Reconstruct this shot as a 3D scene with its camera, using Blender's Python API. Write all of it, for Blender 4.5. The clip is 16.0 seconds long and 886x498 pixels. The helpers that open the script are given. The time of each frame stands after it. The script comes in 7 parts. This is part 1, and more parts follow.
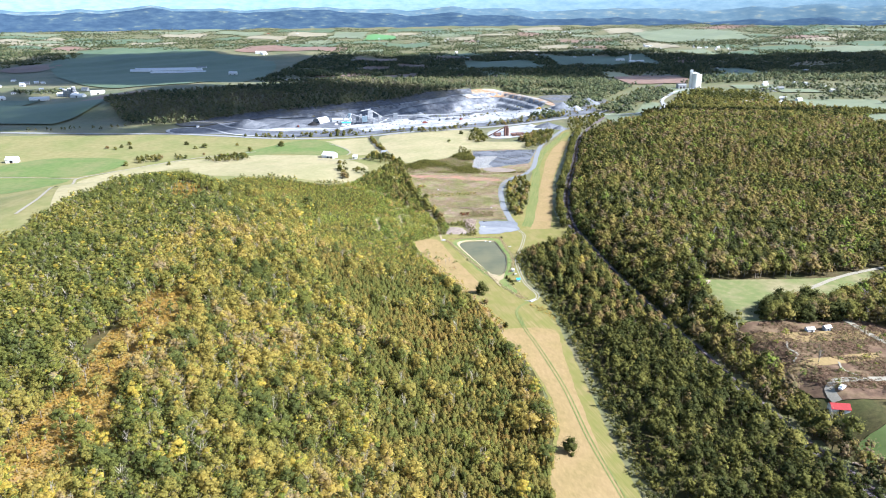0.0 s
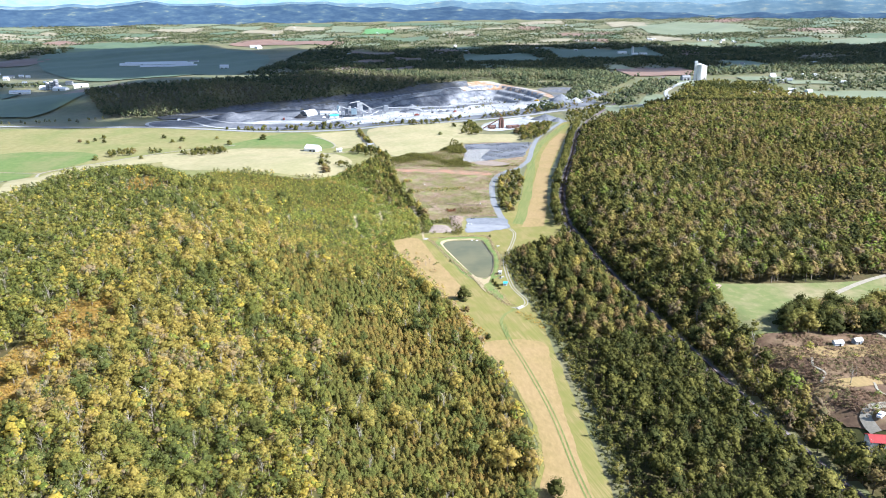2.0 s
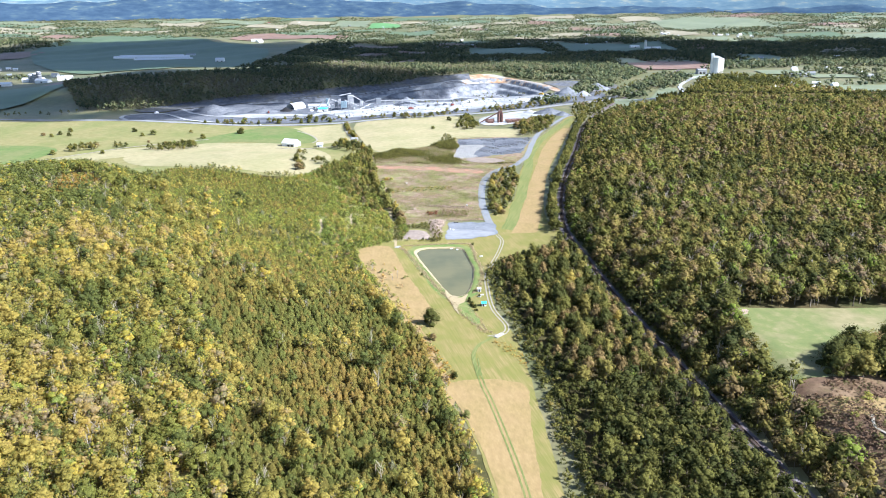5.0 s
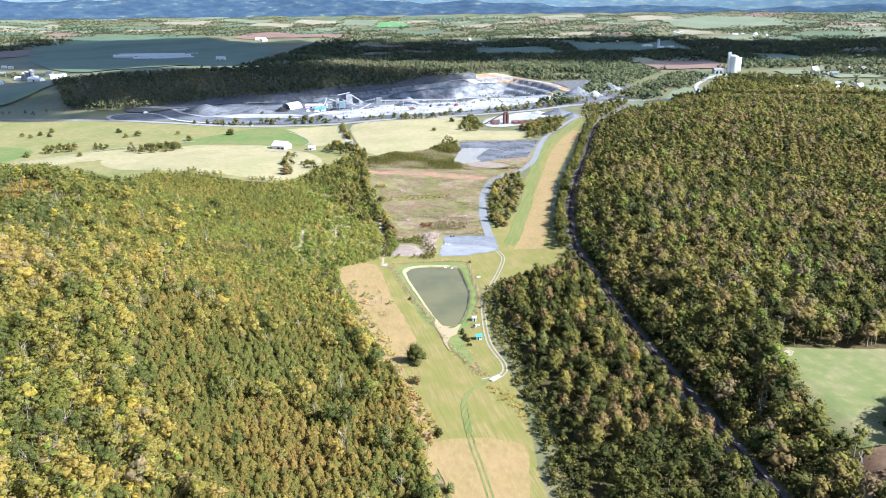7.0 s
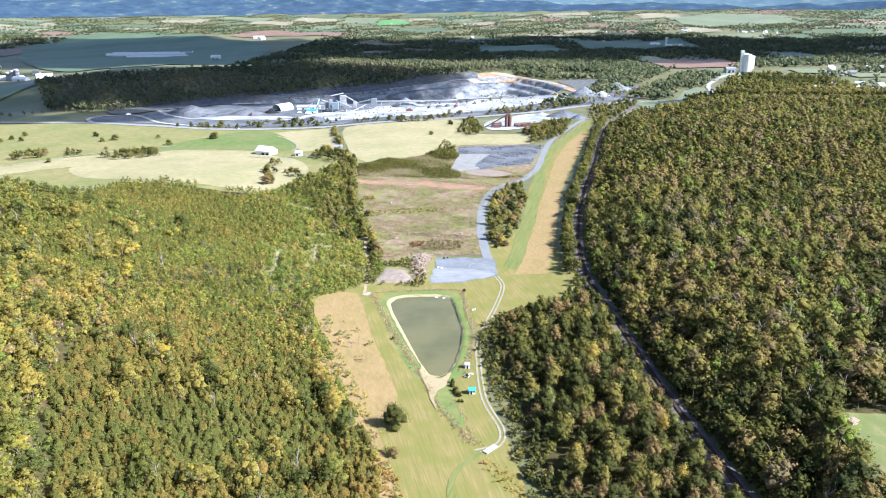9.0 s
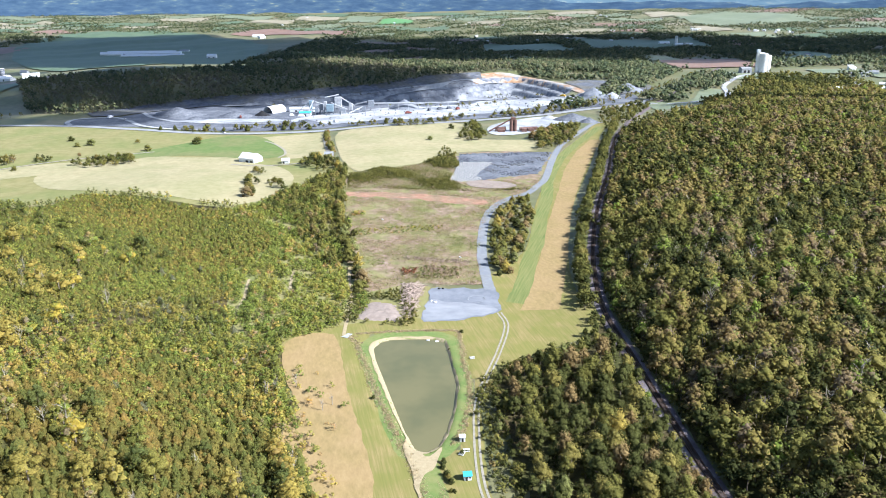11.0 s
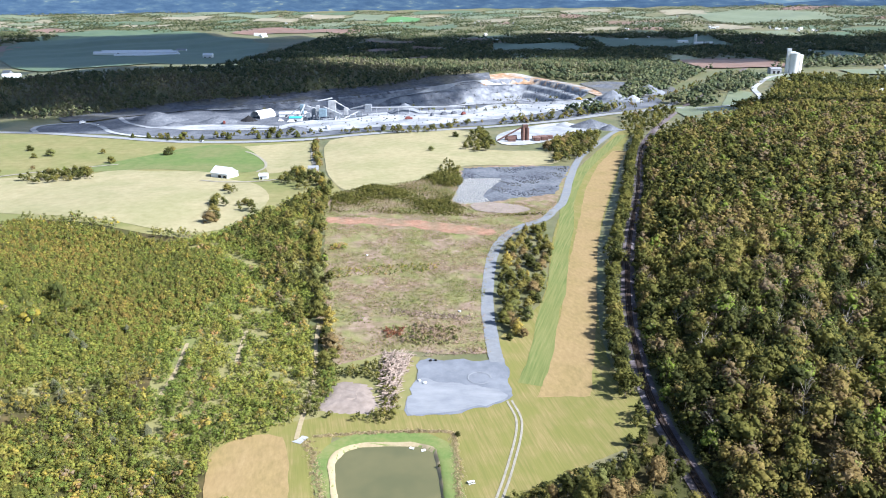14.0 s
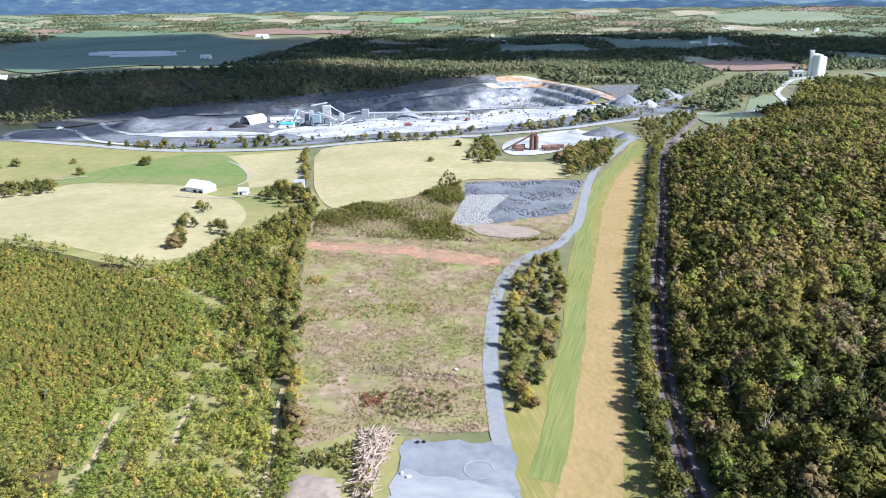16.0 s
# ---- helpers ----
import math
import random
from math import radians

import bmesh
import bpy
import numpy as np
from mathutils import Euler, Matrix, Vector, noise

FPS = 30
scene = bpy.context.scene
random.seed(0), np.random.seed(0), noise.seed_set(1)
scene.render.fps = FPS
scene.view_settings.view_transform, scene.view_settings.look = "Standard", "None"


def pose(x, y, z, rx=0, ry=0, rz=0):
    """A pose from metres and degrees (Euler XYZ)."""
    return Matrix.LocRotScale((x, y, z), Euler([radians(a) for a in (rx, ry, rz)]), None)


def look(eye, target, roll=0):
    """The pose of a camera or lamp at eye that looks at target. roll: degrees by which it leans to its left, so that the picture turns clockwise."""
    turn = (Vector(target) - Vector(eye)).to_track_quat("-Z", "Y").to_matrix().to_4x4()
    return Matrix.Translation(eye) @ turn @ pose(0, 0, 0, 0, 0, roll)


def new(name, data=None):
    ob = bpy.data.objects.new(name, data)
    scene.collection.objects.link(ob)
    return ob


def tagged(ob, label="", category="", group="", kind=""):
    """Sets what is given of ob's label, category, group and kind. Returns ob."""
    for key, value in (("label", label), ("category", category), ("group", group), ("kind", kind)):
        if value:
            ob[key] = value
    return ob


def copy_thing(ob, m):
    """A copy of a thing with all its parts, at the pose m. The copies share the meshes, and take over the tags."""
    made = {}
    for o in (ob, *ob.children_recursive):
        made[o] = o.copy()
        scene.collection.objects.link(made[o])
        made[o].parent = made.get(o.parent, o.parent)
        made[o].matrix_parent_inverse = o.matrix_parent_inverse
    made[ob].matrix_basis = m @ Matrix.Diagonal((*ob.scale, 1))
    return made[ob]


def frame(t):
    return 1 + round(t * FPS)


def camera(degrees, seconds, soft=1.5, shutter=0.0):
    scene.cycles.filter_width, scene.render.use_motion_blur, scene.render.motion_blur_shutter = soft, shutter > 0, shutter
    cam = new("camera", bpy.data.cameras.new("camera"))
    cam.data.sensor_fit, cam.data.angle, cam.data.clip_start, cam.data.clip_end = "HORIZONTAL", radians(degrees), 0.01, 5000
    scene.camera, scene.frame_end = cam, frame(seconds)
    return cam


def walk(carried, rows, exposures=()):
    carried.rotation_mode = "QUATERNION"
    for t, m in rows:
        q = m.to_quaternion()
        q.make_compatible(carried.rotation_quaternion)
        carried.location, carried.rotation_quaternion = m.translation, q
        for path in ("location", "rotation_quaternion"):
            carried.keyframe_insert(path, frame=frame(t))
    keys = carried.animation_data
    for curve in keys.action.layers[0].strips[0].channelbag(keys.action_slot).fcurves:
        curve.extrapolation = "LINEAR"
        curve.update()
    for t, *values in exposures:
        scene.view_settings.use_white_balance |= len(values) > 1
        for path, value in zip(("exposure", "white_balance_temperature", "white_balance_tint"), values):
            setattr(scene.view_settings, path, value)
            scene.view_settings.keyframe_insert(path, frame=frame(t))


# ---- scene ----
cam = camera(63.3, 16.0, 1.0)
# seconds, eye x y z, yaw, pitch, roll
ROWS = [
    (0.0, 0.00, 0.00, 199.77, 0.00, -18.70, -0.39),
    (0.5, 4.12, 13.68, 196.92, -0.02, -18.66, -0.45),
    (1.0, 8.18, 27.43, 191.61, -0.04, -18.71, -0.50),
    (1.5, 12.54, 41.26, 187.14, 0.12, -18.82, -0.52),
    (2.0, 17.00, 55.13, 183.09, 0.26, -18.91, -0.54),
    (2.5, 21.62, 68.78, 179.33, 1.05, -18.95, -0.37),
    (3.0, 26.27, 82.37, 175.53, 1.15, -18.95, -0.39),
    (3.5, 30.89, 95.98, 171.93, 1.09, -18.96, -0.44),
    (4.0, 35.30, 109.55, 168.84, 1.10, -19.00, -0.46),
    (6.5, 49.51, 180.76, 156.63, 1.81, -19.03, -0.49),
    (7.0, 51.14, 195.47, 155.14, 2.02, -18.99, -0.46),
    (7.5, 52.50, 210.06, 153.85, 2.09, -18.99, -0.45),
    (8.0, 53.85, 224.57, 152.79, 2.18, -19.02, -0.48),
    (8.5, 55.06, 239.21, 151.79, 2.26, -19.04, -0.50),
    (9.0, 56.28, 254.84, 150.75, 2.34, -19.09, -0.51),
    (11.5, 59.38, 331.04, 145.50, 2.82, -19.16, -0.51),
    (12.0, 59.74, 346.56, 144.48, 2.94, -19.18, -0.54),
    (12.5, 60.10, 362.07, 143.46, 3.10, -19.20, -0.59),
    (13.0, 60.48, 377.67, 142.30, 3.23, -19.21, -0.61),
    (13.5, 60.90, 393.29, 141.20, 3.37, -19.19, -0.61),
    (14.0, 61.23, 408.88, 140.15, 3.48, -19.20, -0.56),
    (14.5, 61.76, 424.54, 138.88, 3.61, -19.18, -0.57),
    (15.0, 62.11, 440.25, 137.77, 3.75, -19.19, -0.56),
    (15.5, 62.32, 455.83, 136.76, 3.87, -19.16, -0.55),
    (16.0, 62.58, 471.57, 135.74, 4.02, -19.08, -0.54),
]
walk(cam, [(t, pose(x, y, z, 90 + pitch, 0, yaw) @ pose(0, 0, 0, 0, 0, roll)) for t, x, y, z, yaw, pitch, roll in ROWS], [(0.0, 1.50, 5820, 10), (9.0, 1.49, 5820, 10), (12.0, 1.35, 5820, 10), (16.0, 1.32, 5820, 10)])

# ---------------------------------------------------------------- light
SUN_EL, SUN_AZ = 39.0, 104.0          # degrees; azimuth clockwise from +y
world = bpy.data.worlds.new("sky")
scene.world = world
world.use_nodes = True
wn = world.node_tree.nodes
sky = wn.new("ShaderNodeTexSky")
sky.sky_type, sky.sun_disc = "NISHITA", False
sky.sun_elevation, sky.sun_rotation = radians(SUN_EL), radians(SUN_AZ)
sky.altitude, sky.air_density, sky.dust_density = 450, 1.0, 1.2
world.node_tree.links.new(sky.outputs[0], wn["Background"].inputs[0])
wn["Background"].inputs[1].default_value = 0.072
sun_way = Vector((math.sin(radians(SUN_AZ)) * math.cos(radians(SUN_EL)), math.cos(radians(SUN_AZ)) * math.cos(radians(SUN_EL)), math.sin(radians(SUN_EL))))
sun = new("sun", bpy.data.lights.new("sun", "SUN"))
sun.data.energy, sun.data.angle, sun.data.color = 5.0, radians(0.53), (1.0, 0.96, 0.91)
sun.matrix_world = look(sun_way * 900, (0, 0, 0))

# ---------------------------------------------------------------- lie of the land
def ss(a, b, v):
    t = np.clip((v - a) / (b - a), 0.0, 1.0)
    return t * t * (3 - 2 * t)


RAIL = [(200, 190), (182, 258), (172, 292), (162, 337), (152.5, 390), (142.5, 450), (132.5, 520), (126, 590), (122, 640), (125, 690), (131, 735), (142, 795), (157, 860), (172, 922), (188, 1000), (200, 1053), (217, 1117), (250, 1208), (307, 1340), (395, 1524), (480, 1700), (640, 2000)]
RX, RY = np.array([p[0] for p in RAIL], float), np.array([p[1] for p in RAIL], float)


PIT = [(-320, 1362), (-240, 1372), (-120, 1362), (-20, 1375), (60, 1392), (120, 1400), (190, 1440), (215, 1520), (190, 1600), (140, 1690), (70, 1660), (-20, 1585), (-90, 1530), (-160, 1480), (-250, 1425)]


POND = [(14, 601), (16.5, 607.5), (21, 610), (30, 611), (41, 611.2), (45.5, 608), (47.5, 598), (49.5, 586), (52, 570), (51.5, 553), (49.5, 538), (47, 528), (43, 524), (39, 525), (34, 537), (28, 555), (21.5, 575), (16.5, 590)]


def grow_out(poly, d):
    """The outline moved outwards by d metres."""
    area = sum(a[0] * b[1] - b[0] * a[1] for a, b in zip(poly, poly[1:] + poly[:1]))
    out = []
    for a, p, b in zip(poly[-1:] + poly[:-1], poly, poly[1:] + poly[:1]):
        u, v = b[0] - a[0], b[1] - a[1]
        k = d / math.hypot(u, v) * (1 if area > 0 else -1)
        out.append((p[0] + v * k, p[1] - u * k))
    return out


BED = grow_out(POND, 1.0)


def depth_in(poly, x, y):
    """How far inside a polygon each point lies; 0 outside."""
    far, odd = np.full(np.shape(x), 1e9), np.zeros(np.shape(x), bool)
    for (ax, ay), (bx, by) in zip(poly, poly[1:] + poly[:1]):
        t = np.clip(((x - ax) * (bx - ax) + (y - ay) * (by - ay)) / ((bx - ax) ** 2 + (by - ay) ** 2), 0, 1)
        far = np.minimum(far, np.hypot(x - ax - t * (bx - ax), y - ay - t * (by - ay)))
        if ay != by:
            odd = odd ^ (((ay > y) != (by > y)) & (x < (bx - ax) * (y - ay) / (by - ay) + ax))
    return np.where(odd, far, 0.0)


def bench(d):
    """Three quarry steps from 0 to 1."""
    d = np.clip(d, 0, 1) * 3
    return (np.floor(d) + ss(0.0, 0.4, d - np.floor(d)) * (d < 3)) / 3


def hgt(x, y):
    """Height of the bare ground."""
    x, y = np.asarray(x, float), np.asarray(y, float)
    foot = np.interp(y, [0, 480, 600, 660, 780, 900], [30, 28, -35, -60, -125, -230])
    hill = 42 * ss(0, 190, foot - x) * ss(870, 640, y) * ss(-560, -330, x)
    s = x - np.interp(y, RY, RX)
    right = (11 * ss(9, 42, s) + 12 * ss(780, 890, y) * ss(50, 160, s)) * ss(1420, 1080, y) + 1.5 * ss(-40, 0, s)
    base = 0.8 + 3.5 * ss(640, 900, y) * ss(-140, -40, x)
    knoll = 5 * np.exp(-((x + 190) / 90) ** 2 - ((y - 880) / 70) ** 2)
    rim = np.interp(x, [-420, -330, -150, 50, 150], [1330, 1375, 1490, 1640, 1710])
    ridge = 22 * ss(0, 150, y - rim) * ss(1980, 1760, y) * ss(60, -200, x) * ss(-900, -600, x) + 9 * ss(0, 60, y - rim) * ss(1900, 1750, y) * ss(-200, 60, x) * ss(260, 160, x)
    pit = 24 * bench(depth_in(PIT, x, y) / 55)
    roll = (np.sin(x / 61 + 1.3) * np.sin(y / 83) + 0.6 * np.sin(x / 29 - y / 37)) * (0.25 + 3.2 * ss(1900, 2500, y))
    roll = roll * (1 - np.exp(-((x - 45) / 60) ** 2 - ((y - 580) / 90) ** 2))
    d = np.hypot(x - 30, y)
    far = 6 * ss(1300, 2000, y) + 88 * np.clip((d - 2500) / 1800, 0, 1) ** 1.3 + 12 * np.clip((d - 4250) / 550, 0, 1.2)
    bowl = 2.4 * ss(0, 3.0, depth_in(BED, x, y))
    return base + hill + right + knoll + ridge + roll + far - bowl - pit

RNG = np.random.default_rng(7)


def hz(x, y):
    return float(hgt(x, y))


def inside(poly, x, y):
    """Which of the points lie in the polygon."""
    x, y = np.asarray(x, float), np.asarray(y, float)
    odd = np.zeros(x.shape, bool)
    for (ax, ay), (bx, by) in zip(poly, poly[1:] + poly[:1]):
        if ay != by:
            odd ^= ((ay > y) != (by > y)) & (x < (bx - ax) * (y - ay) / (by - ay) + ax)
    return odd


def smooth(points, n=6, closed=False):
    """A rounded line through the points (Catmull-Rom)."""
    p = [Vector((a, b)) for a, b in points]
    p = [p[-1]] + p + p[:2] if closed else [2 * p[0] - p[1]] + p + [2 * p[-1] - p[-2]]
    out = []
    for a, b, c, d in zip(p, p[1:], p[2:], p[3:]):
        for k in range(n):
            t = k / n
            out.append(0.5 * (2 * b + (c - a) * t + (2 * a - 5 * b + 4 * c - d) * t * t + (3 * b - a - 3 * c + d) * t ** 3))
    return [tuple(v) for v in out] + ([] if closed else [tuple(p[-2])])


# ---------------------------------------------------------------- materials
def nodes_of(name):
    m = bpy.data.materials.new(name)
    m.use_nodes = True
    t = m.node_tree
    return m, t.nodes, t.links, t.nodes["Principled BSDF"]


def ramp(n, stops):
    r = n.new("ShaderNodeValToRGB")
    while len(r.color_ramp.elements) < len(stops):
        r.color_ramp.elements.new(0.5)
    for e, (at, c) in zip(r.color_ramp.elements, stops):
        e.position, e.color = at, (*c, 1)
    return r


def earth(name, stops, size=3.0, broad=None, broad_size=40.0, rough=0.9, bump=0.3, stretch=(1, 1, 1), turn=0.0, detail=6.0, gloss=0.25):
    """A surface in two scales of noise: stops colours its grain, broad tints it in patches. size in metres."""
    m, n, l, p = nodes_of(name)
    co = n.new("ShaderNodeTexCoord")
    mp = n.new("ShaderNodeMapping")
    mp.inputs["Scale"].default_value = stretch
    spin = n.new("ShaderNodeMapping")
    spin.inputs["Rotation"].default_value = (0, 0, radians(turn))
    l.new(co.outputs["Object"], spin.inputs[0])
    l.new(spin.outputs[0], mp.inputs[0])
    a = n.new("ShaderNodeTexNoise")
    a.inputs["Scale"].default_value, a.inputs["Detail"].default_value, a.inputs["Roughness"].default_value = 1 / size, detail, 0.65
    l.new(mp.outputs[0], a.inputs["Vector"])
    ra = ramp(n, stops)
    l.new(a.outputs[0], ra.inputs[0])
    out = ra.outputs[0]
    if broad:
        b = n.new("ShaderNodeTexNoise")
        b.inputs["Scale"].default_value, b.inputs["Detail"].default_value = 1 / broad_size, 4.0
        l.new(co.outputs["Object"], b.inputs["Vector"])
        rb = ramp(n, [(0.42, (0, 0, 0)), (0.62, (1, 1, 1))])
        l.new(b.outputs[0], rb.inputs[0])
        mx = n.new("ShaderNodeMix")
        mx.data_type = "RGBA"
        l.new(rb.outputs[0], mx.inputs[0])
        l.new(out, mx.inputs[6])
        rc = ramp(n, broad)
        l.new(a.outputs[0], rc.inputs[0])
        l.new(rc.outputs[0], mx.inputs[7])
        out = mx.outputs[2]
    l.new(out, p.inputs["Base Color"])
    p.inputs["Roughness"].default_value = rough
    p.inputs["Specular IOR Level"].default_value = gloss
    if bump:
        bp = n.new("ShaderNodeBump")
        bp.inputs["Strength"].default_value, bp.inputs["Distance"].default_value = bump, size * 0.12
        l.new(a.outputs[0], bp.inputs["Height"])
        l.new(bp.outputs[0], p.inputs["Normal"])
    return m


def plain(name, c, rough=0.6, metal=0.0, vary=0.12, size=2.0):
    """Paint, metal or concrete with faint wear."""
    lo, hi = tuple(v * (1 - vary) for v in c), tuple(min(1, v * (1 + vary)) for v in c)
    m = earth(name, [(0.3, lo), (0.7, hi)], size=size, rough=rough, bump=0.05)
    m.node_tree.nodes["Principled BSDF"].inputs["Metallic"].default_value = metal
    return m


def foliage(name, stops, through_light=0.3, gaps=0.0, gloss=0.08, rough=0.75):
    """Leaves, coloured by each plant's own tone and a little by each leaf."""
    m, n, l, p = nodes_of(name)
    at = n.new("ShaderNodeAttribute")
    at.attribute_name = "tone"
    r = ramp(n, stops)
    l.new(at.outputs["Fac"], r.inputs[0])
    geo = n.new("ShaderNodeNewGeometry")
    hsv = n.new("ShaderNodeHueSaturation")
    mr = n.new("ShaderNodeMapRange")
    mr.inputs[3].default_value, mr.inputs[4].default_value = 0.84, 1.16
    l.new(geo.outputs["Random Per Island"], mr.inputs[0])
    mottle = n.new("ShaderNodeTexNoise")
    mottle.inputs["Scale"].default_value, mottle.inputs["Detail"].default_value = 1.2, 4.0
    l.new(geo.outputs["Position"], mottle.inputs["Vector"])
    leafy = n.new("ShaderNodeMapRange")
    leafy.inputs[1].default_value, leafy.inputs[2].default_value = 0.3, 0.7
    leafy.inputs[3].default_value, leafy.inputs[4].default_value = 0.62, 1.38
    l.new(mottle.outputs[0], leafy.inputs[0])
    both = n.new("ShaderNodeMath")
    both.operation = "MULTIPLY"
    l.new(mr.outputs[0], both.inputs[0])
    l.new(leafy.outputs[0], both.inputs[1])
    l.new(both.outputs[0], hsv.inputs["Value"])
    l.new(r.outputs[0], hsv.inputs["Color"])
    l.new(hsv.outputs[0], p.inputs["Base Color"])
    p.inputs["Roughness"].default_value = rough
    way = n.new("ShaderNodeAttribute")
    way.attribute_name = "out"
    turn = n.new("ShaderNodeVectorTransform")
    turn.vector_type, turn.convert_from, turn.convert_to = "NORMAL", "OBJECT", "WORLD"
    l.new(way.outputs["Vector"], turn.inputs[0])
    soft = n.new("ShaderNodeMix")
    soft.data_type = "VECTOR"
    soft.inputs[0].default_value = 0.8
    l.new(geo.outputs["Normal"], soft.inputs[4])
    l.new(turn.outputs[0], soft.inputs[5])
    l.new(soft.outputs[1], p.inputs["Normal"])
    p.inputs["Specular IOR Level"].default_value = gloss
    tr = n.new("ShaderNodeBsdfTranslucent")
    l.new(hsv.outputs[0], tr.inputs[0])
    mix = n.new("ShaderNodeMixShader")
    mix.inputs[0].default_value = through_light
    l.new(p.outputs[0], mix.inputs[1])
    l.new(tr.outputs[0], mix.inputs[2])
    sparse = n.new("ShaderNodeMixShader")
    sparse.inputs[0].default_value = gaps
    l.new(mix.outputs[0], sparse.inputs[1])
    l.new(n.new("ShaderNodeBsdfTransparent").outputs[0], sparse.inputs[2])
    l.new((sparse if gaps else mix).outputs[0], n["Material Output"].inputs[0])
    return m


M_LITTER = earth("wood_floor", [(0.3, (0.043, 0.033, 0.014)), (0.55, (0.081, 0.064, 0.025)), (0.75, (0.124, 0.089, 0.042))], 2.5, [(0.3, (0.037, 0.042, 0.011)), (0.7, (0.074, 0.073, 0.022))], 25)
M_PASTURE = earth("pasture_grass", [(0.3, (0.174, 0.162, 0.060)), (0.7, (0.248, 0.222, 0.102))], 9, [(0.3, (0.136, 0.156, 0.048)), (0.7, (0.205, 0.198, 0.078))], 55, bump=0.1)
M_GREEN = earth("green_meadow", [(0.3, (0.086, 0.138, 0.037)), (0.7, (0.139, 0.180, 0.056))], 7, [(0.3, (0.125, 0.150, 0.050)), (0.7, (0.172, 0.180, 0.074))], 45, bump=0.1)
M_MOWN = earth("mown_grass", [(0.3, (0.150, 0.150, 0.039)), (0.5, (0.169, 0.162, 0.045)), (0.7, (0.198, 0.176, 0.058))], 1.1, [(0.34, (0.161, 0.152, 0.046)), (0.5, (0.203, 0.172, 0.062)), (0.66, (0.257, 0.200, 0.084))], 11, stretch=(1.5, 0.07, 1), turn=-16, bump=0.15, detail=3.0)
M_TAN = earth("dry_grass", [(0.3, (0.239, 0.169, 0.078)), (0.55, (0.283, 0.202, 0.095)), (0.75, (0.319, 0.234, 0.117))], 1.8, [(0.3, (0.201, 0.152, 0.063)), (0.7, (0.295, 0.214, 0.095))], 22, stretch=(1.2, 0.5, 1), turn=-12, bump=0.12)
M_STRAW = earth("straw_field", [(0.3, (0.265, 0.232, 0.125)), (0.7, (0.35, 0.31, 0.185))], 6, [(0.3, (0.225, 0.212, 0.105)), (0.7, (0.295, 0.272, 0.15))], 45, bump=0.1)
M_SCRUB = earth("scrub_ground", [(0.25, (0.125, 0.1, 0.058)), (0.45, (0.195, 0.145, 0.095)), (0.6, (0.26, 0.188, 0.142)), (0.78, (0.33, 0.262, 0.22))], 5, [(0.3, (0.13, 0.142, 0.05)), (0.7, (0.245, 0.22, 0.10))], 13, bump=0.5)
M_RED = earth("red_soil", [(0.3, (0.21, 0.115, 0.075)), (0.55, (0.33, 0.185, 0.125)), (0.75, (0.42, 0.27, 0.2))], 3, [(0.3, (0.16, 0.12, 0.07)), (0.7, (0.28, 0.19, 0.13))], 12, bump=0.6)
M_GRAVEL = earth("grey_gravel", [(0.3, (0.130, 0.142, 0.166)), (0.7, (0.182, 0.196, 0.226))], 4, [(0.3, (0.166, 0.180, 0.207)), (0.7, (0.216, 0.230, 0.258))], 11, bump=0.15)
M_ROAD = earth("gravel_road", [(0.3, (0.150, 0.164, 0.186)), (0.7, (0.210, 0.223, 0.244))], 2.5, [(0.3, (0.180, 0.185, 0.191)), (0.7, (0.225, 0.233, 0.244))], 12, bump=0.1)
M_BAND = earth("mown_band", [(0.3, (0.085, 0.115, 0.032)), (0.5, (0.135, 0.160, 0.048)), (0.72, (0.22, 0.205, 0.085))], 1.3, [(0.3, (0.12, 0.14, 0.04)), (0.7, (0.19, 0.195, 0.07))], 20, stretch=(1.4, 0.05, 1), turn=14, bump=0.1)
M_PADDOCK = earth("paddock_grass", [(0.3, (0.120, 0.150, 0.052)), (0.55, (0.150, 0.170, 0.062)), (0.75, (0.225, 0.205, 0.105))], 5, [(0.3, (0.17, 0.165, 0.075)), (0.7, (0.26, 0.225, 0.125))], 19, bump=0.15)
M_BRAMBLE = earth("bramble_ground", [(0.3, (0.074, 0.045, 0.029)), (0.55, (0.131, 0.081, 0.052)), (0.75, (0.197, 0.128, 0.085))], 4, [(0.3, (0.115, 0.083, 0.040)), (0.7, (0.230, 0.155, 0.097))], 11, bump=0.4)
M_TRACK = earth("worn_track", [(0.3, (0.224, 0.205, 0.158)), (0.7, (0.330, 0.304, 0.251))], 1.5, bump=0.15)
M_DUST = earth("limestone_dust", [(0.3, (0.30, 0.31, 0.33)), (0.7, (0.46, 0.47, 0.48))], 9, [(0.3, (0.17, 0.18, 0.205)), (0.7, (0.31, 0.325, 0.345))], 38, bump=0.3)
M_ROCK = earth("blasted_rock", [(0.3, (0.068, 0.076, 0.096)), (0.48, (0.136, 0.148, 0.176)), (0.66, (0.264, 0.275, 0.301))], 13, [(0.3, (0.160, 0.172, 0.198)), (0.65, (0.320, 0.332, 0.353))], 48, bump=0.6)
M_SLOPE = earth("stony_slope", [(0.28, (0.052, 0.058, 0.076)), (0.5, (0.104, 0.114, 0.139)), (0.7, (0.192, 0.201, 0.231))], 7, [(0.3, (0.074, 0.076, 0.076)), (0.65, (0.148, 0.144, 0.126))], 40, bump=0.7)
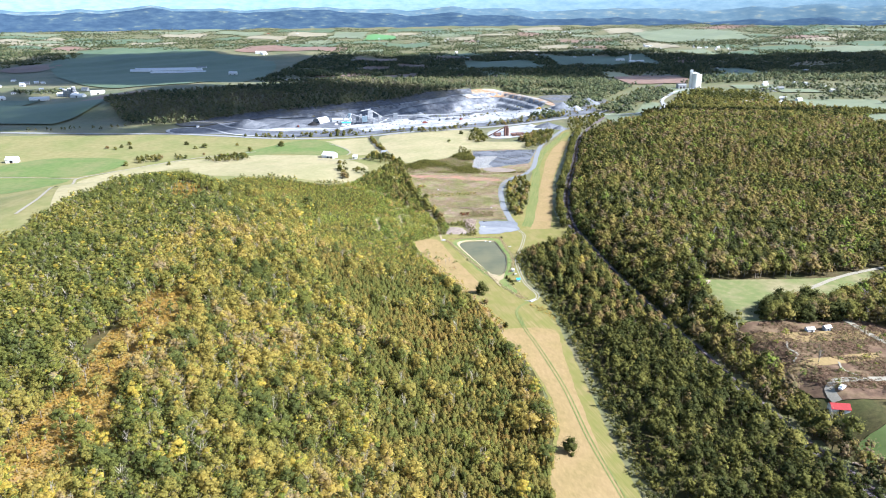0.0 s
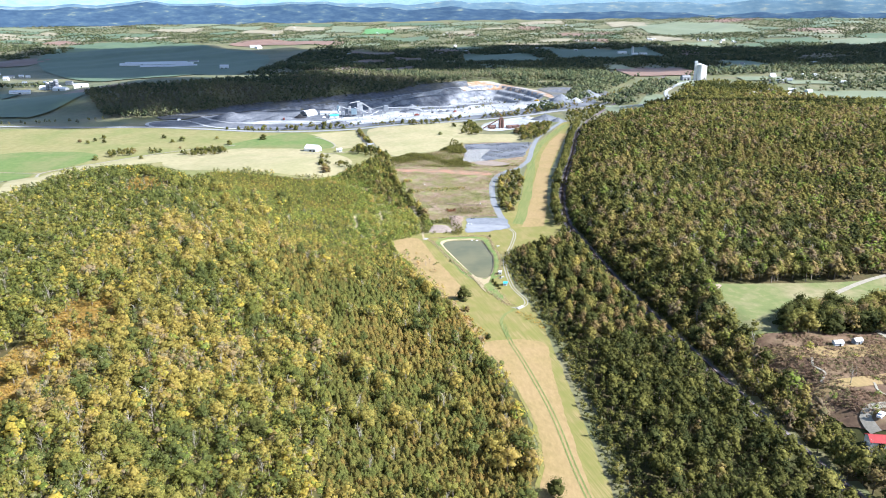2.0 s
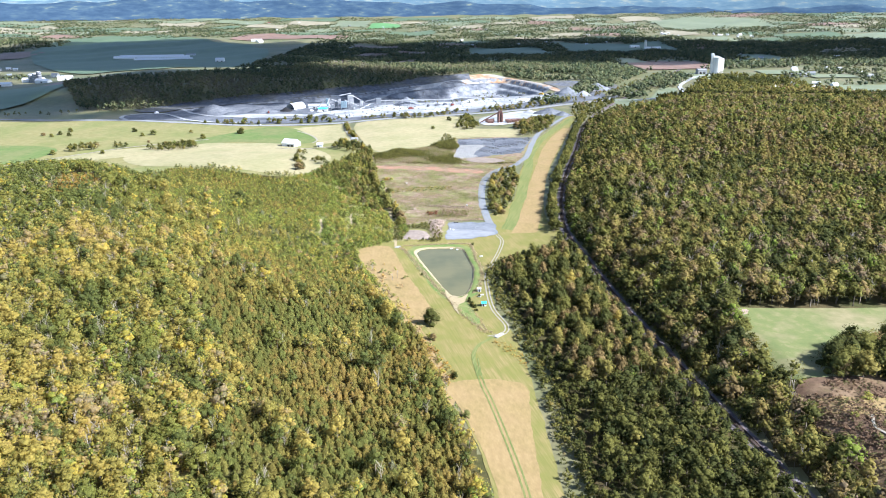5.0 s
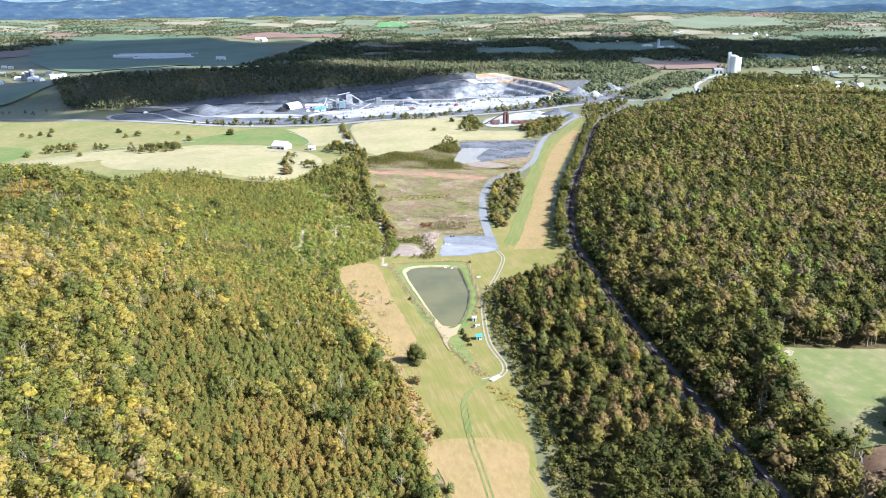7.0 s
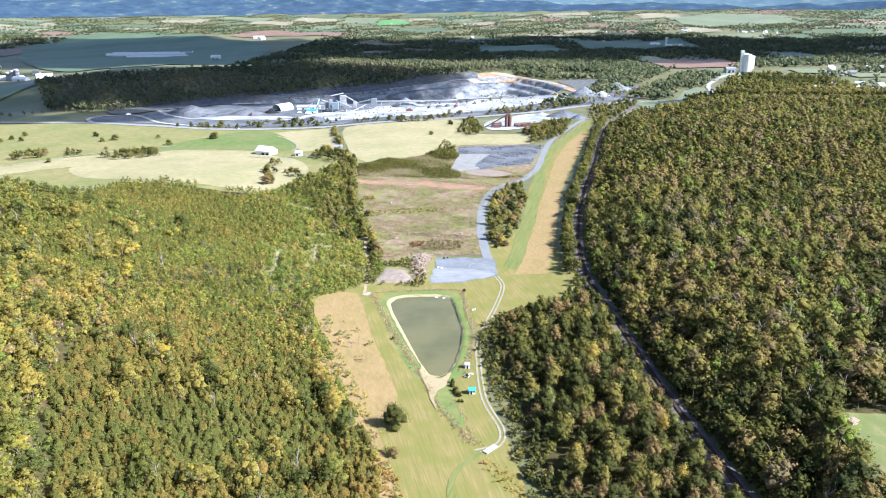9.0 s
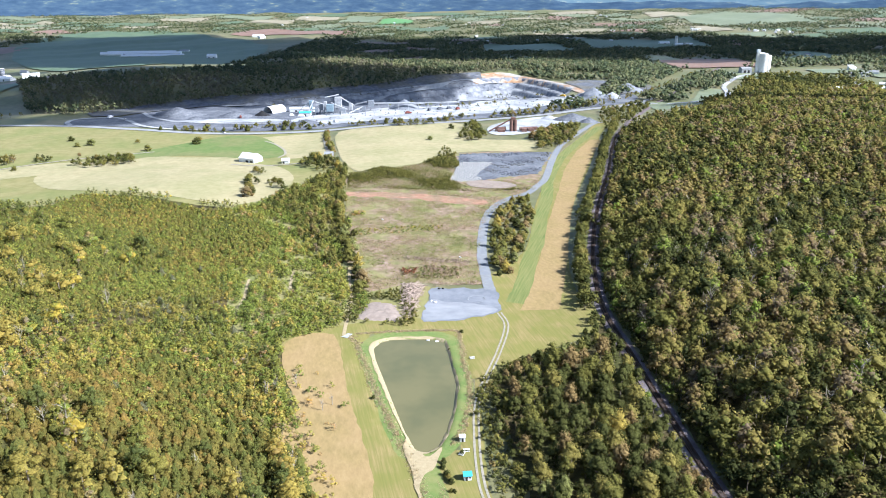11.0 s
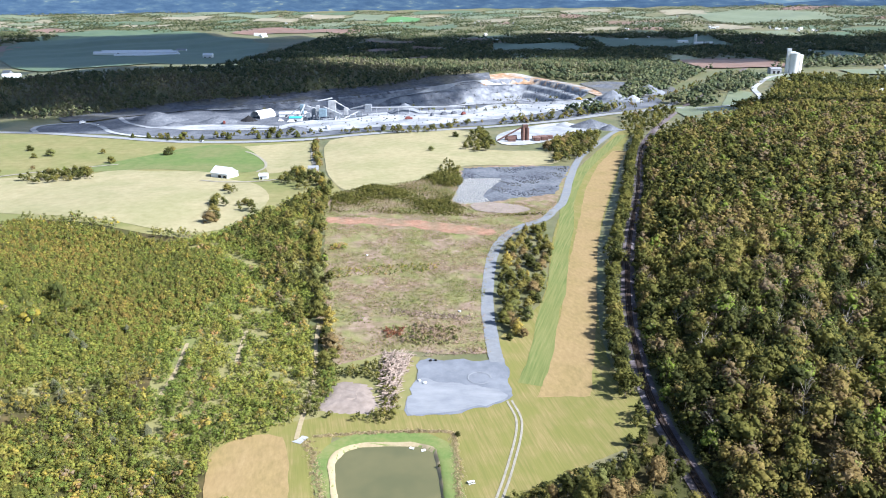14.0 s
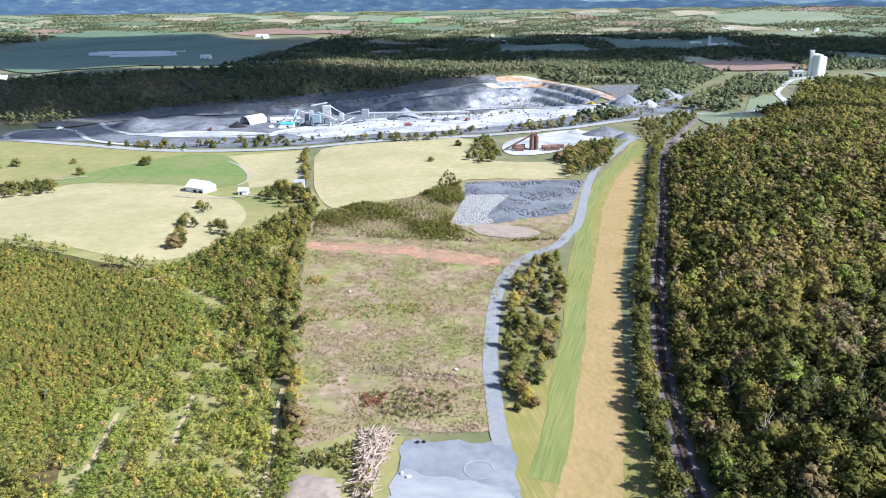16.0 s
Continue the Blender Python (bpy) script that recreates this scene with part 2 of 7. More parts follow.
M_CLAY = earth("orange_overburden", [(0.3, (0.200, 0.125, 0.075)), (0.55, (0.34, 0.215, 0.13)), (0.7, (0.42, 0.36, 0.30))], 8, [(0.35, (0.24, 0.235, 0.23)), (0.65, (0.42, 0.40, 0.37))], 26, bump=0.6)
M_DARKPAD = earth("dark_stone_fill", [(0.3, (0.05, 0.056, 0.072)), (0.7, (0.13, 0.14, 0.165))], 2.5, [(0.3, (0.09, 0.1, 0.12)), (0.7, (0.2, 0.21, 0.235))], 26, bump=0.5)
M_STONE = earth("pale_stone", [(0.3, (0.27, 0.27, 0.26)), (0.7, (0.47, 0.46, 0.44))], 0.8, bump=0.3)
M_BALLAST = earth("ballast", [(0.3, (0.068, 0.054, 0.058)), (0.7, (0.143, 0.119, 0.129))], 0.8, [(0.3, (0.120, 0.101, 0.109)), (0.7, (0.225, 0.202, 0.218))], 9, bump=0.5)
M_MOUND = earth("bare_earth", [(0.3, (0.194, 0.158, 0.133)), (0.7, (0.288, 0.238, 0.207))], 3, bump=0.3)
M_SHORE = earth("pond_shore", [(0.3, (0.277, 0.222, 0.128)), (0.7, (0.363, 0.304, 0.192))], 1.2, bump=0.3)
M_ASPHALT = earth("asphalt", [(0.3, (0.216, 0.222, 0.236)), (0.7, (0.288, 0.296, 0.304))], 6, bump=0.05)
M_WHITE = plain("white_metal", (0.66, 0.67, 0.68), 0.45)
M_DUSTY = plain("dusty_pale_steel", (0.36, 0.37, 0.39), 0.7, vary=0.3, size=4)
M_WHITEROOF = plain("pale_roof", (0.62, 0.64, 0.67), 0.4)
M_DARK = plain("dark_opening", (0.02, 0.02, 0.022), 0.9)
M_GREYROOF = plain("grey_roof", (0.25, 0.26, 0.28), 0.6)
M_REDROOF = plain("red_roof", (0.30, 0.028, 0.030), 0.5)
M_BLUEROOF = plain("turquoise_roof", (0.06, 0.38, 0.5), 0.45)
M_BLUE = plain("blue_steel", (0.19, 0.26, 0.31), 0.6, vary=0.25)
M_RUST = plain("rust_brown_steel", (0.15, 0.085, 0.07), 0.6, vary=0.35)
M_STEEL = plain("galvanised_steel", (0.24, 0.26, 0.29), 0.5, 0.2, 0.3)
M_CONCRETE = plain("pale_concrete", (0.6, 0.6, 0.59), 0.8)
M_RAIL = plain("rail_steel", (0.16, 0.10, 0.075), 0.45, 0.6)
M_TIE = plain("tarred_sleeper", (0.07, 0.05, 0.04), 0.85, vary=0.3)
M_BARK = earth("bark", [(0.3, (0.10, 0.08, 0.06)), (0.7, (0.2, 0.17, 0.14))], 0.4, bump=0.5, stretch=(3, 3, 0.5))
M_LOG = earth("weathered_log", [(0.3, (0.227, 0.166, 0.124)), (0.7, (0.433, 0.350, 0.299))], 0.7, bump=0.4)
M_BARE = plain("bare_twigs", (0.27, 0.24, 0.20), 0.9, vary=0.25)
M_PINE = foliage("pine_needles", [(0.0, (0.135, 0.151, 0.040)), (0.22, (0.162, 0.160, 0.042)), (0.45, (0.211, 0.175, 0.046)), (0.8, (0.294, 0.200, 0.057)), (1.0, (0.152, 0.157, 0.090))], 0.35, 0.35)
M_MIXED = foliage("autumn_leaves", [(0.0, (0.120, 0.142, 0.045)), (0.2, (0.208, 0.216, 0.051)), (0.4, (0.298, 0.262, 0.067)), (0.58, (0.367, 0.300, 0.078)), (0.74, (0.450, 0.348, 0.085)), (0.83, (0.375, 0.272, 0.105)), (0.9, (0.349, 0.278, 0.172)), (0.95, (0.208, 0.271, 0.053)), (1.0, (0.512, 0.396, 0.075))], 0.45, 0.4)
M_OAK = foliage("green_leaves", [(0.0, (0.051, 0.060, 0.019)), (0.28, (0.116, 0.115, 0.030)), (0.5, (0.175, 0.166, 0.043)), (0.68, (0.231, 0.193, 0.055)), (0.82, (0.219, 0.158, 0.067)), (0.93, (0.193, 0.148, 0.096)), (1.0, (0.177, 0.224, 0.039))], 0.35, 0.1)
M_SHRUB = foliage("shrub_leaves", [(0.0, (0.184, 0.238, 0.055)), (0.35, (0.279, 0.302, 0.067)), (0.6, (0.389, 0.354, 0.086)), (0.8, (0.512, 0.412, 0.098)), (0.9, (0.512, 0.316, 0.114)), (1.0, (0.369, 0.283, 0.186))], 0.45, 0.4)
# Leaf colours shifted towards blue, imitating haze over the distant woods.
M_FARLEAF_HAZED = foliage("hazed_valley_leaves", [(0.0, (0.040, 0.062, 0.032)), (0.3, (0.078, 0.101, 0.046)), (0.55, (0.130, 0.141, 0.063)), (0.75, (0.177, 0.172, 0.082)), (1.0, (0.160, 0.144, 0.100))], 0.25, 0.0, 0.22, 0.6)
M_RUSTLEAF = foliage("rusty_brush", [(0.0, (0.36, 0.215, 0.055)), (0.5, (0.42, 0.275, 0.068)), (1.0, (0.31, 0.245, 0.068))], 0.4)
M_BRIAR = foliage("brown_briars", [(0.0, (0.108, 0.071, 0.043)), (0.5, (0.160, 0.104, 0.066)), (0.85, (0.208, 0.144, 0.094)), (1.0, (0.112, 0.108, 0.043))])
M_STEMS = foliage("dry_stems", [(0.0, (0.26, 0.19, 0.15)), (1.0, (0.38, 0.3, 0.24))])
M_CRIMSON = foliage("crimson_leaves", [(0.0, (0.22, 0.085, 0.05)), (1.0, (0.29, 0.14, 0.075))], 0.3, 0.3)
M_WEED = foliage("weeds", [(0.0, (0.13, 0.155, 0.045)), (0.4, (0.225, 0.205, 0.075)), (0.7, (0.30, 0.215, 0.14)), (1.0, (0.37, 0.27, 0.21))])
M_RUSTGRASS = earth("rust_coloured_grass", [(0.3, (0.2, 0.13, 0.05)), (0.7, (0.30, 0.2, 0.08))], 3, [(0.3, (0.2, 0.17, 0.06)), (0.7, (0.28, 0.23, 0.09))], 18, bump=0.3)
M_VALLEY = earth("valley_grass", [(0.3, (0.085, 0.098, 0.038)), (0.7, (0.14, 0.142, 0.06))], 9, [(0.3, (0.125, 0.115, 0.056)), (0.7, (0.195, 0.175, 0.088))], 70, rough=0.6, bump=0.1, gloss=0.5)
M_REED = foliage("dry_reeds", [(0.0, (0.47, 0.37, 0.21)), (1.0, (0.64, 0.53, 0.34))], 0.5, 0.3)
M_LUSH = earth("lush_grass", [(0.3, (0.095, 0.150, 0.036)), (0.7, (0.15, 0.192, 0.06))], 1.5, [(0.3, (0.15, 0.18, 0.05)), (0.7, (0.2, 0.2, 0.08))], 9, bump=0.2)
M_DUSTYGRAVEL = earth("dusty_gravel", [(0.3, (0.20, 0.212, 0.235)), (0.7, (0.27, 0.28, 0.30))], 5, [(0.3, (0.17, 0.182, 0.206)), (0.7, (0.24, 0.252, 0.276))], 9, bump=0.1, stretch=(0.5, 1.4, 1))
m, n, l, p = nodes_of("pond_water")
p.inputs["Base Color"].default_value = (0.122, 0.116, 0.058, 1)
p.inputs["Roughness"].default_value = 0.12
p.inputs["IOR"].default_value = 1.33
wv = n.new("ShaderNodeTexNoise")
wv.inputs["Scale"].default_value, wv.inputs["Detail"].default_value = 0.9, 4
bp = n.new("ShaderNodeBump")
bp.inputs["Strength"].default_value, bp.inputs["Distance"].default_value = 0.25, 0.1
l.new(wv.outputs[0], bp.inputs["Height"])
l.new(bp.outputs[0], p.inputs["Normal"])
tint = n.new("ShaderNodeTexNoise")
tint.inputs["Scale"].default_value, tint.inputs["Detail"].default_value = 0.05, 3
murk = ramp(n, [(0.38, (0.104, 0.104, 0.052)), (0.62, (0.140, 0.130, 0.064))])
pos = n.new("ShaderNodeTexCoord")
l.new(pos.outputs["Object"], tint.inputs["Vector"])
l.new(tint.outputs[0], murk.inputs[0])
l.new(murk.outputs[0], p.inputs["Base Color"])
M_WATER = m


# ---------------------------------------------------------------- mesh helpers
def outward(v, heart=0.2):
    """Direction from the heart of a plant 1 high to each of its places."""
    d = (v - (0, 0, heart)) + (0, 0, 1e-4)
    return d / np.linalg.norm(d, axis=1, keepdims=True)


def mesh_from(name, verts, faces, mats, tone=None, index=None, out=None):
    """A mesh from arrays; tone is a value for each vertex, index a material slot for each face."""
    me = bpy.data.meshes.new(name)
    verts, faces = np.asarray(verts, np.float32), np.asarray(faces, np.int32)
    k = faces.shape[1]
    me.vertices.add(len(verts))
    me.vertices.foreach_set("co", verts.ravel())
    me.loops.add(faces.size)
    me.loops.foreach_set("vertex_index", faces.ravel())
    me.polygons.add(len(faces))
    me.polygons.foreach_set("loop_start", np.arange(0, faces.size, k, dtype=np.int32))
    if index is not None:
        me.polygons.foreach_set("material_index", np.asarray(index, np.int32))
    for m in mats:
        me.materials.append(m)
    if tone is not None:
        me.attributes.new("tone", "FLOAT", "POINT").data.foreach_set("value", np.asarray(tone, np.float32))
    if out is not None:
        me.attributes.new("out", "FLOAT_VECTOR", "POINT").data.foreach_set("vector", np.asarray(out, np.float32).ravel())
    me.update(calc_edges=True)
    return me


def part(name, bm, material, parent=None, label=""):
    """Links a bmesh as one mesh object under its thing."""
    me = bpy.data.meshes.new(name)
    bm.to_mesh(me)
    bm.free()
    me.materials.append(material)
    ob = new(name, me)
    ob.parent = parent
    return tagged(ob, label)


def thing(name, x, y, turn=0.0, z=None, label="", category="", group=""):
    """An Empty at a thing's base, on the ground unless z is given."""
    ob = new(name)
    ob.matrix_world = pose(x, y, hz(x, y) if z is None else z, 0, 0, turn)
    return tagged(ob, label, category, group)


def box(bm, x0, x1, y0, y1, z0, z1, bevel=0.0):
    made = bmesh.ops.create_cube(bm, size=1, matrix=Matrix.LocRotScale(((x0 + x1) / 2, (y0 + y1) / 2, (z0 + z1) / 2), None, (x1 - x0, y1 - y0, z1 - z0)))
    if bevel:
        es = {e for v in made["verts"] for e in v.link_edges}
        bmesh.ops.bevel(bm, geom=list(es), offset=bevel, segments=1, affect="EDGES")
    return bm


def tube(bm, a, b, r0, r1=None, sides=12):
    a, b = Vector(a), Vector(b)
    r1 = r0 if r1 is None else r1
    m = Matrix.Translation((a + b) / 2) @ (b - a).to_track_quat("Z", "Y").to_matrix().to_4x4()
    bmesh.ops.create_cone(bm, cap_ends=True, segments=sides, radius1=r0, radius2=r1, depth=(b - a).length, matrix=m)
    return bm


def ragged(poly, gap, much):
    """The outline in short pieces with an uneven edge."""
    out = []
    for (ax, ay), (bx, by) in zip(poly, poly[1:] + poly[:1]):
        n = max(1, int(math.hypot(bx - ax, by - ay) / gap))
        for k in range(n):
            a, b = ax + (bx - ax) * k / n, ay + (by - ay) * k / n
            w = noise.noise_vector(Vector((a / 5, b / 5, 0))) * 2.2 * much
            out.append((a + w.x, b + w.y))
    return out


def drape(name, poly, material, lift, step=12.0, kind="structure", label="", category="", under=False, rough=0.35):
    """A piece of ground of its own surface, laid over the land."""
    poly = list(poly)
    if step < 10:
        poly = ragged(poly, 2.2, rough)
    bm = bmesh.new()
    bm.faces.new([bm.verts.new((a, b, 0)) for a, b in poly])
    for ax in (0, 1):
        lo, hi = min(p[ax] for p in poly), max(p[ax] for p in poly)
        for c in np.arange(math.ceil(lo / step) * step, hi, step):
            co, no = [0, 0, 0], [0, 0, 0]
            co[ax], no[ax] = c, 1
            bmesh.ops.bisect_plane(bm, geom=bm.verts[:] + bm.edges[:] + bm.faces[:], plane_co=co, plane_no=no)
    bmesh.ops.triangulate(bm, faces=bm.faces[:])
    xy = np.array([(v.co.x, v.co.y) for v in bm.verts])
    for v, z in zip(bm.verts, hgt(xy[:, 0], xy[:, 1])):
        v.co.z = z + lift
    if under:
        for v, d in zip(bm.verts, depth_in(grow_out(POND, 4.5), xy[:, 0], xy[:, 1])):
            v.co.z -= 1.3 * float(ss(0, 2, d))
    bmesh.ops.recalc_face_normals(bm, faces=bm.faces[:])
    if bm.faces and sum(f.normal.z for f in bm.faces) < 0:
        bmesh.ops.reverse_faces(bm, faces=bm.faces[:])
    for f in bm.faces:
        f.smooth = True
    return tagged(part(name, bm, material), label, category, kind=kind)


def ribbon(name, line, width, material, lift, offset=0.0, label="", category="", parent=None, crown=0.0, n=6):
    """A road or track along a rounded line."""
    pts = smooth(line, n)
    bm = bmesh.new()
    rows = []
    for i, q in enumerate(pts):
        a, b = Vector(pts[max(i - 1, 0)]), Vector(pts[min(i + 1, len(pts) - 1)])
        side = Vector(((b - a).y, -(b - a).x)).normalized()
        w = width(i / (len(pts) - 1)) if callable(width) else width
        row = []
        for k in (-0.5, -0.25, 0.0, 0.25, 0.5):
            c = Vector(q) + side * (offset + k * w * (1 + 0.05 * math.sin(i * 1.7 + k * 5)))
            row.append(bm.verts.new((c.x, c.y, hz(c.x, c.y) + lift + crown * (1 - (2 * k) ** 2))))
        rows.append(row)
    for r, s in zip(rows, rows[1:]):
        for k in range(4):
            bm.faces.new((r[k], r[k + 1], s[k + 1], s[k])).smooth = True
    ob = part(name, bm, material, parent)
    return ob if parent else tagged(ob, label, category, kind="structure")


# ---------------------------------------------------------------- ground
# outlines of the woods
LEFT = [(41, 150), (41, 256), (54, 309), (53, 355), (38, 405), (22, 452), (5, 498), (-8, 532), (-25, 590), (-28, 616), (-8, 622), (-2, 664), (-18, 700), (-28, 760), (-42, 830), (-50, 870), (-52, 915), (-62, 940), (-82, 866), (-106, 822), (-150, 830), (-196, 846), (-240, 856), (-262, 800), (-284, 700), (-306, 650), (-312, 608), (-312, 560), (-308, 515), (-304, 480), (-330, 400), (-330, 150)]
RIGHT = [(a + (3.4 if b < 640 else 5.0), b) for a, b in RAIL if b < 1150] + [(330, 1130), (520, 1140), (640, 1100), (620, 600), (420, 300), (300, 190)]
MID = [(96, 200), (90, 256), (88, 300), (86, 350), (86, 400), (82, 440), (78, 475), (72, 505), (66, 545), (66, 570), (74, 583), (88, 593), (101, 600), (112, 618), (116, 640)] + [(a - 4.4, b) for a, b in RAIL[8::-1] if b < 645]

def axis(lo, hi, spans):
    """Grid lines: spans are (upto, step)."""
    out, v = [], lo
    for upto, step in spans:
        while v < min(upto, hi):
            out.append(v)
            v += step
    return np.array(out + [hi])


gx = axis(-4300, 4300, [(-1200, 90), (-460, 20), (-60, 9), (300, 4.5), (460, 9), (1200, 20), (4300, 90)])
gy = axis(-1500, 4950, [(120, 40), (720, 5), (1260, 8), (1900, 12), (2600, 30), (4950, 60)])
X, Y = np.meshgrid(gx, gy)
i = np.arange(len(gy) - 1)[:, None] * len(gx) + np.arange(len(gx) - 1)
quads = np.stack([i, i + 1, i + 1 + len(gx), i + len(gx)], -1).reshape(-1, 4)
fx, fy = X[:-1, :-1].ravel(), Y[:-1, :-1].ravel()
open_land = ((fy > 1120) | ~(inside(LEFT, fx, fy) | inside(RIGHT, fx, fy) | inside(MID, fx, fy))) & (fy > 150)
ground_z = hgt(X, Y) - 7 * ss(2, 16, depth_in(PIT, X, Y)) - 1.3 * ss(0, 2, depth_in(grow_out(POND, 4.5), X, Y))
ground_me = mesh_from("ground", np.stack([X, Y, ground_z], -1).reshape(-1, 3), quads, [M_LITTER, M_VALLEY], index=open_land)
ground_me.polygons.foreach_set("use_smooth", np.ones(len(quads), bool))
tagged(new("ground", ground_me), "rolling valley ground with leaf litter and rough grass", "ground", kind="structure")

# fields of the valley
STRIP = [(42, 200), (42, 256), (55, 309), (54, 355), (41, 411), (30, 460), (8, 520), (-10, 560), (-27, 600), (-27, 618), (-6, 622), (18, 632), (45, 633), (64, 645), (66, 662), (68, 690), (82, 712), (92, 743), (100, 807), (109, 859), (127, 941), (152, 1040), (184, 1131), (205, 1200), (222, 1196), (196, 1110), (181, 1040), (158, 940), (136, 850), (124, 790), (114, 720), (112, 665), (119, 642), (114, 617), (88, 597), (62, 562), (62, 545), (64, 505), (72, 470), (76, 420), (79, 354), (81, 298), (84, 256), (90, 200)]
drape("meadow", smooth(STRIP, 3, True), M_MOWN, 0.14, 5, under=True, label="mown green grass strip along the valley floor", category="meadow")
drape("hay_field", smooth([(44, 200), (44, 256), (57, 309), (56, 352), (46, 395), (38, 423), (71, 424), (72, 392), (72, 354), (73, 298), (76, 256), (80, 200)], 3, True), M_TAN, 0.19, 6, label="dry tan hay field with wheel tracks", category="field")
drape("hay_field", smooth([(8, 520), (30, 460), (41, 411), (35, 408), (19, 452), (1, 498), (-11, 540), (-4, 548)], 3, True), M_TAN, 0.21, 5, label="dry tan grass between wood and meadow", category="field")
drape("hay_field", smooth([(-26, 600), (-20, 612), (-6, 613), (2, 590), (10, 560), (22, 525), (28, 500), (20, 488), (8, 513), (-6, 547), (-19, 575)], 3, True), M_TAN, 0.19, 5, under=True, label="dry tan grass beside the pond", category="field")
drape("hay_field", [(81.5, 643), (88, 672), (97, 715), (104, 762), (113, 810), (123, 862), (137, 941), (158, 1021), (180, 1080), (192, 1075), (176, 1020), (156, 940), (135, 850), (124, 790), (114, 720), (106, 672), (101, 643.5)], M_TAN, 0.19, 6, label="dry tan hay field beside the railway trees", category="field")
PAST_L = [(-760, 1180), (-449, 1190), (-330, 1160), (-250, 1136), (-192, 1132), (-120, 1146), (-84, 1010), (-60, 960), (-45, 925), (-78, 859), (-106, 815), (-150, 825), (-196, 841), (-240, 850), (-258, 796), (-280, 700), (-302, 650), (-308, 608), (-308, 560), (-304, 515), (-300, 480), (-326, 400), (-326, 300), (-620, 300), (-900, 420), (-900, 1100)]
drape("pasture", PAST_L, M_PASTURE, 0.16, 14, label="rolling pale green cattle pasture", category="pasture")
drape("straw_field", smooth([(-330, 930), (-279, 985), (-262, 1010), (-228, 1003), (-174, 1003), (-150, 975), (-120, 955), (-95, 905), (-98, 850), (-125, 828), (-196, 850), (-250, 862), (-300, 880)], 4, True), M_STRAW, 0.32, 12, label="pale straw coloured field on a low knoll", category="field")
drape("green_field", smooth([(-300, 1000), (-254, 1082), (-229, 1120), (-186, 1117), (-140, 1045), (-134, 1010), (-160, 998), (-228, 1012)], 4, True), M_GREEN, 0.34, 12, label="bright green mown field behind the barn", category="field")
drape("green_field", smooth([(-640, 900), (-590, 945), (-547, 993), (-455, 989), (-424, 948), (-455, 878), (-536, 878), (-600, 860)], 3, True), M_GREEN, 0.34, 16, label="bright green hay meadow with straight edges", category="field")
drape("green_field", smooth([(-535, 868), (-456, 866), (-470, 800), (-500, 780), (-590, 840)], 3, True), M_GREEN, 0.34, 16, label="small green meadow below the farm track", category="field")
drape("straw_field", smooth([(-312, 500), (-320, 560), (-345, 620), (-415, 800), (-440, 850), (-420, 905), (-370, 965), (-300, 985), (-290, 950), (-380, 890), (-400, 800), (-320, 680)], 3, True), M_STRAW, 0.3, 12, label="pale dry grass along the farm track", category="field")
ribbon("lane", [(-345, 560), (-362, 640), (-410, 760), (-440, 838), (-449, 866), (-432, 892), (-406, 922), (-362, 972), (-320, 1004), (-270, 1030)], 3.0, M_TRACK, 0.6, label="pale farm track round the foot of the hill", category="road")
ribbon("lane", [(-620, 872), (-536, 873), (-449, 866)], 1.6, M_TRACK, 0.6, label="narrow pale track between two meadows", category="road")
drape("straw_field", [(-182, 1115), (-118, 1142), (-88, 1010), (-122, 994), (-144, 1053)], M_STRAW, 0.3, 12, label="pale straw coloured field by the lane", category="field")
drape("straw_field", smooth([(-100, 1143), (-40, 1168), (30, 1190), (58, 1140), (62, 1085), (124, 1076), (119, 1022), (45, 1016), (12, 970), (-20, 934), (-43, 930), (-62, 966), (-78, 1020)], 3, True), M_STRAW, 0.3, 12, label="wide pale straw coloured field", category="field")
drape("rough_grass", [(-10, 618), (10, 621), (34, 626), (35, 672), (22, 677), (0, 664)], M_PASTURE, 0.1, 6, label="rough yellow-green grass round the mound", category="grass")
SCRUB = [(-46, 925), (10, 965), (40, 1012), (136, 1014), (114, 915), (106, 871), (84, 840), (68, 800), (63, 760), (61, 722), (63, 676), (24, 678), (3, 664), (-14, 700), (-24, 760), (-38, 830), (-46, 870)]
drape("scrubland", smooth(SCRUB, 2, True), M_SCRUB, 0.14, 6, label="brown weedy scrubland with patchy grass", category="scrubland")
drape("soil_bank", smooth([(-42, 858), (2, 858), (40, 848), (68, 836), (58, 826), (8, 842), (-40, 847)], 3, True), M_RED, 0.25, 6, label="bank of bare red soil", category="soil", rough=1.6)
drape("soil_bank", smooth([(52, 894), (66, 898), (84, 892), (92, 880), (76, 872), (56, 878)], 3, True), M_MOUND, 0.5, 8, label="bare brown soil beside the stone fill", category="soil")
drape("stone_fill", [(42, 1008), (90, 1012), (134, 1016), (113, 924), (66, 901), (40, 899)], M_DARKPAD, 0.22, 6, label="dark grey stone fill yard", category="yard", rough=1.4)
drape("gravel_yard", [(34, 628.5), (40, 628.5), (51, 630.5), (61, 635), (69, 638), (71, 644), (70.3, 671), (50, 670.5), (35, 669.5)], M_GRAVEL, 0.2, 5, label="flat blue-grey gravel yard", category="yard", rough=1.1)
drape("gravel_yard", smooth([(34.5, 654), (41, 653), (54, 650), (67, 648.5), (69, 640), (60, 636), (50, 631.5), (39, 629.5), (35, 630)], 2, True), M_DUSTYGRAVEL, 0.245, 5, label="paler dusty half of the gravel yard", category="yard", rough=1.1)
drape("meadow", smooth([(181, 475), (205, 477), (262, 478), (300, 487), (318, 498), (300, 466), (268, 452), (240, 416), (200, 406), (180, 410), (179, 440)], 3, True), M_PADDOCK, 0.35, 4.5, label="small green paddock cut into the woods", category="meadow")
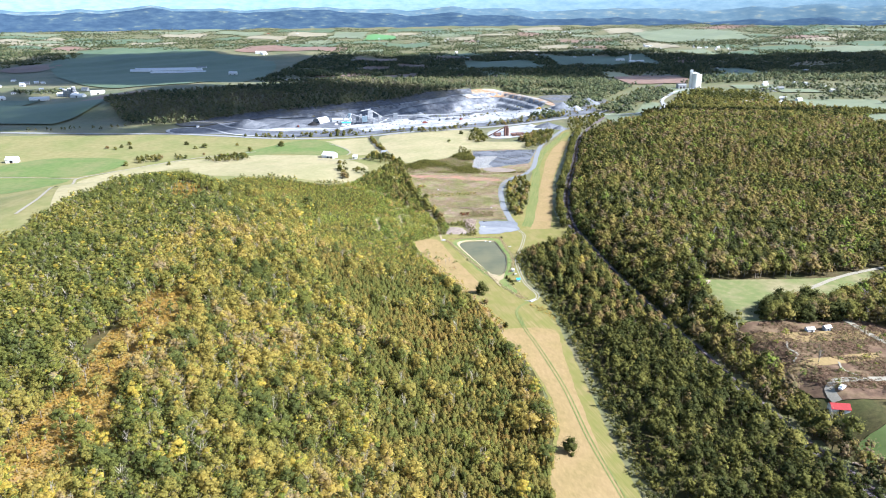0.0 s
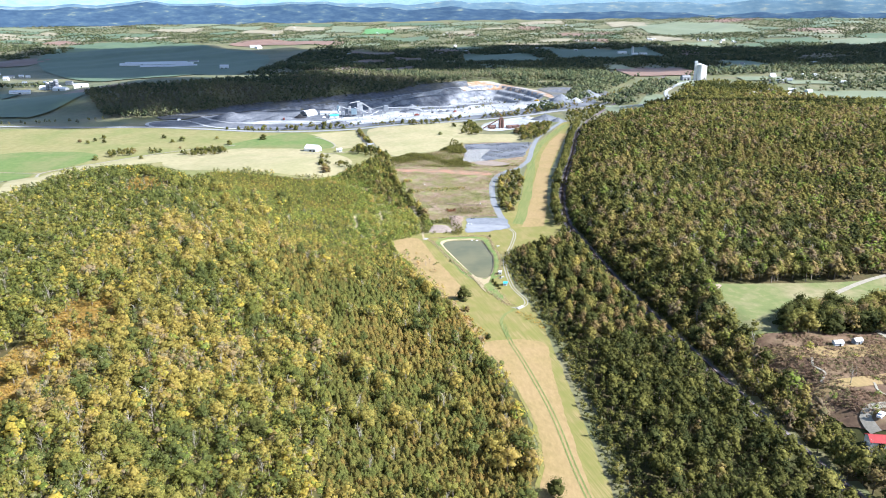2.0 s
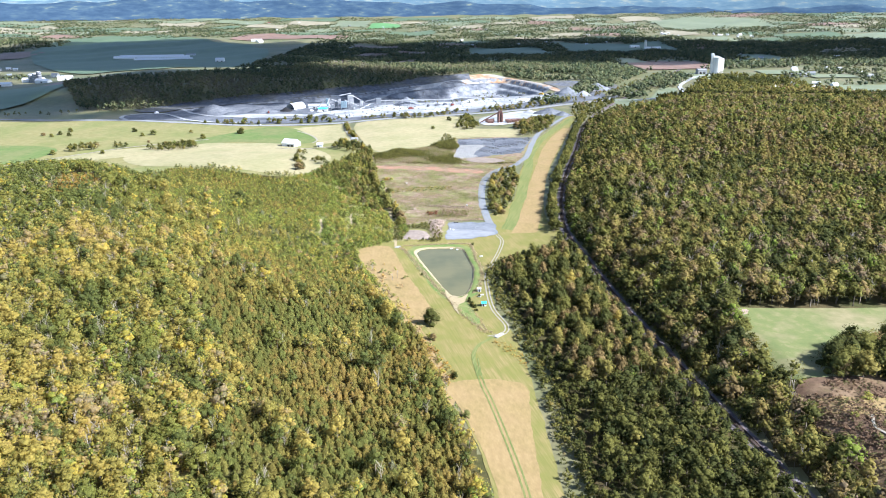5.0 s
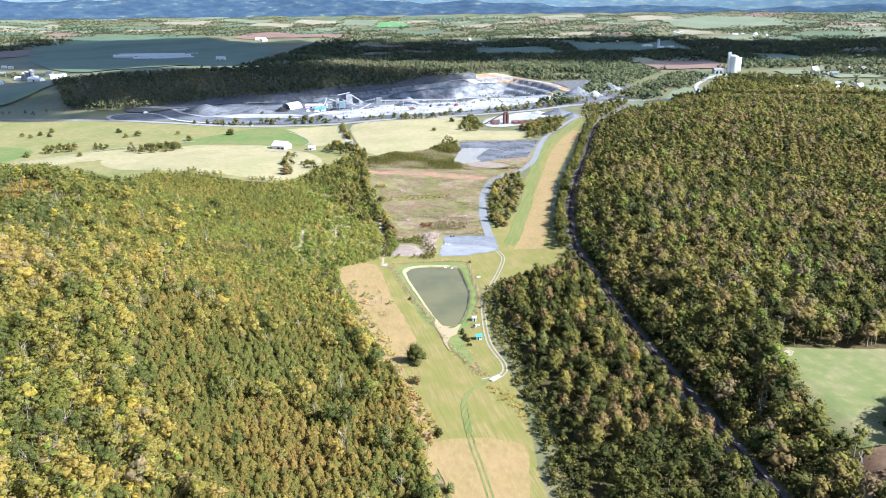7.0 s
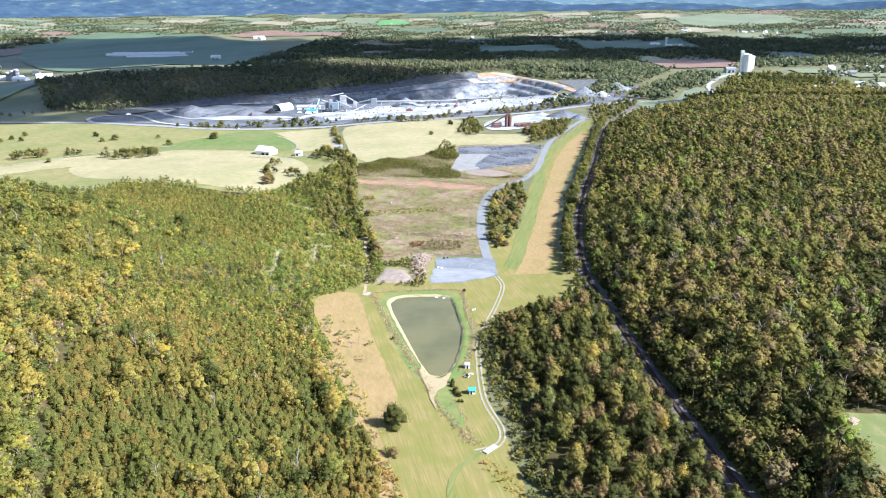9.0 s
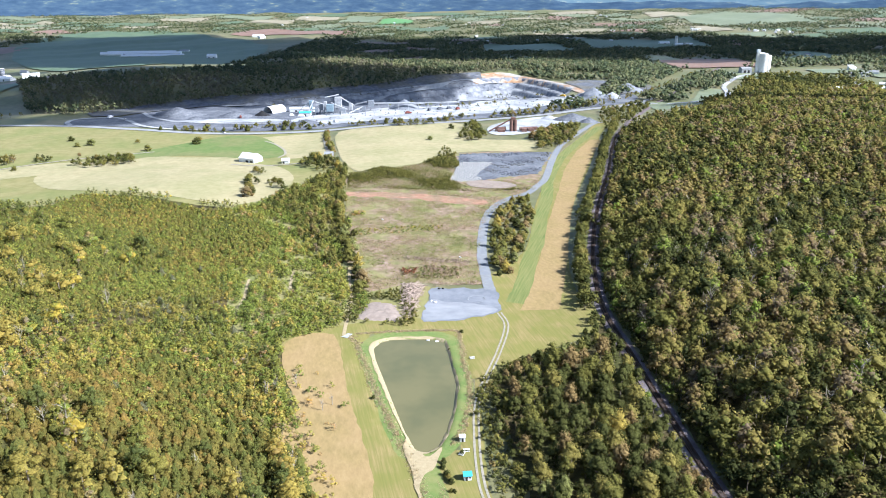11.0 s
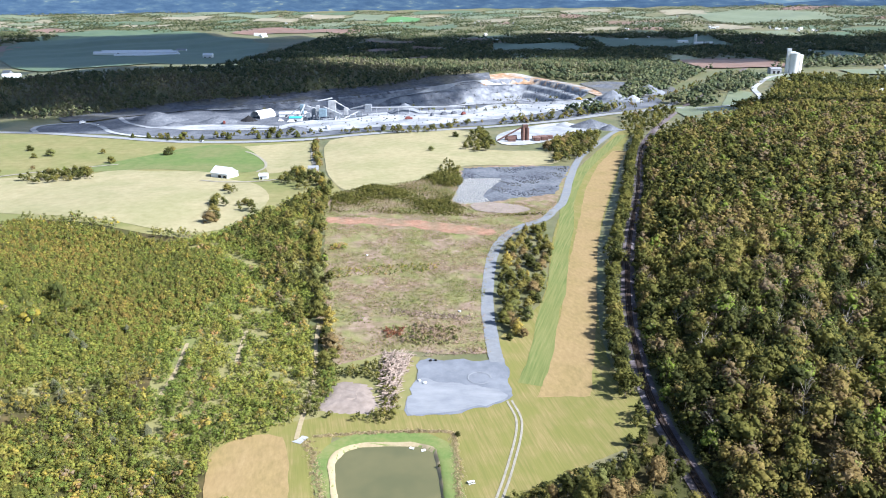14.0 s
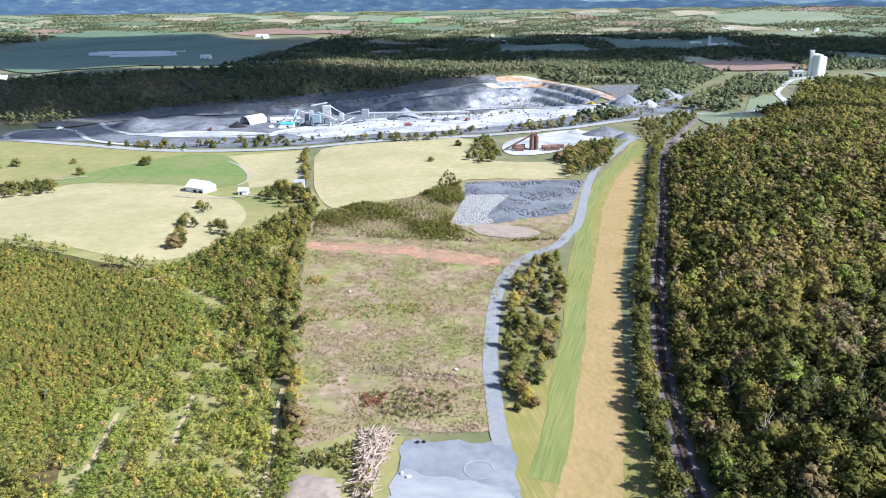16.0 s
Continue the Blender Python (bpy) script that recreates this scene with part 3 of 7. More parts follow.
drape("scrubland", smooth([(180, 400), (200, 406), (262, 404), (275, 350), (230, 316), (196, 318), (184, 345), (180, 375)], 3, True), M_BRAMBLE, 0.35, 4.5, label="brown weedy terrace", category="scrubland")
drape("hay_field", smooth([(182, 392), (203, 389), (257, 392), (252, 381), (215, 377), (198, 377), (184, 383)], 3, True), M_TAN, 0.5, 4.5, label="dry tan grass along the terrace edge", category="field")
drape("hay_field", smooth([(190, 353), (214, 358), (241, 363), (238, 355), (214, 350), (190, 346)], 3, True), M_TAN, 0.5, 4.5, label="dry tan grass across the terrace", category="field")
for line in ([(199, 377), (196, 369), (198, 362), (193, 355)], [(216, 352), (214, 344), (218, 337)]):
    ribbon("footpath", line, 1.1, M_TRACK, 0.62, label="worn pale path down the terrace", category="path")
drape("meadow", smooth([(190, 284), (206, 292), (232, 300), (244, 270), (212, 244), (194, 256)], 3, True), M_GREEN, 0.35, 4.5, label="green lawn beside the railway", category="meadow")
drape("gravel_yard", [(194, 268), (206, 275), (244, 282), (254, 240), (200, 236)], M_GRAVEL, 0.5, 4.5, label="grey gravel car park", category="yard")

# pond
drape("pond_bank", smooth(grow_out(POND, 6.5), 3, True), M_LUSH, 0.15, 1.6, label="strip of lush bright green grass on the pond bank", category="grass")
drape("shore", smooth([(a - (1.0 if a < 33 else 0.0), b) for a, b in grow_out(POND, 0.8)], 3, True), M_SHORE, 0.30, 1.4, label="pale dry mud shore round the pond", category="shore")
drape("shore", [(-2.5, 610.5), (0.5, 614), (3, 613), (1, 609.5)], M_DUST, 0.3, 2, label="small pale stone apron at the path end", category="stones")
bm = bmesh.new()
f = bm.faces.new([bm.verts.new((a, b, 0.25)) for a, b in smooth(grow_out(POND, 2.5), 4, True)])
bmesh.ops.triangulate(bm, faces=[f])
bmesh.ops.recalc_face_normals(bm, faces=bm.faces[:])
if bm.faces[:][0].normal.z < 0:
    bmesh.ops.reverse_faces(bm, faces=bm.faces[:])
tagged(part("water", bm, M_WATER), "murky olive pond water", "water", kind="structure")

drape("shore", smooth([(36, 534), (40, 525), (44, 521), (48, 527), (46.5, 516), (43, 511), (42, 504), (44, 497), (40.5, 504), (38.5, 514), (35, 526)], 3, True), M_SHORE, 0.42, 2, label="dried mud below the pond outlet", category="shore")
# roads
ribbon("gravel_road", [(67, 669), (66.3, 674), (65.5, 682), (63, 722), (64, 764), (67, 798), (74, 825), (86, 846), (100, 860), (108, 880), (117, 905), (130, 978), (146, 1050), (168, 1108), (196, 1178), (212, 1200)], 6.0, M_ROAD, 0.27, label="pale grey gravel lane", category="road")
for off in (-0.9, 0.9):
    ribbon("wheel_track", [(71, 640), (74, 625), (70, 600), (61, 561), (60, 534), (62, 505), (68, 484), (66, 474), (58, 470)], 0.8, M_TRACK, 0.25, off, label="worn wheel rut in the grass", category="track")
for off in (-0.9, 0.9):
    ribbon("wheel_track", [(51, 447), (53, 425), (58, 400), (66, 350), (70, 300), (76, 256), (84, 200)], 0.7, M_BAND, 0.25, off, label="green wheel rut in the dry hay", category="track")
ribbon("wheel_track", [(60, 470), (57, 466), (53, 461), (50.5, 454), (50, 446), (52, 430)], 2.0, M_BAND, 0.26, label="curved dark green track worn in the meadow", category="track")
HIGHWAY = [(-760, 1215), (-600, 1200), (-446, 1190), (-362, 1168), (-269, 1142), (-192, 1140), (-129, 1152), (-33, 1180), (56, 1206), (142, 1252), (209, 1303), (279, 1350), (350, 1450)]
ribbon("highway", HIGHWAY, 11, M_ASPHALT, 0.6, label="pale two-lane country highway", category="road")
ribbon("lane", [(-116, 1148), (-108, 1100), (-96, 1050), (-84, 1006)], 4, M_TRACK, 0.6, label="farm lane beside a hedge", category="road")
ribbon("lane", [(-170, 968), (-150, 962), (-121, 965), (-100, 975), (-88, 990)], 3, M_TRACK, 0.6, label="pale farm track past the barn", category="road")
ribbon("lane", [(-134, 1002), (-132, 1020), (-140, 1045), (-158, 1075), (-172, 1090)], 2.4, M_TRACK, 0.6, label="curved track at the field edge", category="road")
ribbon("lane", [(246, 452), (258, 463), (290, 484), (329, 501), (380, 520)], 3.4, M_TRACK, 0.65, label="pale farm lane through woods", category="road")
ribbon("lane", [(260, 334), (226, 333), (206, 332), (198, 326), (197, 316)], 4.5, M_TRACK, 0.65, label="gravel drive to the red-roofed barn", category="road")
ribbon("lane", [(246, 420), (250, 400), (256, 375), (280, 330), (300, 270)], 4, M_TRACK, 0.65, label="lane beside the terrace", category="road")
ribbon("lane", [(598, 1735), (545, 1690), (500, 1610), (463, 1532), (441, 1442), (400, 1380), (340, 1340), (290, 1352)], 8, M_DUST, 0.9, label="white stone road up to the silos", category="road")

# railway
def along(line, step):
    """Places and headings at even steps along a line."""
    p = np.array(smooth(line, 10))
    s = np.concatenate([[0], np.cumsum(np.hypot(*np.diff(p, axis=0).T))])
    q = np.arange(0, s[-1], step)
    x, y = np.interp(q, s, p[:, 0]), np.interp(q, s, p[:, 1])
    return x, y, np.degrees(np.arctan2(np.gradient(y), np.gradient(x))), q


ribbon("ballast", RAIL, 6.8, M_BALLAST, 0.25, label="grey ballast bed of a single railway track", category="ballast", crown=0.35, n=8)
railway = tagged(new("railway_track"), "single rusty railway track on dark sleepers", "railway", kind="structure")
for off in (-0.76, 0.76):
    bm = bmesh.new()
    x, y, a, q = along(RAIL, 3.0)
    rows = []
    for u, v, t in zip(x, y, np.radians(a)):
        s = Vector((math.sin(t), -math.cos(t)))
        z = hz(u, v) + 0.78
        rows.append([bm.verts.new((u + s.x * (off + k), v + s.y * (off + k), z + d)) for k, d in ((-0.06, 0), (-0.04, 0.17), (0.04, 0.17), (0.06, 0))])
    for r, s in zip(rows, rows[1:]):
        for k in range(3):
            bm.faces.new((r[k], r[k + 1], s[k + 1], s[k]))
    part("rail", bm, M_RAIL, railway)

ribbon("mown_band", [(79, 652), (85, 676), (92, 720), (97, 741), (105, 800), (113, 847), (120, 905), (138, 985), (158, 1045), (184, 1112), (204, 1165)], 9.5, M_BAND, 0.2, label="bright green mown band through the dry strip", category="grass")
x0, y0 = 60.0, 656.0
ribbon("wheel_track", [(x0 + 4.5 * math.cos(k * 0.7), y0 + 4.5 * math.sin(k * 0.7)) for k in range(9)], 0.6, M_DUSTYGRAVEL, 0.3, label="pale turning circle worn in the gravel yard", category="track")
# damp ground below the pond
drape("swale", smooth([(46, 521), (50, 505), (54, 492), (53, 484), (49, 489), (44, 500), (39, 510), (40, 519)], 3, True), M_LUSH, 0.3, 3, label="lush green wet hollow below the pond", category="grass")
bm = bmesh.new()
box(bm, -3.0, 3.0, -1.1, 1.1, -0.3, 0.62, 0.06)
ob = part("culvert", bm, M_STONE)
ob.matrix_world = pose(63.5, 471.5, hz(63.5, 471.5), 0, 0, 48)
tagged(ob, "pale concrete slab over a culvert", "culvert")

PATHS = [[(-1, 612), (-2, 623), (-3, 638), (-5, 659), (-10, 681), (-13, 700)], [(-59, 638), (-61, 656), (-66, 681)], [(-39, 664), (-42, 680), (-44, 693)]]
for line in PATHS:
    ribbon("footpath", line, 1.7, M_SHORE, 0.24, label="pale worn path between shrubs", category="path")

# sleepers
tie_bm = bmesh.new()
box(tie_bm, -0.12, 0.12, -1.3, 1.3, -0.09, 0.09)
tie_me = bpy.data.meshes.new("sleeper")
tie_bm.to_mesh(tie_me)
tie_me.materials.append(M_TIE)
x, y, a, q = along(RAIL, 0.6)
tv, tf = np.array([v.co[:] for v in tie_bm.verts]), np.array([[v.index for v in f.verts] for f in tie_bm.faces])
rest = []
for u, v, t in zip(x, y, np.radians(a)):
    if 640 < v < 815:
        ob = new("sleeper", tie_me)
        ob.parent = railway
        ob.matrix_basis = pose(u, v, hz(u, v) + 0.7, 0, 0, math.degrees(t))
    elif v < 1100:
        c, s = math.cos(t), math.sin(t)
        rest.append(tv @ np.array([[c, s, 0], [-s, c, 0], [0, 0, 1]]) + (u, v, hz(u, v) + 0.7))
far_ties = mesh_from("sleepers", np.concatenate(rest), np.concatenate([tf + 8 * k for k in range(len(rest))]), [M_TIE])
ob = new("sleepers", far_ties)
ob.parent = railway
tagged(ob, kind="stuff")
tie_bm.free()


# ---------------------------------------------------------------- plants
def leaf_tris(at, way, size, rng):
    """One leafy spray, a triangle, at each place, facing roughly its way."""
    n = len(at)
    way = way + rng.normal(0, 0.3, (n, 3))
    way /= np.linalg.norm(way, axis=1, keepdims=True)
    u = np.cross(way, rng.normal(0, 1, (n, 3)))
    u /= np.linalg.norm(u, axis=1, keepdims=True)
    v = np.cross(way, u)
    s = size * rng.uniform(0.6, 1.3, n)[:, None]
    tri = np.stack([at + u * s, at + (-0.5 * u + 0.8 * v) * s, at + (-0.5 * u - 0.8 * v) * s], 1)
    return tri.reshape(-1, 3), np.arange(3 * n).reshape(-1, 3)


def join(pieces):
    """Several (verts, faces, slot, outward normals) as one."""
    V, F, S, O, k = [], [], [], [], 0
    for v, f, s, o in pieces:
        V.append(v), F.append(f + k), S.append(np.full(len(f), s)), O.append(o)
        k += len(v)
    return np.concatenate(V), np.concatenate(F), np.concatenate(S), np.concatenate(O)


ICO = bmesh.new()
bmesh.ops.create_icosphere(ICO, subdivisions=1, radius=1)
ICO_V, ICO_F = np.array([v.co[:] for v in ICO.verts]), np.array([[v.index for v in f.verts] for f in ICO.faces])


OCT_V = np.array([(1, 0, 0), (-1, 0, 0), (0, 1, 0), (0, -1, 0), (0, 0, 1), (0, 0, -1)], float)
OCT_F = np.array([(0, 2, 4), (2, 1, 4), (1, 3, 4), (3, 0, 4), (2, 0, 5), (1, 2, 5), (3, 1, 5), (0, 3, 5)])


def spike(a, b, r0, r1, sides=4):
    """A tapered stem."""
    a, b = np.asarray(a, float), np.asarray(b, float)
    d = (b - a) / np.linalg.norm(b - a)
    u = np.cross(d, (0.3, 0.9, 0.2))
    u /= np.linalg.norm(u)
    w = np.cross(d, u)
    t = np.arange(sides) * 2 * np.pi / sides
    ring = np.cos(t)[:, None] * u + np.sin(t)[:, None] * w
    v = np.concatenate([a + ring * r0, b + ring * r1])
    f = [(k, (k + 1) % sides, sides + (k + 1) % sides) for k in range(sides)] + [(k, sides + (k + 1) % sides, sides + k) for k in range(sides)]
    return v, np.array(f)


def lobe_normals(v, c, heart):
    """Normals of a leaf clump round c, turned towards the whole crown's and the light overhead."""
    d = v - c
    d = d / (np.linalg.norm(d, axis=1, keepdims=True) + 1e-6)
    d = 0.5 * d + 0.35 * outward(v, heart) + (0, 0, 0.5)
    return d / np.linalg.norm(d, axis=1, keepdims=True)


def broad_shape(seed, leaves, leaf, wide=0.33, low=0.08, lobes=7, limbs=0, trunk=True, heart=0.2, solid=None):
    """A leafy tree 1 high: trunk, limbs and a crown of uneven leaf clumps with loose sprays over them."""
    rng = np.random.default_rng(seed)
    turn = rng.uniform(0, 2 * np.pi) + np.arange(lobes) * 2.4
    out = wide * 0.66 * np.sqrt(np.linspace(0.02, 1, lobes)) * rng.uniform(0.75, 1.25, lobes)
    high = np.linspace(0.82, low + 0.3, lobes) + rng.normal(0, 0.08, lobes)
    c = np.stack([np.cos(turn) * out, np.sin(turn) * out * rng.uniform(0.75, 1.0), high], -1)
    r = rng.uniform(0.40, 0.64, lobes) * wide
    r = np.minimum(r, np.maximum(1.03 - c[:, 2], 0.1))
    bits = []
    for k in range(lobes):
        q, g = solid or (OCT_V, OCT_F)
        q = q @ np.array(Euler(rng.uniform(0, 6.28, 3)).to_matrix())
        v = c[k] + q * (r[k] * rng.uniform(0.42, 0.86, (len(q), 1))) * (1, 1, 0.9)
        bits.append((v, g, 0, lobe_normals(v, c[k], heart)))
    pick = rng.choice(lobes, leaves, p=r ** 2 / (r ** 2).sum())
    d = rng.normal(0, 1, (leaves, 3)) + (0, 0, 0.5)
    d /= np.linalg.norm(d, axis=1, keepdims=True)
    v, f = leaf_tris(c[pick] + d * r[pick][:, None] * rng.uniform(0.7, 1.3, leaves)[:, None], d, leaf, rng)
    bits.append((v, f, 0, lobe_normals(v, np.repeat(c[pick], 3, axis=0), heart)))
    if trunk:
        v, f = spike((0, 0, -0.06), (0, 0, 0.6), 0.026, 0.012, 5 if limbs else 3)
        bits.append((v, f, 1, outward(v)))
    for k in range(limbs):
        v, f = spike((0, 0, 0.12 + 0.06 * k), c[(2 * k + 1) % lobes], 0.013, 0.005, 3)
        bits.append((v, f, 1, outward(v)))
    return join(bits)


def pine_shape(seed, sprays=30, wide=0.34):
    """A young conifer 1 high: a ragged cone of drooping whorls with loose sprays."""
    rng = np.random.default_rng(seed)
    sides, zs = 5, np.array([0.08, 0.2, 0.55, 0.82])
    ring = np.array([0.5, 0.9, 0.55, 0.22]) * wide
    a = rng.uniform(0, 6.28) + np.arange(sides) * 2 * np.pi / sides
    V = [np.stack([np.cos(a + 0.6 * k) * ring[k] * (u := rng.uniform(0.6, 1.25, sides)), np.sin(a + 0.6 * k) * ring[k] * u, zs[k] + rng.normal(0, 0.03, sides)], -1) for k in range(4)]
    V = np.concatenate(V + [np.array([[0, 0, 1.0]])])
    F = []
    for k in range(3):
        for j in range(sides):
            p, q = k * sides + j, k * sides + (j + 1) % sides
            F += [(p, q, q + sides), (p, q + sides, p + sides)]
    F += [(15 + j, 15 + (j + 1) % sides, 20) for j in range(sides)]
    bits = [(V, np.array(F), 0, lobe_normals(V, np.array((0, 0, 0.1)), 0.0))]
    z = 1 - rng.uniform(0, 1, sprays) ** 0.6 * 0.85
    a = rng.uniform(0, 2 * np.pi, sprays)
    r = (1.08 - z) ** 0.8 * wide * rng.uniform(0.7, 1.3, sprays)
    d = np.stack([np.cos(a), np.sin(a), 0.6 + 0 * a], -1)
    v, f = leaf_tris(np.stack([np.cos(a) * r, np.sin(a) * r, z], -1), d, 0.085, rng)
    bits.append((v, f, 0, lobe_normals(v, np.array((0, 0, 0.1)), 0.0)))
    v, f = spike((0, 0, -0.05), (0, 0, 0.95), 0.02, 0.004, 3)
    bits.append((v, f, 1, outward(v)))
    return join(bits)


def bare_shape(seed, twigs=11):
    """A leafless tree 1 high."""
    rng = np.random.default_rng(seed)
    bits = [spike((0, 0, -0.05), (rng.normal(0, 0.04), rng.normal(0, 0.04), 0.92), 0.026, 0.007, 4)]
    for k in range(twigs):
        a, z = rng.uniform(0, 2 * np.pi), rng.uniform(0.25, 0.8)
        e = np.array([math.cos(a), math.sin(a), 1.3]) * rng.uniform(0.12, 0.24)
        bits.append(spike((0, 0, z), e + (0, 0, z), 0.011, 0.004, 3))
        w = e * rng.uniform(0.4, 0.9) + (0, 0, z)
        bits.append(spike(w, w + rng.normal(0, 0.07, 3) + (0, 0, 0.08), 0.006, 0.003, 3))
    return join([(v, f, 0, outward(v)) for v, f in bits])


def tuft_shape(seed, count, spread, size, lean):
    """A low tuft of leafy sprays."""
    rng = np.random.default_rng(seed)
    at = rng.normal(0, spread, (count, 3)) * (1, 1, 0.5) + (0, 0, 0.35)
    v, f = leaf_tris(at, rng.normal(0, 0.5, (count, 3)) + lean, size, rng)
    return v, f, np.zeros(count, int), outward(v, -1.2)


BROAD = [broad_shape(s, 190, 0.037, wide=0.36, lobes=10) for s in range(10)]
SLIM = [broad_shape(20 + s, 92, 0.05, wide=0.3, low=0.04, lobes=7) for s in range(10)]
BROAD_FAR = [broad_shape(40 + s, 36, 0.08, wide=0.36, lobes=5) for s in range(6)]
PINES = [pine_shape(60 + s, 24) for s in range(8)]
SHRUBS = [broad_shape(80 + s, 32, 0.12, wide=0.55, low=0.0, lobes=4, trunk=False, heart=-0.1) for s in range(8)]
def blade_shape(seed, count):
    """A clump of upright dry blades 1 high."""
    rng = np.random.default_rng(seed)
    at = rng.normal(0, 0.4, (count, 3)) * (1, 1, 0)
    side = rng.normal(0, 1, (count, 3)) * (1, 1, 0)
    side *= 0.13 / np.linalg.norm(side, axis=1, keepdims=True)
    tip = at + rng.normal(0, 0.22, (count, 3)) * (1, 1, 0) + np.stack([0 * at[:, 0], 0 * at[:, 0], rng.uniform(0.6, 1.0, count)], -1)
    v = np.stack([at - side, at + side, tip], 1).reshape(-1, 3)
    return v, np.arange(3 * count).reshape(-1, 3), np.zeros(count, int), outward(v, -1.2)


BLADES = [blade_shape(s + 300, 14) for s in range(6)]
REEDS = [tuft_shape(s, 12, 0.42, 0.25, (0.3, -0.2, 1.0)) for s in range(5)]
BARES = [bare_shape(90 + s) for s in range(4)]


def scatter(poly, gap, jitter=0.42):
    """Uneven places over a polygon, about gap metres apart."""
    xs, ys = [p[0] for p in poly], [p[1] for p in poly]
    gxs, gys = np.meshgrid(np.arange(min(xs), max(xs), gap), np.arange(min(ys), max(ys), gap * 0.87))
    gxs = gxs + (np.arange(len(gxs)) % 2)[:, None] * gap / 2
    x, y = gxs.ravel() + RNG.uniform(-jitter, jitter, gxs.size) * gap, gys.ravel() + RNG.uniform(-jitter, jitter, gxs.size) * gap
    keep = inside(poly, x, y)
    return x[keep], y[keep]


def outside(x, y, polys):
    keep = np.ones(len(x), bool)
    for p in polys:
        keep &= ~inside(p, x, y)
    return keep


def patches(x, y, size, seed=0.0):
    """Slow variation from 0 to 1 over the land."""
    v = np.sin(x / size + 1.7 * np.sin(y / size * 0.8 + seed) + seed) + np.sin(y / size * 1.1 - 1.3 * np.sin(x / size * 0.7 + 2 * seed)) + 0.7 * np.sin((x + y) / size * 1.9 + seed * 3)
    return np.clip(v / 4.6 + 0.5, 0, 1)


def grow(name, shapes, x, y, high, tone, mats, label, category, wide=1.0):
    """One object holding all the plants at the places."""
    which = RNG.integers(0, len(shapes), len(x))
    z = hgt(x, y)
    V, F, S, T, O, k = [], [], [], [], [], 0
    for i, (v, f, s, o) in enumerate(shapes):
        m = np.where(which == i)[0]
        if not len(m):
            continue
        a, h = RNG.uniform(0, 2 * np.pi, len(m)), high[m]
        ca, sa, w = np.cos(a)[:, None], np.sin(a)[:, None], (h * wide * RNG.uniform(0.85, 1.2, len(m)))[:, None]
        slim = RNG.uniform(0.8, 1.12, len(m))[:, None]
        px = (v[None, :, 0] * slim * ca - v[None, :, 1] * sa) * w + x[m][:, None]
        py = (v[None, :, 0] * slim * sa + v[None, :, 1] * ca) * w + y[m][:, None]
        pz = v[None, :, 2] * h[:, None] + z[m][:, None]
        O.append(np.stack([o[None, :, 0] * ca - o[None, :, 1] * sa, o[None, :, 0] * sa + o[None, :, 1] * ca, np.broadcast_to(o[None, :, 2], px.shape)], -1).reshape(-1, 3))
        V.append(np.stack([px, py, pz], -1).reshape(-1, 3))
        F.append((f[None] + (np.arange(len(m)) * len(v))[:, None, None] + k).reshape(-1, 3))
        S.append(np.tile(s, len(m)))
        T.append((tone[m][:, None] + np.repeat(RNG.normal(0, 0.045, (len(m), len(v) // 6 + 1)), 6, axis=1)[:, :len(v)]).ravel())
        k += len(m) * len(v)
    me = mesh_from(name, np.concatenate(V), np.concatenate(F), mats, np.concatenate(T), np.concatenate(S), np.concatenate(O))
    return tagged(new(name, me), label, category, kind="stuff")


def off_paths(x, y, gap):
    """Which places stand clear of the footpaths."""
    keep = np.ones(len(x), bool)
    for line in PATHS:
        px, py, a, q = along(line, 1.0)
        keep &= np.hypot(x[:, None] - px, y[:, None] - py).min(axis=1) > gap
    return keep


def rnd(n, lo, hi):
    return RNG.uniform(lo, hi, n)


# wooded hill
PINE_A = [(-60, 420), (-88, 465), (-97, 525), (-72, 578), (-24, 552), (-12, 528), (0, 520), (22, 470), (40, 400), (52, 340), (52, 300), (42, 230), (-5, 225), (-40, 300)]
PINE_B = [(-250, 845), (-218, 840), (-150, 818), (-96, 790), (-66, 742), (-78, 695), (-95, 650), (-112, 600), (-130, 552), (-165, 575), (-195, 615), (-225, 670), (-238, 725)]
SHRUBLAND = [(-30, 600), (-2, 664), (-18, 700), (-50, 870), (-62, 940), (-106, 822), (-150, 800), (-110, 740), (-85, 690), (-60, 630), (-45, 590)]
CLEARING = [(-148, 402), (-136, 354), (-140, 290), (-128, 238), (-140, 200), (-166, 230), (-168, 290), (-172, 386)]
CLEARING_B = [(-259, 668), (-231, 676), (-205, 590), (-228, 582)]
x, y = scatter(PINE_A, 2.5, 0.5)
tone = np.clip(0.06 + 0.5 * patches(x, y, 23) + RNG.normal(0, 0.2, len(x)), 0, 0.86) + 0.14 * (RNG.uniform(0, 1, len(x)) < 0.04)
grow("pine_wood", PINES, x, y, rnd(len(x), 2.4, 5.4), tone, [M_PINE, M_BARK], "dense stand of young olive-green pines on the hill", "pine wood", 1.5)
u, v = scatter(PINE_B, 2.9, 0.5)
tone = np.clip(0.02 + 0.5 * patches(u, v, 31, 3.0) + RNG.normal(0, 0.12, len(u)), 0, 0.86)
grow("pine_wood", PINES, u, v, rnd(len(u), 2.2, 4.2), tone, [M_PINE, M_BARK], "low stand of olive-green pines over the hilltop", "pine wood", 1.6)
u, v = scatter(PINE_B, 3.0, 0.5)
grow("shrubs", SHRUBS, u, v, rnd(len(u), 1.8, 3.8), np.clip(RNG.normal(0.3, 0.2, len(u)), 0, 1), [M_SHRUB, M_BARK], "green shrubs between the young pines", "shrubs", 1.15)
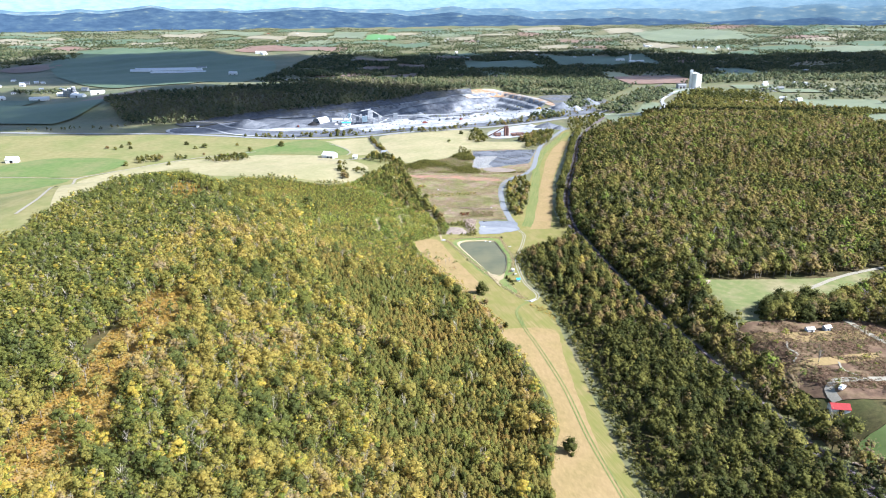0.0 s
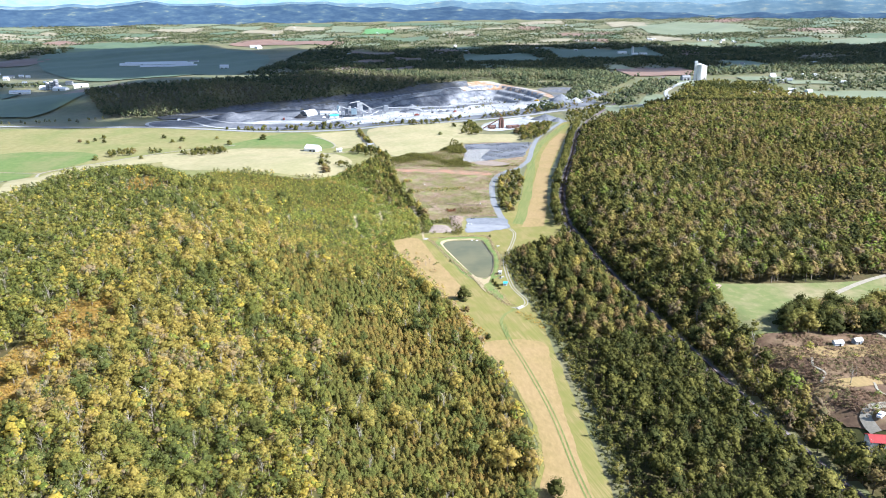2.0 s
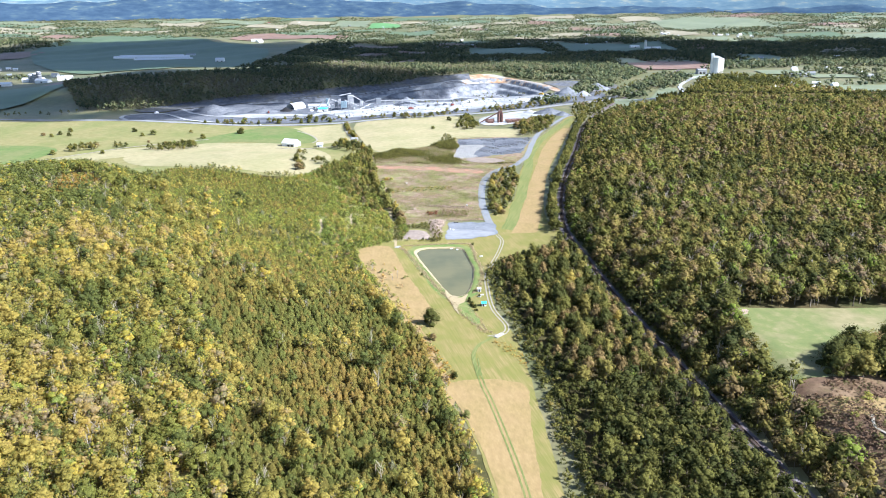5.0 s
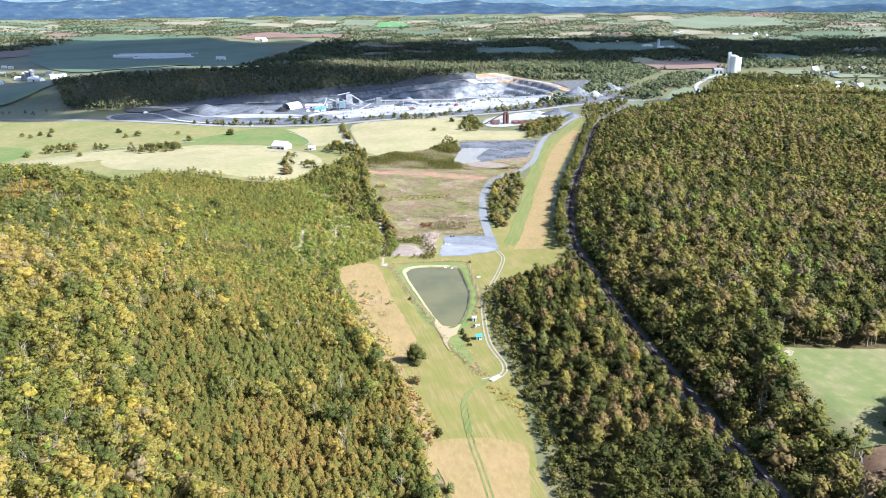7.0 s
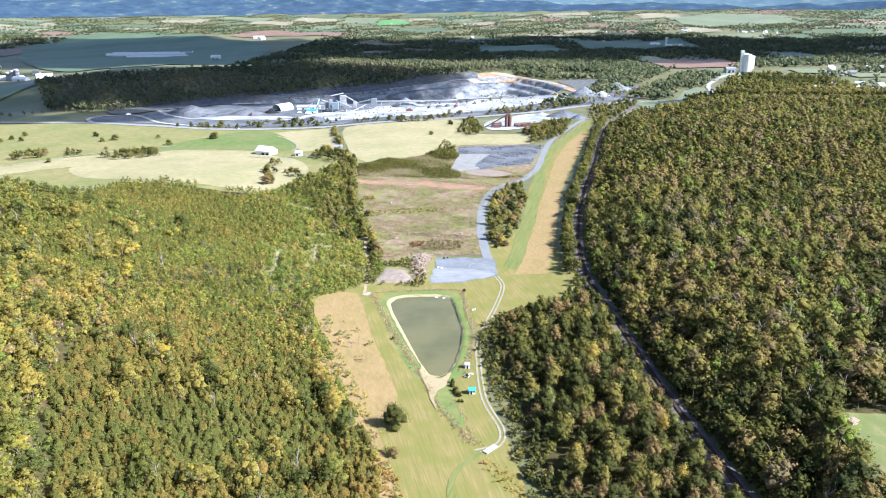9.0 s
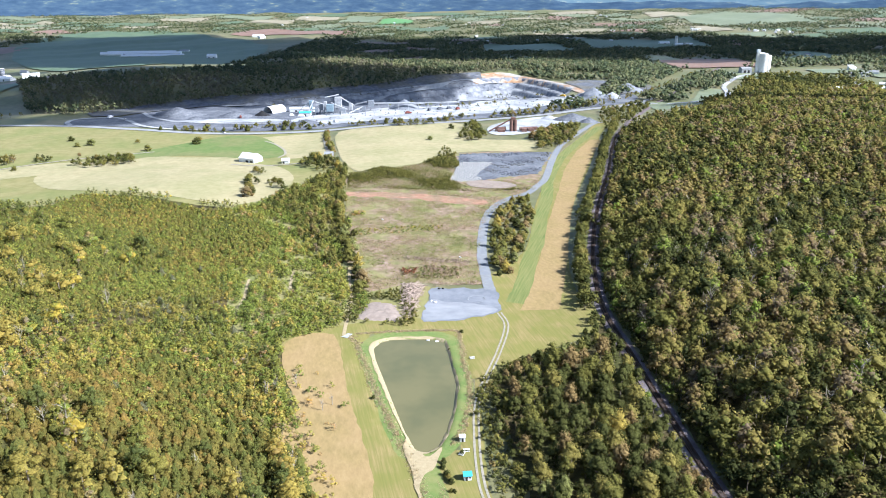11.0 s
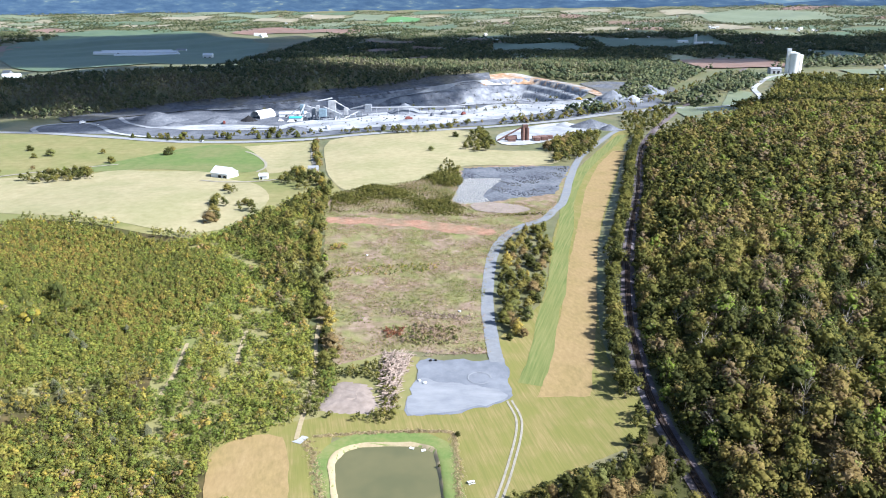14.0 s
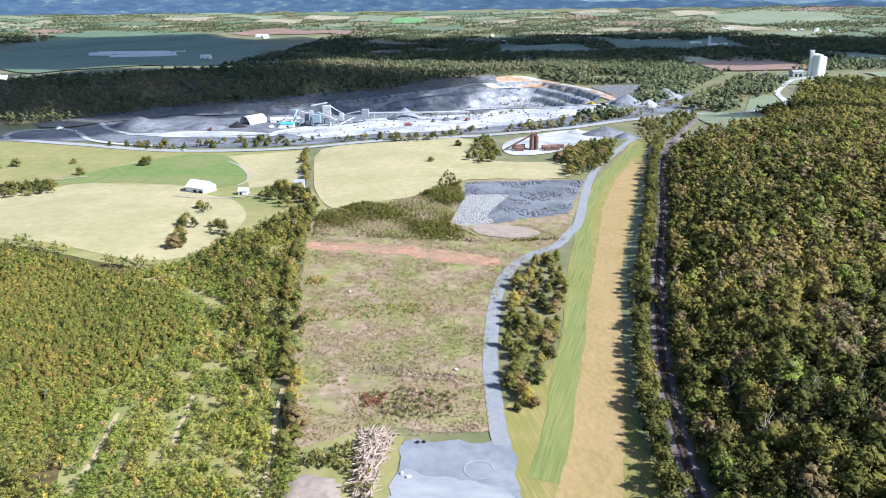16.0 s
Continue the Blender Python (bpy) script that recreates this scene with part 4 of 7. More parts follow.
x, y = scatter(LEFT, 4.3, 0.5)
xf, yf = scatter(LEFT, 5.6)
near, beyond = y < 720, yf >= 720
x, y = np.concatenate([x[near], xf[beyond]]), np.concatenate([y[near], yf[beyond]])
edge = patches(x, y, 17, 8.0) * 24 - 12
keep = (x > -0.66 * y - 28) & (y > 185) & ~inside(SHRUBLAND, x, y) & ~((inside(CLEARING, x + edge * 0.5, y) | inside(CLEARING_B, x, y)) & (RNG.uniform(0, 1, len(x)) < 0.84))
keep &= off_paths(x, y, 3.0)
stray = RNG.uniform(0, 1, len(x)) < 0.10 + 0.16 * (patches(x, y, 14, 4.0) > 0.68)
keep &= ~((x > -110) & (y > 690) & (RNG.uniform(0, 1, len(x)) < 0.5))
keep &= stray | (~inside(PINE_A, x + edge, y + edge) & ~inside(PINE_B, x + edge, y + edge))
x, y = x[keep], y[keep]
tone = np.clip((-0.05 + 0.62 * patches(x, y, 27, 1.0) + 0.42 * patches(x, y, 7, 2.2) + RNG.normal(0, 0.14, len(x))) * np.where(y > 690, 0.5, np.where(y > 560, 0.78, 1.0)), 0, 0.9)
tone = np.where(x < -176 + 14 * np.sin(y / 41), tone * 0.5, tone)
lot = RNG.uniform(0, 1, len(x))
tone = np.where(lot < 0.03, 1.0, np.where(lot < 0.17, 0.95, np.where(lot < 0.31, 0.04, tone)))
low_wood = (y > 520) & (x > -110)
near, high = (x > -185) & (y < 720), RNG.uniform(0.35, 1, len(x)) ** 0.8 * 11.0 + 0.5
high *= np.where(inside(PINE_A, x + edge[keep], y + edge[keep]) | inside(PINE_B, x + edge[keep], y + edge[keep]), 0.62, 1.0)
high *= np.where(low_wood, 0.62, 1.0)
high = np.where(x < -176, 7 + 5 * RNG.uniform(0, 1, len(x)), high) * np.where(y > 740, 0.6, 1.0)
hilltop = ~near
large = near & ~low_wood & (RNG.uniform(0, 1, len(x)) < 0.16 + 0.42 * patches(x, y, 26, 5.0))
near &= ~large
grow("autumn_wood", BROAD, x[large], y[large], rnd(large.sum(), 8.5, 13.5), tone[large], [M_MIXED, M_BARK], "larger spreading trees in yellow and green autumn leaf", "wood", 1.12)
grow("autumn_wood", SLIM, x[near], y[near], high[near], tone[near], [M_MIXED, M_BARK], "mixed wood in yellow and olive autumn leaf", "wood", 1.1)
grow("autumn_wood", BROAD_FAR, x[hilltop], y[hilltop], high[hilltop], tone[hilltop], [M_MIXED, M_BARK], "mixed green and olive wood over the hilltop", "wood", 1.12)
u, v = scatter([(-110, 525), (-30, 520), (-4, 536), (-25, 590), (-28, 616), (-45, 640), (-75, 640), (-110, 560)], 2.7)
keep = ~inside(SHRUBLAND, u, v) & ~inside(PINE_B, u, v)
grow("shrubs", SHRUBS, u[keep], v[keep], rnd(keep.sum(), 1.6, 4.4), np.clip(RNG.normal(0.4, 0.25, keep.sum()), 0, 1), [M_SHRUB, M_BARK], "dense shrubs and saplings at the foot of the hill", "shrubs", 1.1)
u, v = scatter(LEFT, 4.6, 0.5)
keep = (u > -170) & (v > 185) & (v < 600) & ~inside(SHRUBLAND, u, v) & ~inside(PINE_A, u, v) & ~inside(PINE_B, u, v) & ~inside(CLEARING, u, v)
u, v = u[keep], v[keep]
grow("shrubs", SHRUBS, u, v, rnd(len(u), 2.0, 5.0), np.clip(RNG.normal(0.5, 0.28, len(u)), 0, 1), [M_SHRUB, M_BARK], "leafy undergrowth between the hillside trees", "shrubs", 1.2)
k = RNG.choice(np.where(~low_wood & (y < 640))[0], 950, replace=False)
grow("bare_trees", BARES, x[k] + 2.0, y[k] + 1.5, rnd(950, 6, 11), rnd(950, 0, 1), [M_BARE], "pale grey leafless trees among the autumn wood", "bare trees", 0.9)
for poly in (CLEARING, CLEARING_B):
    drape("clearing", smooth(poly, 3, True), M_RUSTGRASS, 0.15, 6, label="rust-orange grass in a hillside clearing", category="grass")
    x, y = scatter(poly, 1.7)
    grow("rusty_brush", REEDS, x, y, rnd(len(x), 0.7, 2.2), rnd(len(x), 0, 1), [M_RUSTLEAF], "rust-orange low brush in a hillside clearing", "brush", 1.3)
x, y = scatter(SHRUBLAND, 1.85, 0.5)
keep = (patches(x, y, 15, 2.0) + RNG.normal(0, 0.1, len(x)) > 0.06) & (patches(x, y, 5.5, 6.0) > 0.17) & ~inside(PINE_B, x, y) & off_paths(x, y, 1.9)
x, y = x[keep], y[keep]
tone = np.clip(0.02 + 0.5 * patches(x, y, 19, 3.0) + RNG.normal(0, 0.13, len(x)), 0, 1)
tone = np.where(RNG.uniform(0, 1, len(x)) < 0.06, RNG.uniform(0.7, 1, len(x)), tone)
grow("shrubs", SHRUBS, x, y, 0.9 + 3.6 * RNG.uniform(0, 1, len(x)) ** 2.0, tone, [M_SHRUB, M_BARK], "dense low shrubs and saplings over rough grass", "shrubs", 1.2)
x, y = scatter(SHRUBLAND, 10.5)
keep = (RNG.uniform(0, 1, len(x)) < 0.55) & off_paths(x, y, 2.5)
grow("autumn_wood", SLIM, x[keep], y[keep], rnd(keep.sum(), 3.5, 7.0), np.clip(RNG.normal(0.42, 0.25, keep.sum()), 0, 1), [M_MIXED, M_BARK], "young trees in yellow and orange autumn leaf", "saplings", 1.15)
for poly in ([(-112, 620), (-80, 640), (-66, 690), (-100, 700), (-124, 660)], [(-26, 606), (-4, 622), (6, 640), (2, 662), (-12, 640), (-28, 618)]):
    u, v = scatter(poly, 2.3)
    keep = off_paths(u, v, 2.0)
    grow("shrubs", SHRUBS, u[keep], v[keep], 1.2 + 2.8 * RNG.uniform(0, 1, keep.sum()) ** 1.4, np.clip(RNG.normal(0.25, 0.18, keep.sum()), 0, 1), [M_SHRUB, M_BARK], "green shrubs and saplings at the wood's edge", "shrubs", 1.25)
    drape("rough_grass", smooth(poly, 2, True), M_PASTURE, 0.12, 5, label="rough pale grass at the wood's edge", category="grass")
drape("rough_grass", smooth(SHRUBLAND, 2, True), M_PASTURE, 0.1, 8, label="rough pale grass between shrubs", category="grass")

# wood beyond the railway
CLEAR = [[(179, 477), (205, 479), (262, 480), (300, 490), (324, 508), (330, 492), (302, 462), (266, 448), (244, 414), (200, 402), (179, 406), (177, 440)], [(179, 402), (200, 406), (268, 402), (278, 350), (234, 314), (196, 304), (184, 320), (179, 350)], [(192, 298), (250, 302), (262, 200), (196, 200)], [(186, 299), (226, 299), (236, 340), (184, 340)]]
x, y = scatter(RIGHT, 6.1)
keep = outside(x, y, CLEAR)
x, y = x[keep], y[keep]
tone = np.clip(0.15 + 0.5 * patches(x, y, 33, 4.0) + RNG.normal(0, 0.3, len(x)), 0, 0.8)
lot = RNG.uniform(0, 1, len(x))
tone = np.where(lot < 0.07, 1.0, np.where(lot < 0.16, 0.9, tone))
seen = x < 0.72 * y + 60
near = seen & (y < 780) & (x < 290)
far_off = seen & ~near
high = rnd(len(x), 7.5, 15.5) * (0.7 + 0.3 * ss(3, 10, x - np.interp(y, RY, RX)))
grow("oak_wood", BROAD, x[near], y[near], high[near], tone[near], [M_OAK, M_BARK], "dense green broadleaf wood turning brown", "wood", 1.04)
grow("oak_wood", BROAD_FAR, x[far_off], y[far_off], high[far_off], tone[far_off], [M_OAK, M_BARK], "dark green broadleaf wood on the rise", "wood", 1.1)
k = np.where(near)[0][RNG.choice(near.sum(), 170, replace=False)]
grow("bare_trees", BARES, x[k] + 3, y[k] + 2, rnd(len(k), 9, 13), rnd(len(k), 0, 1), [M_BARE], "grey leafless trees among the broadleaf wood", "bare trees")

x, y, a, q = along(RAIL, 1.3)
on = (y > 380) & (y < 1050)
x, y = x[on] + rnd(on.sum(), 4.2, 7.5), y[on]
grow("brush", SHRUBS, x, y, rnd(len(x), 1.5, 4.2), np.clip(RNG.normal(0.2, 0.2, len(x)), 0, 1), [M_OAK, M_BARK], "dark tangled brush along the railway", "brush", 1.1)

# single trees
def tree_maker(name, seed, material, tone, label, leaves=640, leaf=0.028, **more):
    """One tree with a trunk and a crown, 1 m high."""
    v, f, s, o = broad_shape(seed, leaves, leaf, lobes=13, limbs=4, solid=(ICO_V, ICO_F), **more)
    ob = tagged(new(name), label, "tree")
    for nm, slot, m in (("crown", 0, material), ("trunk", 1, M_BARK)):
        g = f[s == slot]
        used = np.unique(g)
        back = np.zeros(len(v), int)
        back[used] = np.arange(len(used))
        new(nm, mesh_from(nm, v[used], back[g], [m], np.full(len(used), tone), out=o[used])).parent = ob
    return ob


KINDS = [tree_maker("oak_tree", 200 + k, M_OAK, t, lb) for k, (t, lb) in enumerate([(0.1, "dark green broadleaf tree with a rounded crown"), (0.4, "green broadleaf tree with a lobed crown"), (0.62, "olive-green broadleaf tree with an uneven crown"), (0.82, "brownish broadleaf tree in early autumn leaf"), (0.97, "fresh green broadleaf tree")])]
KINDS += [tree_maker("autumn_tree", 220 + k, M_MIXED, t, lb) for k, (t, lb) in enumerate([(0.66, "yellow-green tree in autumn leaf"), (0.95, "golden yellow tree in autumn leaf")])]
KINDS += [tree_maker("field_tree", 240 + k, M_OAK if t < 2 else M_MIXED, t % 2, lb, leaves=640, leaf=0.033, wide=0.42, low=-0.16) for k, (t, lb) in enumerate([(0.08, "dark green field tree with a rounded crown"), (0.4, "green field tree with a lobed crown"), (0.64, "olive-green field tree with an uneven crown"), (0.83, "brownish field tree in early autumn leaf"), (0.97, "fresh green field tree"), (2.64, "yellow-green field tree in autumn leaf"), (2.93, "golden field tree in autumn leaf")])]
KINDS.append(tree_maker("field_tree", 262, M_OAK, 0.16, "large dense dark green tree with a domed crown in the hay", leaves=1800, leaf=0.022, wide=0.5, low=-0.2))
PLANTED = [0] * len(KINDS)


def plant(x, y, high, kind, group="", wide=1.0):
    """Stands a tree on the ground; the first of each kind is the tree itself."""
    m = Matrix.LocRotScale((x, y, hz(x, y)), Euler((0, 0, RNG.uniform(0, 6.28))), None)
    ob = KINDS[kind]
    if PLANTED[kind]:
        ob = copy_thing(ob, m)
    ob.matrix_basis = m @ Matrix.Diagonal((high * wide, high * wide, high, 1))
    PLANTED[kind] += 1
    return tagged(ob, group=group)


def EDGE(a, b):
    """Lower growth towards the meadow and the railway."""
    return (0.66 + 0.34 * ss(4, 12, np.interp(b, RY, RX) - a)) * (0.48 + 0.52 * ss(2, 17, a - np.interp(b, [p[1] for p in MID[:15]], [p[0] for p in MID[:15]])))


x, y = scatter(MID, 6.1)
back = y < 420
grow("oak_wood", BROAD, x[back], y[back], rnd(back.sum(), 7, 13.5) * EDGE(x[back], y[back]), np.clip(RNG.normal(0.2, 0.2, back.sum()), 0, 0.9), [M_OAK, M_BARK], "dark green broadleaf wood beside the railway", "wood", 1.0)
u, v = scatter(MID, 6.6)
grow("oak_wood", BROAD_FAR, u, v, rnd(len(u), 2.5, 6.5), rnd(len(u), 0, 0.25), [M_OAK, M_BARK], "dark undergrowth and young trees beside the railway", "wood", 1.25)
w = np.arange(215, 600, 0.55)
u = np.interp(w, [p[1] for p in MID[:15]], [p[0] for p in MID[:15]]) + rnd(len(w), -5.5, 4.5)
grow("brush", SHRUBS, u, w, rnd(len(w), 0.8, 3.4), np.clip(RNG.normal(0.3, 0.22, len(w)), 0, 1), [M_OAK, M_BARK], "low tangled brush between meadow and wood", "brush", 1.35)
for a, b in zip(x[~back], y[~back]):
    plant(a, b, RNG.uniform(7, 13.5) * EDGE(a, b), int(RNG.choice(7, p=[0.42, 0.24, 0.12, 0.14, 0.05, 0.02, 0.01])), "trees between the meadow and the railway", RNG.uniform(0.72, 1.08))
x, y, a, q = along(RAIL, 1.25)
on = (y > 640) & (y < 1150)
x, y = x[on] - 7.6 + RNG.normal(0, 1.7, on.sum()), y[on] + RNG.normal(0, 1.5, on.sum())
grow("railway_trees", BROAD, x, y, rnd(len(x), 4.5, 9.5), np.clip(0.02 + 0.42 * patches(x, y, 21, 7.0) + RNG.normal(0, 0.16, len(x)), 0, 1), [M_OAK, M_BARK], "uneven row of trees between field and railway", "trees")
x, y = scatter([(68, 690), (70, 760), (74, 800), (84, 829), (102, 842), (98, 790), (92, 750), (86, 710), (76, 685)], 6.8)
for a, b in zip(x, y):
    plant(a, b, RNG.uniform(3.0, 8), 7 + int(RNG.choice(7, p=[0.18, 0.3, 0.27, 0.1, 0.05, 0.1, 0])), "trees beside the gravel lane", RNG.uniform(1.0, 1.4))
for line, gap, lo, hi in (([(-1, 662), (-4, 680), (-10, 700), (-28, 760), (-42, 830), (-50, 880), (-56, 920), (-66, 950)], 4.8, 3.5, 9.5), ([(-82, 1012), (-94, 1055), (-106, 1105), (-112, 1135)], 3.6, 4, 6.5), ([(-70, 962), (-76, 975), (-88, 968), (-96, 985), (-84, 994)], 6.0, 6, 9)):
    x, y, a, q = along(line, gap)
    for u, v in zip(x, y):
        plant(u + RNG.normal(0, 0.5 * gap - 0.9), v + RNG.normal(0, 0.5 * gap - 0.9), RNG.uniform(lo, hi), 7 + int(RNG.choice(7, p=[0.12, 0.26, 0.22, 0.1, 0.16, 0.11, 0.03])), "hedgerow trees", RNG.uniform(0.9, 1.35))
PASTURE_TREES = [(41, 428, 3.5), (-355, 1067, 8), (-280, 1037, 7), (-242, 1074, 8), (-366, 1058, 5), (-479, 1095, 6), (-464, 1062, 5), (-484, 1056, 5), (-482, 1074, 5), (-339, 1012, 4), (-365, 946, 5), (-421, 942, 6), (-245, 1090, 6), (-135, 931, 6), (-129, 889, 7), (-122, 868, 7), (-118, 849, 8), (-116, 856, 6), (-108, 889, 5), (-104, 892, 4), (-390, 1090, 6), (-500, 1066, 5), (-310, 1080, 5), (30, 1150, 6)]
LANE_TREES = [(10, 1080, 5), (62, 1150, 7), (60, 1135, 8), (64, 1120, 7), (68, 1110, 6), (120, 1090, 9), (128, 1100, 10), (135, 1105, 9), (126, 1080, 9), (140, 1118, 10), (132, 1120, 9), (150, 1130, 8), (30, 566, 1.6), (49, 518, 2.2), (51, 509, 2.4), (52, 503, 1.6), (30, 467, 4.0), (55, 523, 1.8), (204, 418, 11), (222, 426, 12), (240, 424, 10), (252, 428, 11)]
for poly, gap, lo, hi in (([(-102, 958), (-78, 930), (-62, 942), (-78, 990), (-98, 994)], 7.5, 5, 9), ([(-120, 838), (-126, 872), (-134, 906), (-130, 935), (-122, 930), (-124, 905), (-116, 872), (-110, 842)], 10.0, 4, 7), ([(-111, 898), (-84, 866), (-56, 842), (-60, 834), (-90, 852), (-118, 884)], 8.5, 4, 8), ([(19, 945), (26, 1048), (40, 1004), (37, 937)], 4.0, 1.8, 4), ([(205, 1140), (216, 1130), (250, 1208), (300, 1330), (280, 1345), (225, 1290), (215, 1235)], 8.5, 4, 9), ([(-414, 956), (-390, 966), (-380, 980), (-408, 1000), (-428, 984)], 7.0, 4, 8), ([(-374, 978), (-354, 981), (-358, 996), (-376, 1004)], 6.0, 3.5, 6), ([(-324, 970), (-302, 953), (-262, 972), (-268, 990), (-290, 1004), (-310, 994)], 6.5, 4, 8), ([(124, 1092), (150, 1162), (181, 1168), (157, 1062), (130, 1025), (118, 1028)], 7.0, 5, 10), ([(38, 1086), (54, 1072), (68, 1080), (58, 1194), (46, 1162)], 7.0, 4, 8)):
    x, y = scatter(poly, gap)
    grow("tree_clump", BROAD, x, y, rnd(len(x), lo, hi), np.clip(RNG.normal(0.3, 0.22, len(x)), 0, 1), [M_OAK, M_BARK], "clump of small broadleaf trees in the fields", "trees", 1.3)
plant(-58, 300, 11, 14, "single trees in the pastures", 1.2)
for a, b, h in ((154, 417, 10), (159, 392, 9), (166, 372, 8)):
    plant(a, b, h, 4, "fresh green trees beside the railway", 1.1)
plant(59, 289, 8.5, 14, "single trees in the pastures", 1.1)
plant(46, 396, 3.6, 11, "single trees in the pastures", 1.3)
plant(28, 486, 9.5, 14, "single trees in the pastures", 1.15)
for a, b, h in ((49, 515, 2.2), (50.5, 511, 2.6), (52, 507.5, 2.2), (53, 503, 1.4)):
    plant(a, b, h, 7, "bushes below the pond", 1.4)
for a, b, h in PASTURE_TREES + LANE_TREES:
    plant(a, b, h, 7 + int(RNG.choice(5, p=[0.35, 0.35, 0.15, 0.1, 0.05])), "single trees in the pastures", 1.55 if h > 4.5 else 1.25)
x, y, a, q = along([(-318, 1163), (-285, 1163), (-250, 1150), (-192, 1183), (-148, 1183), (-73, 1186), (-11, 1180), (42, 1233), (81, 1234), (127, 1256), (170, 1290), (220, 1345)], 2.6)
keep = patches(x, y, 17, 3.3) > np.where(x > -30, 0.2, 0.42)
x, y = x[keep] + RNG.normal(0, 4, keep.sum()), y[keep] + RNG.normal(0, 4, keep.sum())
grow("tree_line", BROAD, x, y, 2.5 + 7 * RNG.uniform(0, 1, len(x)) ** 1.4, np.clip(RNG.normal(0.35, 0.25, len(x)), 0, 1), [M_OAK, M_BARK], "uneven line of small trees along the highway", "trees", 1.35)

x, y = scatter([(196, 401), (232, 405), (264, 414), (268, 434), (240, 438), (206, 430)], 6.8)
for a, b in zip(x, y):
    plant(a, b, RNG.uniform(9, 13), 7 + int(RNG.choice(5, p=[0.35, 0.35, 0.15, 0.1, 0.05])), "grove beside the paddock", 1.15)
TERRACE = [(181, 398), (200, 403), (262, 400), (272, 350), (232, 320), (200, 326), (186, 348), (181, 375)]
x, y = scatter(TERRACE, 1.5, 0.5)
keep = patches(x, y, 8, 3.0) + RNG.normal(0, 0.1, len(x)) > 0.38
grow("weeds", REEDS, x[keep], y[keep], rnd(keep.sum(), 0.8, 1.9), np.clip(RNG.normal(0.75, 0.25, keep.sum()), 0, 1), [M_BRIAR], "dull brown brambles on the terrace", "weeds", 1.4)
x, y = scatter(TERRACE, 11, 0.5)
keep = RNG.uniform(0, 1, len(x)) < 0.4
grow("shrubs", SHRUBS, x[keep], y[keep], rnd(keep.sum(), 1.8, 4.5), rnd(keep.sum(), 0, 0.6), [M_SHRUB, M_BARK], "scattered bushes on the terrace", "shrubs", 1.1)

x, y = scatter([(-20, 572), (-10, 592), (8, 560), (16, 535), (4, 528), (-8, 552)], 5.0, 0.5)
keep = RNG.uniform(0, 1, len(x)) < 0.22
grow("brush", SHRUBS, x[keep], y[keep], rnd(keep.sum(), 1.2, 3.4), rnd(keep.sum(), 0, 1), [M_SHRUB, M_BARK], "scattered bushes in the dry grass", "brush", 1.3)
# taller trees at the head of the shrub slope
x, y = scatter([(-100, 812), (-88, 803), (-61, 768), (-34, 705), (-16, 700), (-16, 745), (-36, 814), (-50, 890), (-64, 935)], 5.6, 0.5)
keep = patches(x, y, 13, 0.7) > 0.3
x, y = x[keep], y[keep]
grow("tree_clump", BROAD, x, y, rnd(len(x), 3.5, 8.0), np.clip(RNG.normal(0.38, 0.25, len(x)), 0, 1), [M_OAK, M_BARK], "uneven small trees in green and rust along the creek", "trees", 1.05)
x, y = scatter([(-9, 545), (3, 505), (20, 462), (36, 412), (40, 420), (28, 470), (10, 518), (-4, 550)], 3.2, 0.5)
keep = RNG.uniform(0, 1, len(x)) < 0.5
grow("brush", SHRUBS, x[keep], y[keep], rnd(keep.sum(), 1.0, 3.6), np.clip(RNG.normal(0.65, 0.3, keep.sum()), 0, 1), [M_SHRUB, M_BARK], "rusty and green bushes in the dry border grass", "brush", 1.2)
# scrub along the paddock and terrace edges
x, y = scatter([(166, 478), (182, 477), (181, 412), (182, 350), (190, 320), (198, 306), (182, 300), (170, 330), (166, 410)], 3.4)
grow("brush", SHRUBS, x, y, rnd(len(x), 1.5, 4.0), np.clip(RNG.normal(0.45, 0.3, len(x)), 0, 1), [M_OAK, M_BARK], "dark tangled brush along the paddock edge", "brush", 1.25)


def cedar(x, y, high, label="small conical evergreen beside the highway", group="highway evergreens", leaf=M_OAK, tone=0.1):
    """A small conical evergreen: trunk and crown."""
    v, f, sl, o = PINES[int(RNG.integers(0, 8))]
    ob = thing("cedar", x, y, RNG.uniform(0, 360), label=label, category="tree", group=group)
    for nm, slot, m in (("crown", 0, leaf), ("trunk", 1, M_BARK)):
        g = f[sl == slot]
        used = np.unique(g)
        back = np.zeros(len(v), int)
        back[used] = np.arange(len(used))
        new(nm, mesh_from(nm, v[used] * (high * 1.5, high * 1.5, high), back[g], [m], np.full(len(used), tone), out=o[used])).parent = ob


for a, b, h in ((-318, 1160, 6), (-300, 1158, 7), (-285, 1157, 6), (-262, 1157, 8), (-240, 1156, 6), (-212, 1157, 8), (-180, 1160, 8), (-170, 1162, 8), (-160, 1164, 8), (-140, 1168, 7)):
    cedar(a, b, h)
for a, b, h in ((-109, 669, 8), (-101, 663, 7), (-93, 629, 7.5), (-87, 624, 6.5), (-95, 687, 6), (-71, 618, 6), (-76, 613, 7), (-60, 604, 6), (-52, 612, 5.5)):
    cedar(a, b, h * 0.8, "blue-green spruce among the hillside shrubs", "hillside spruces", M_PINE, 1.0)

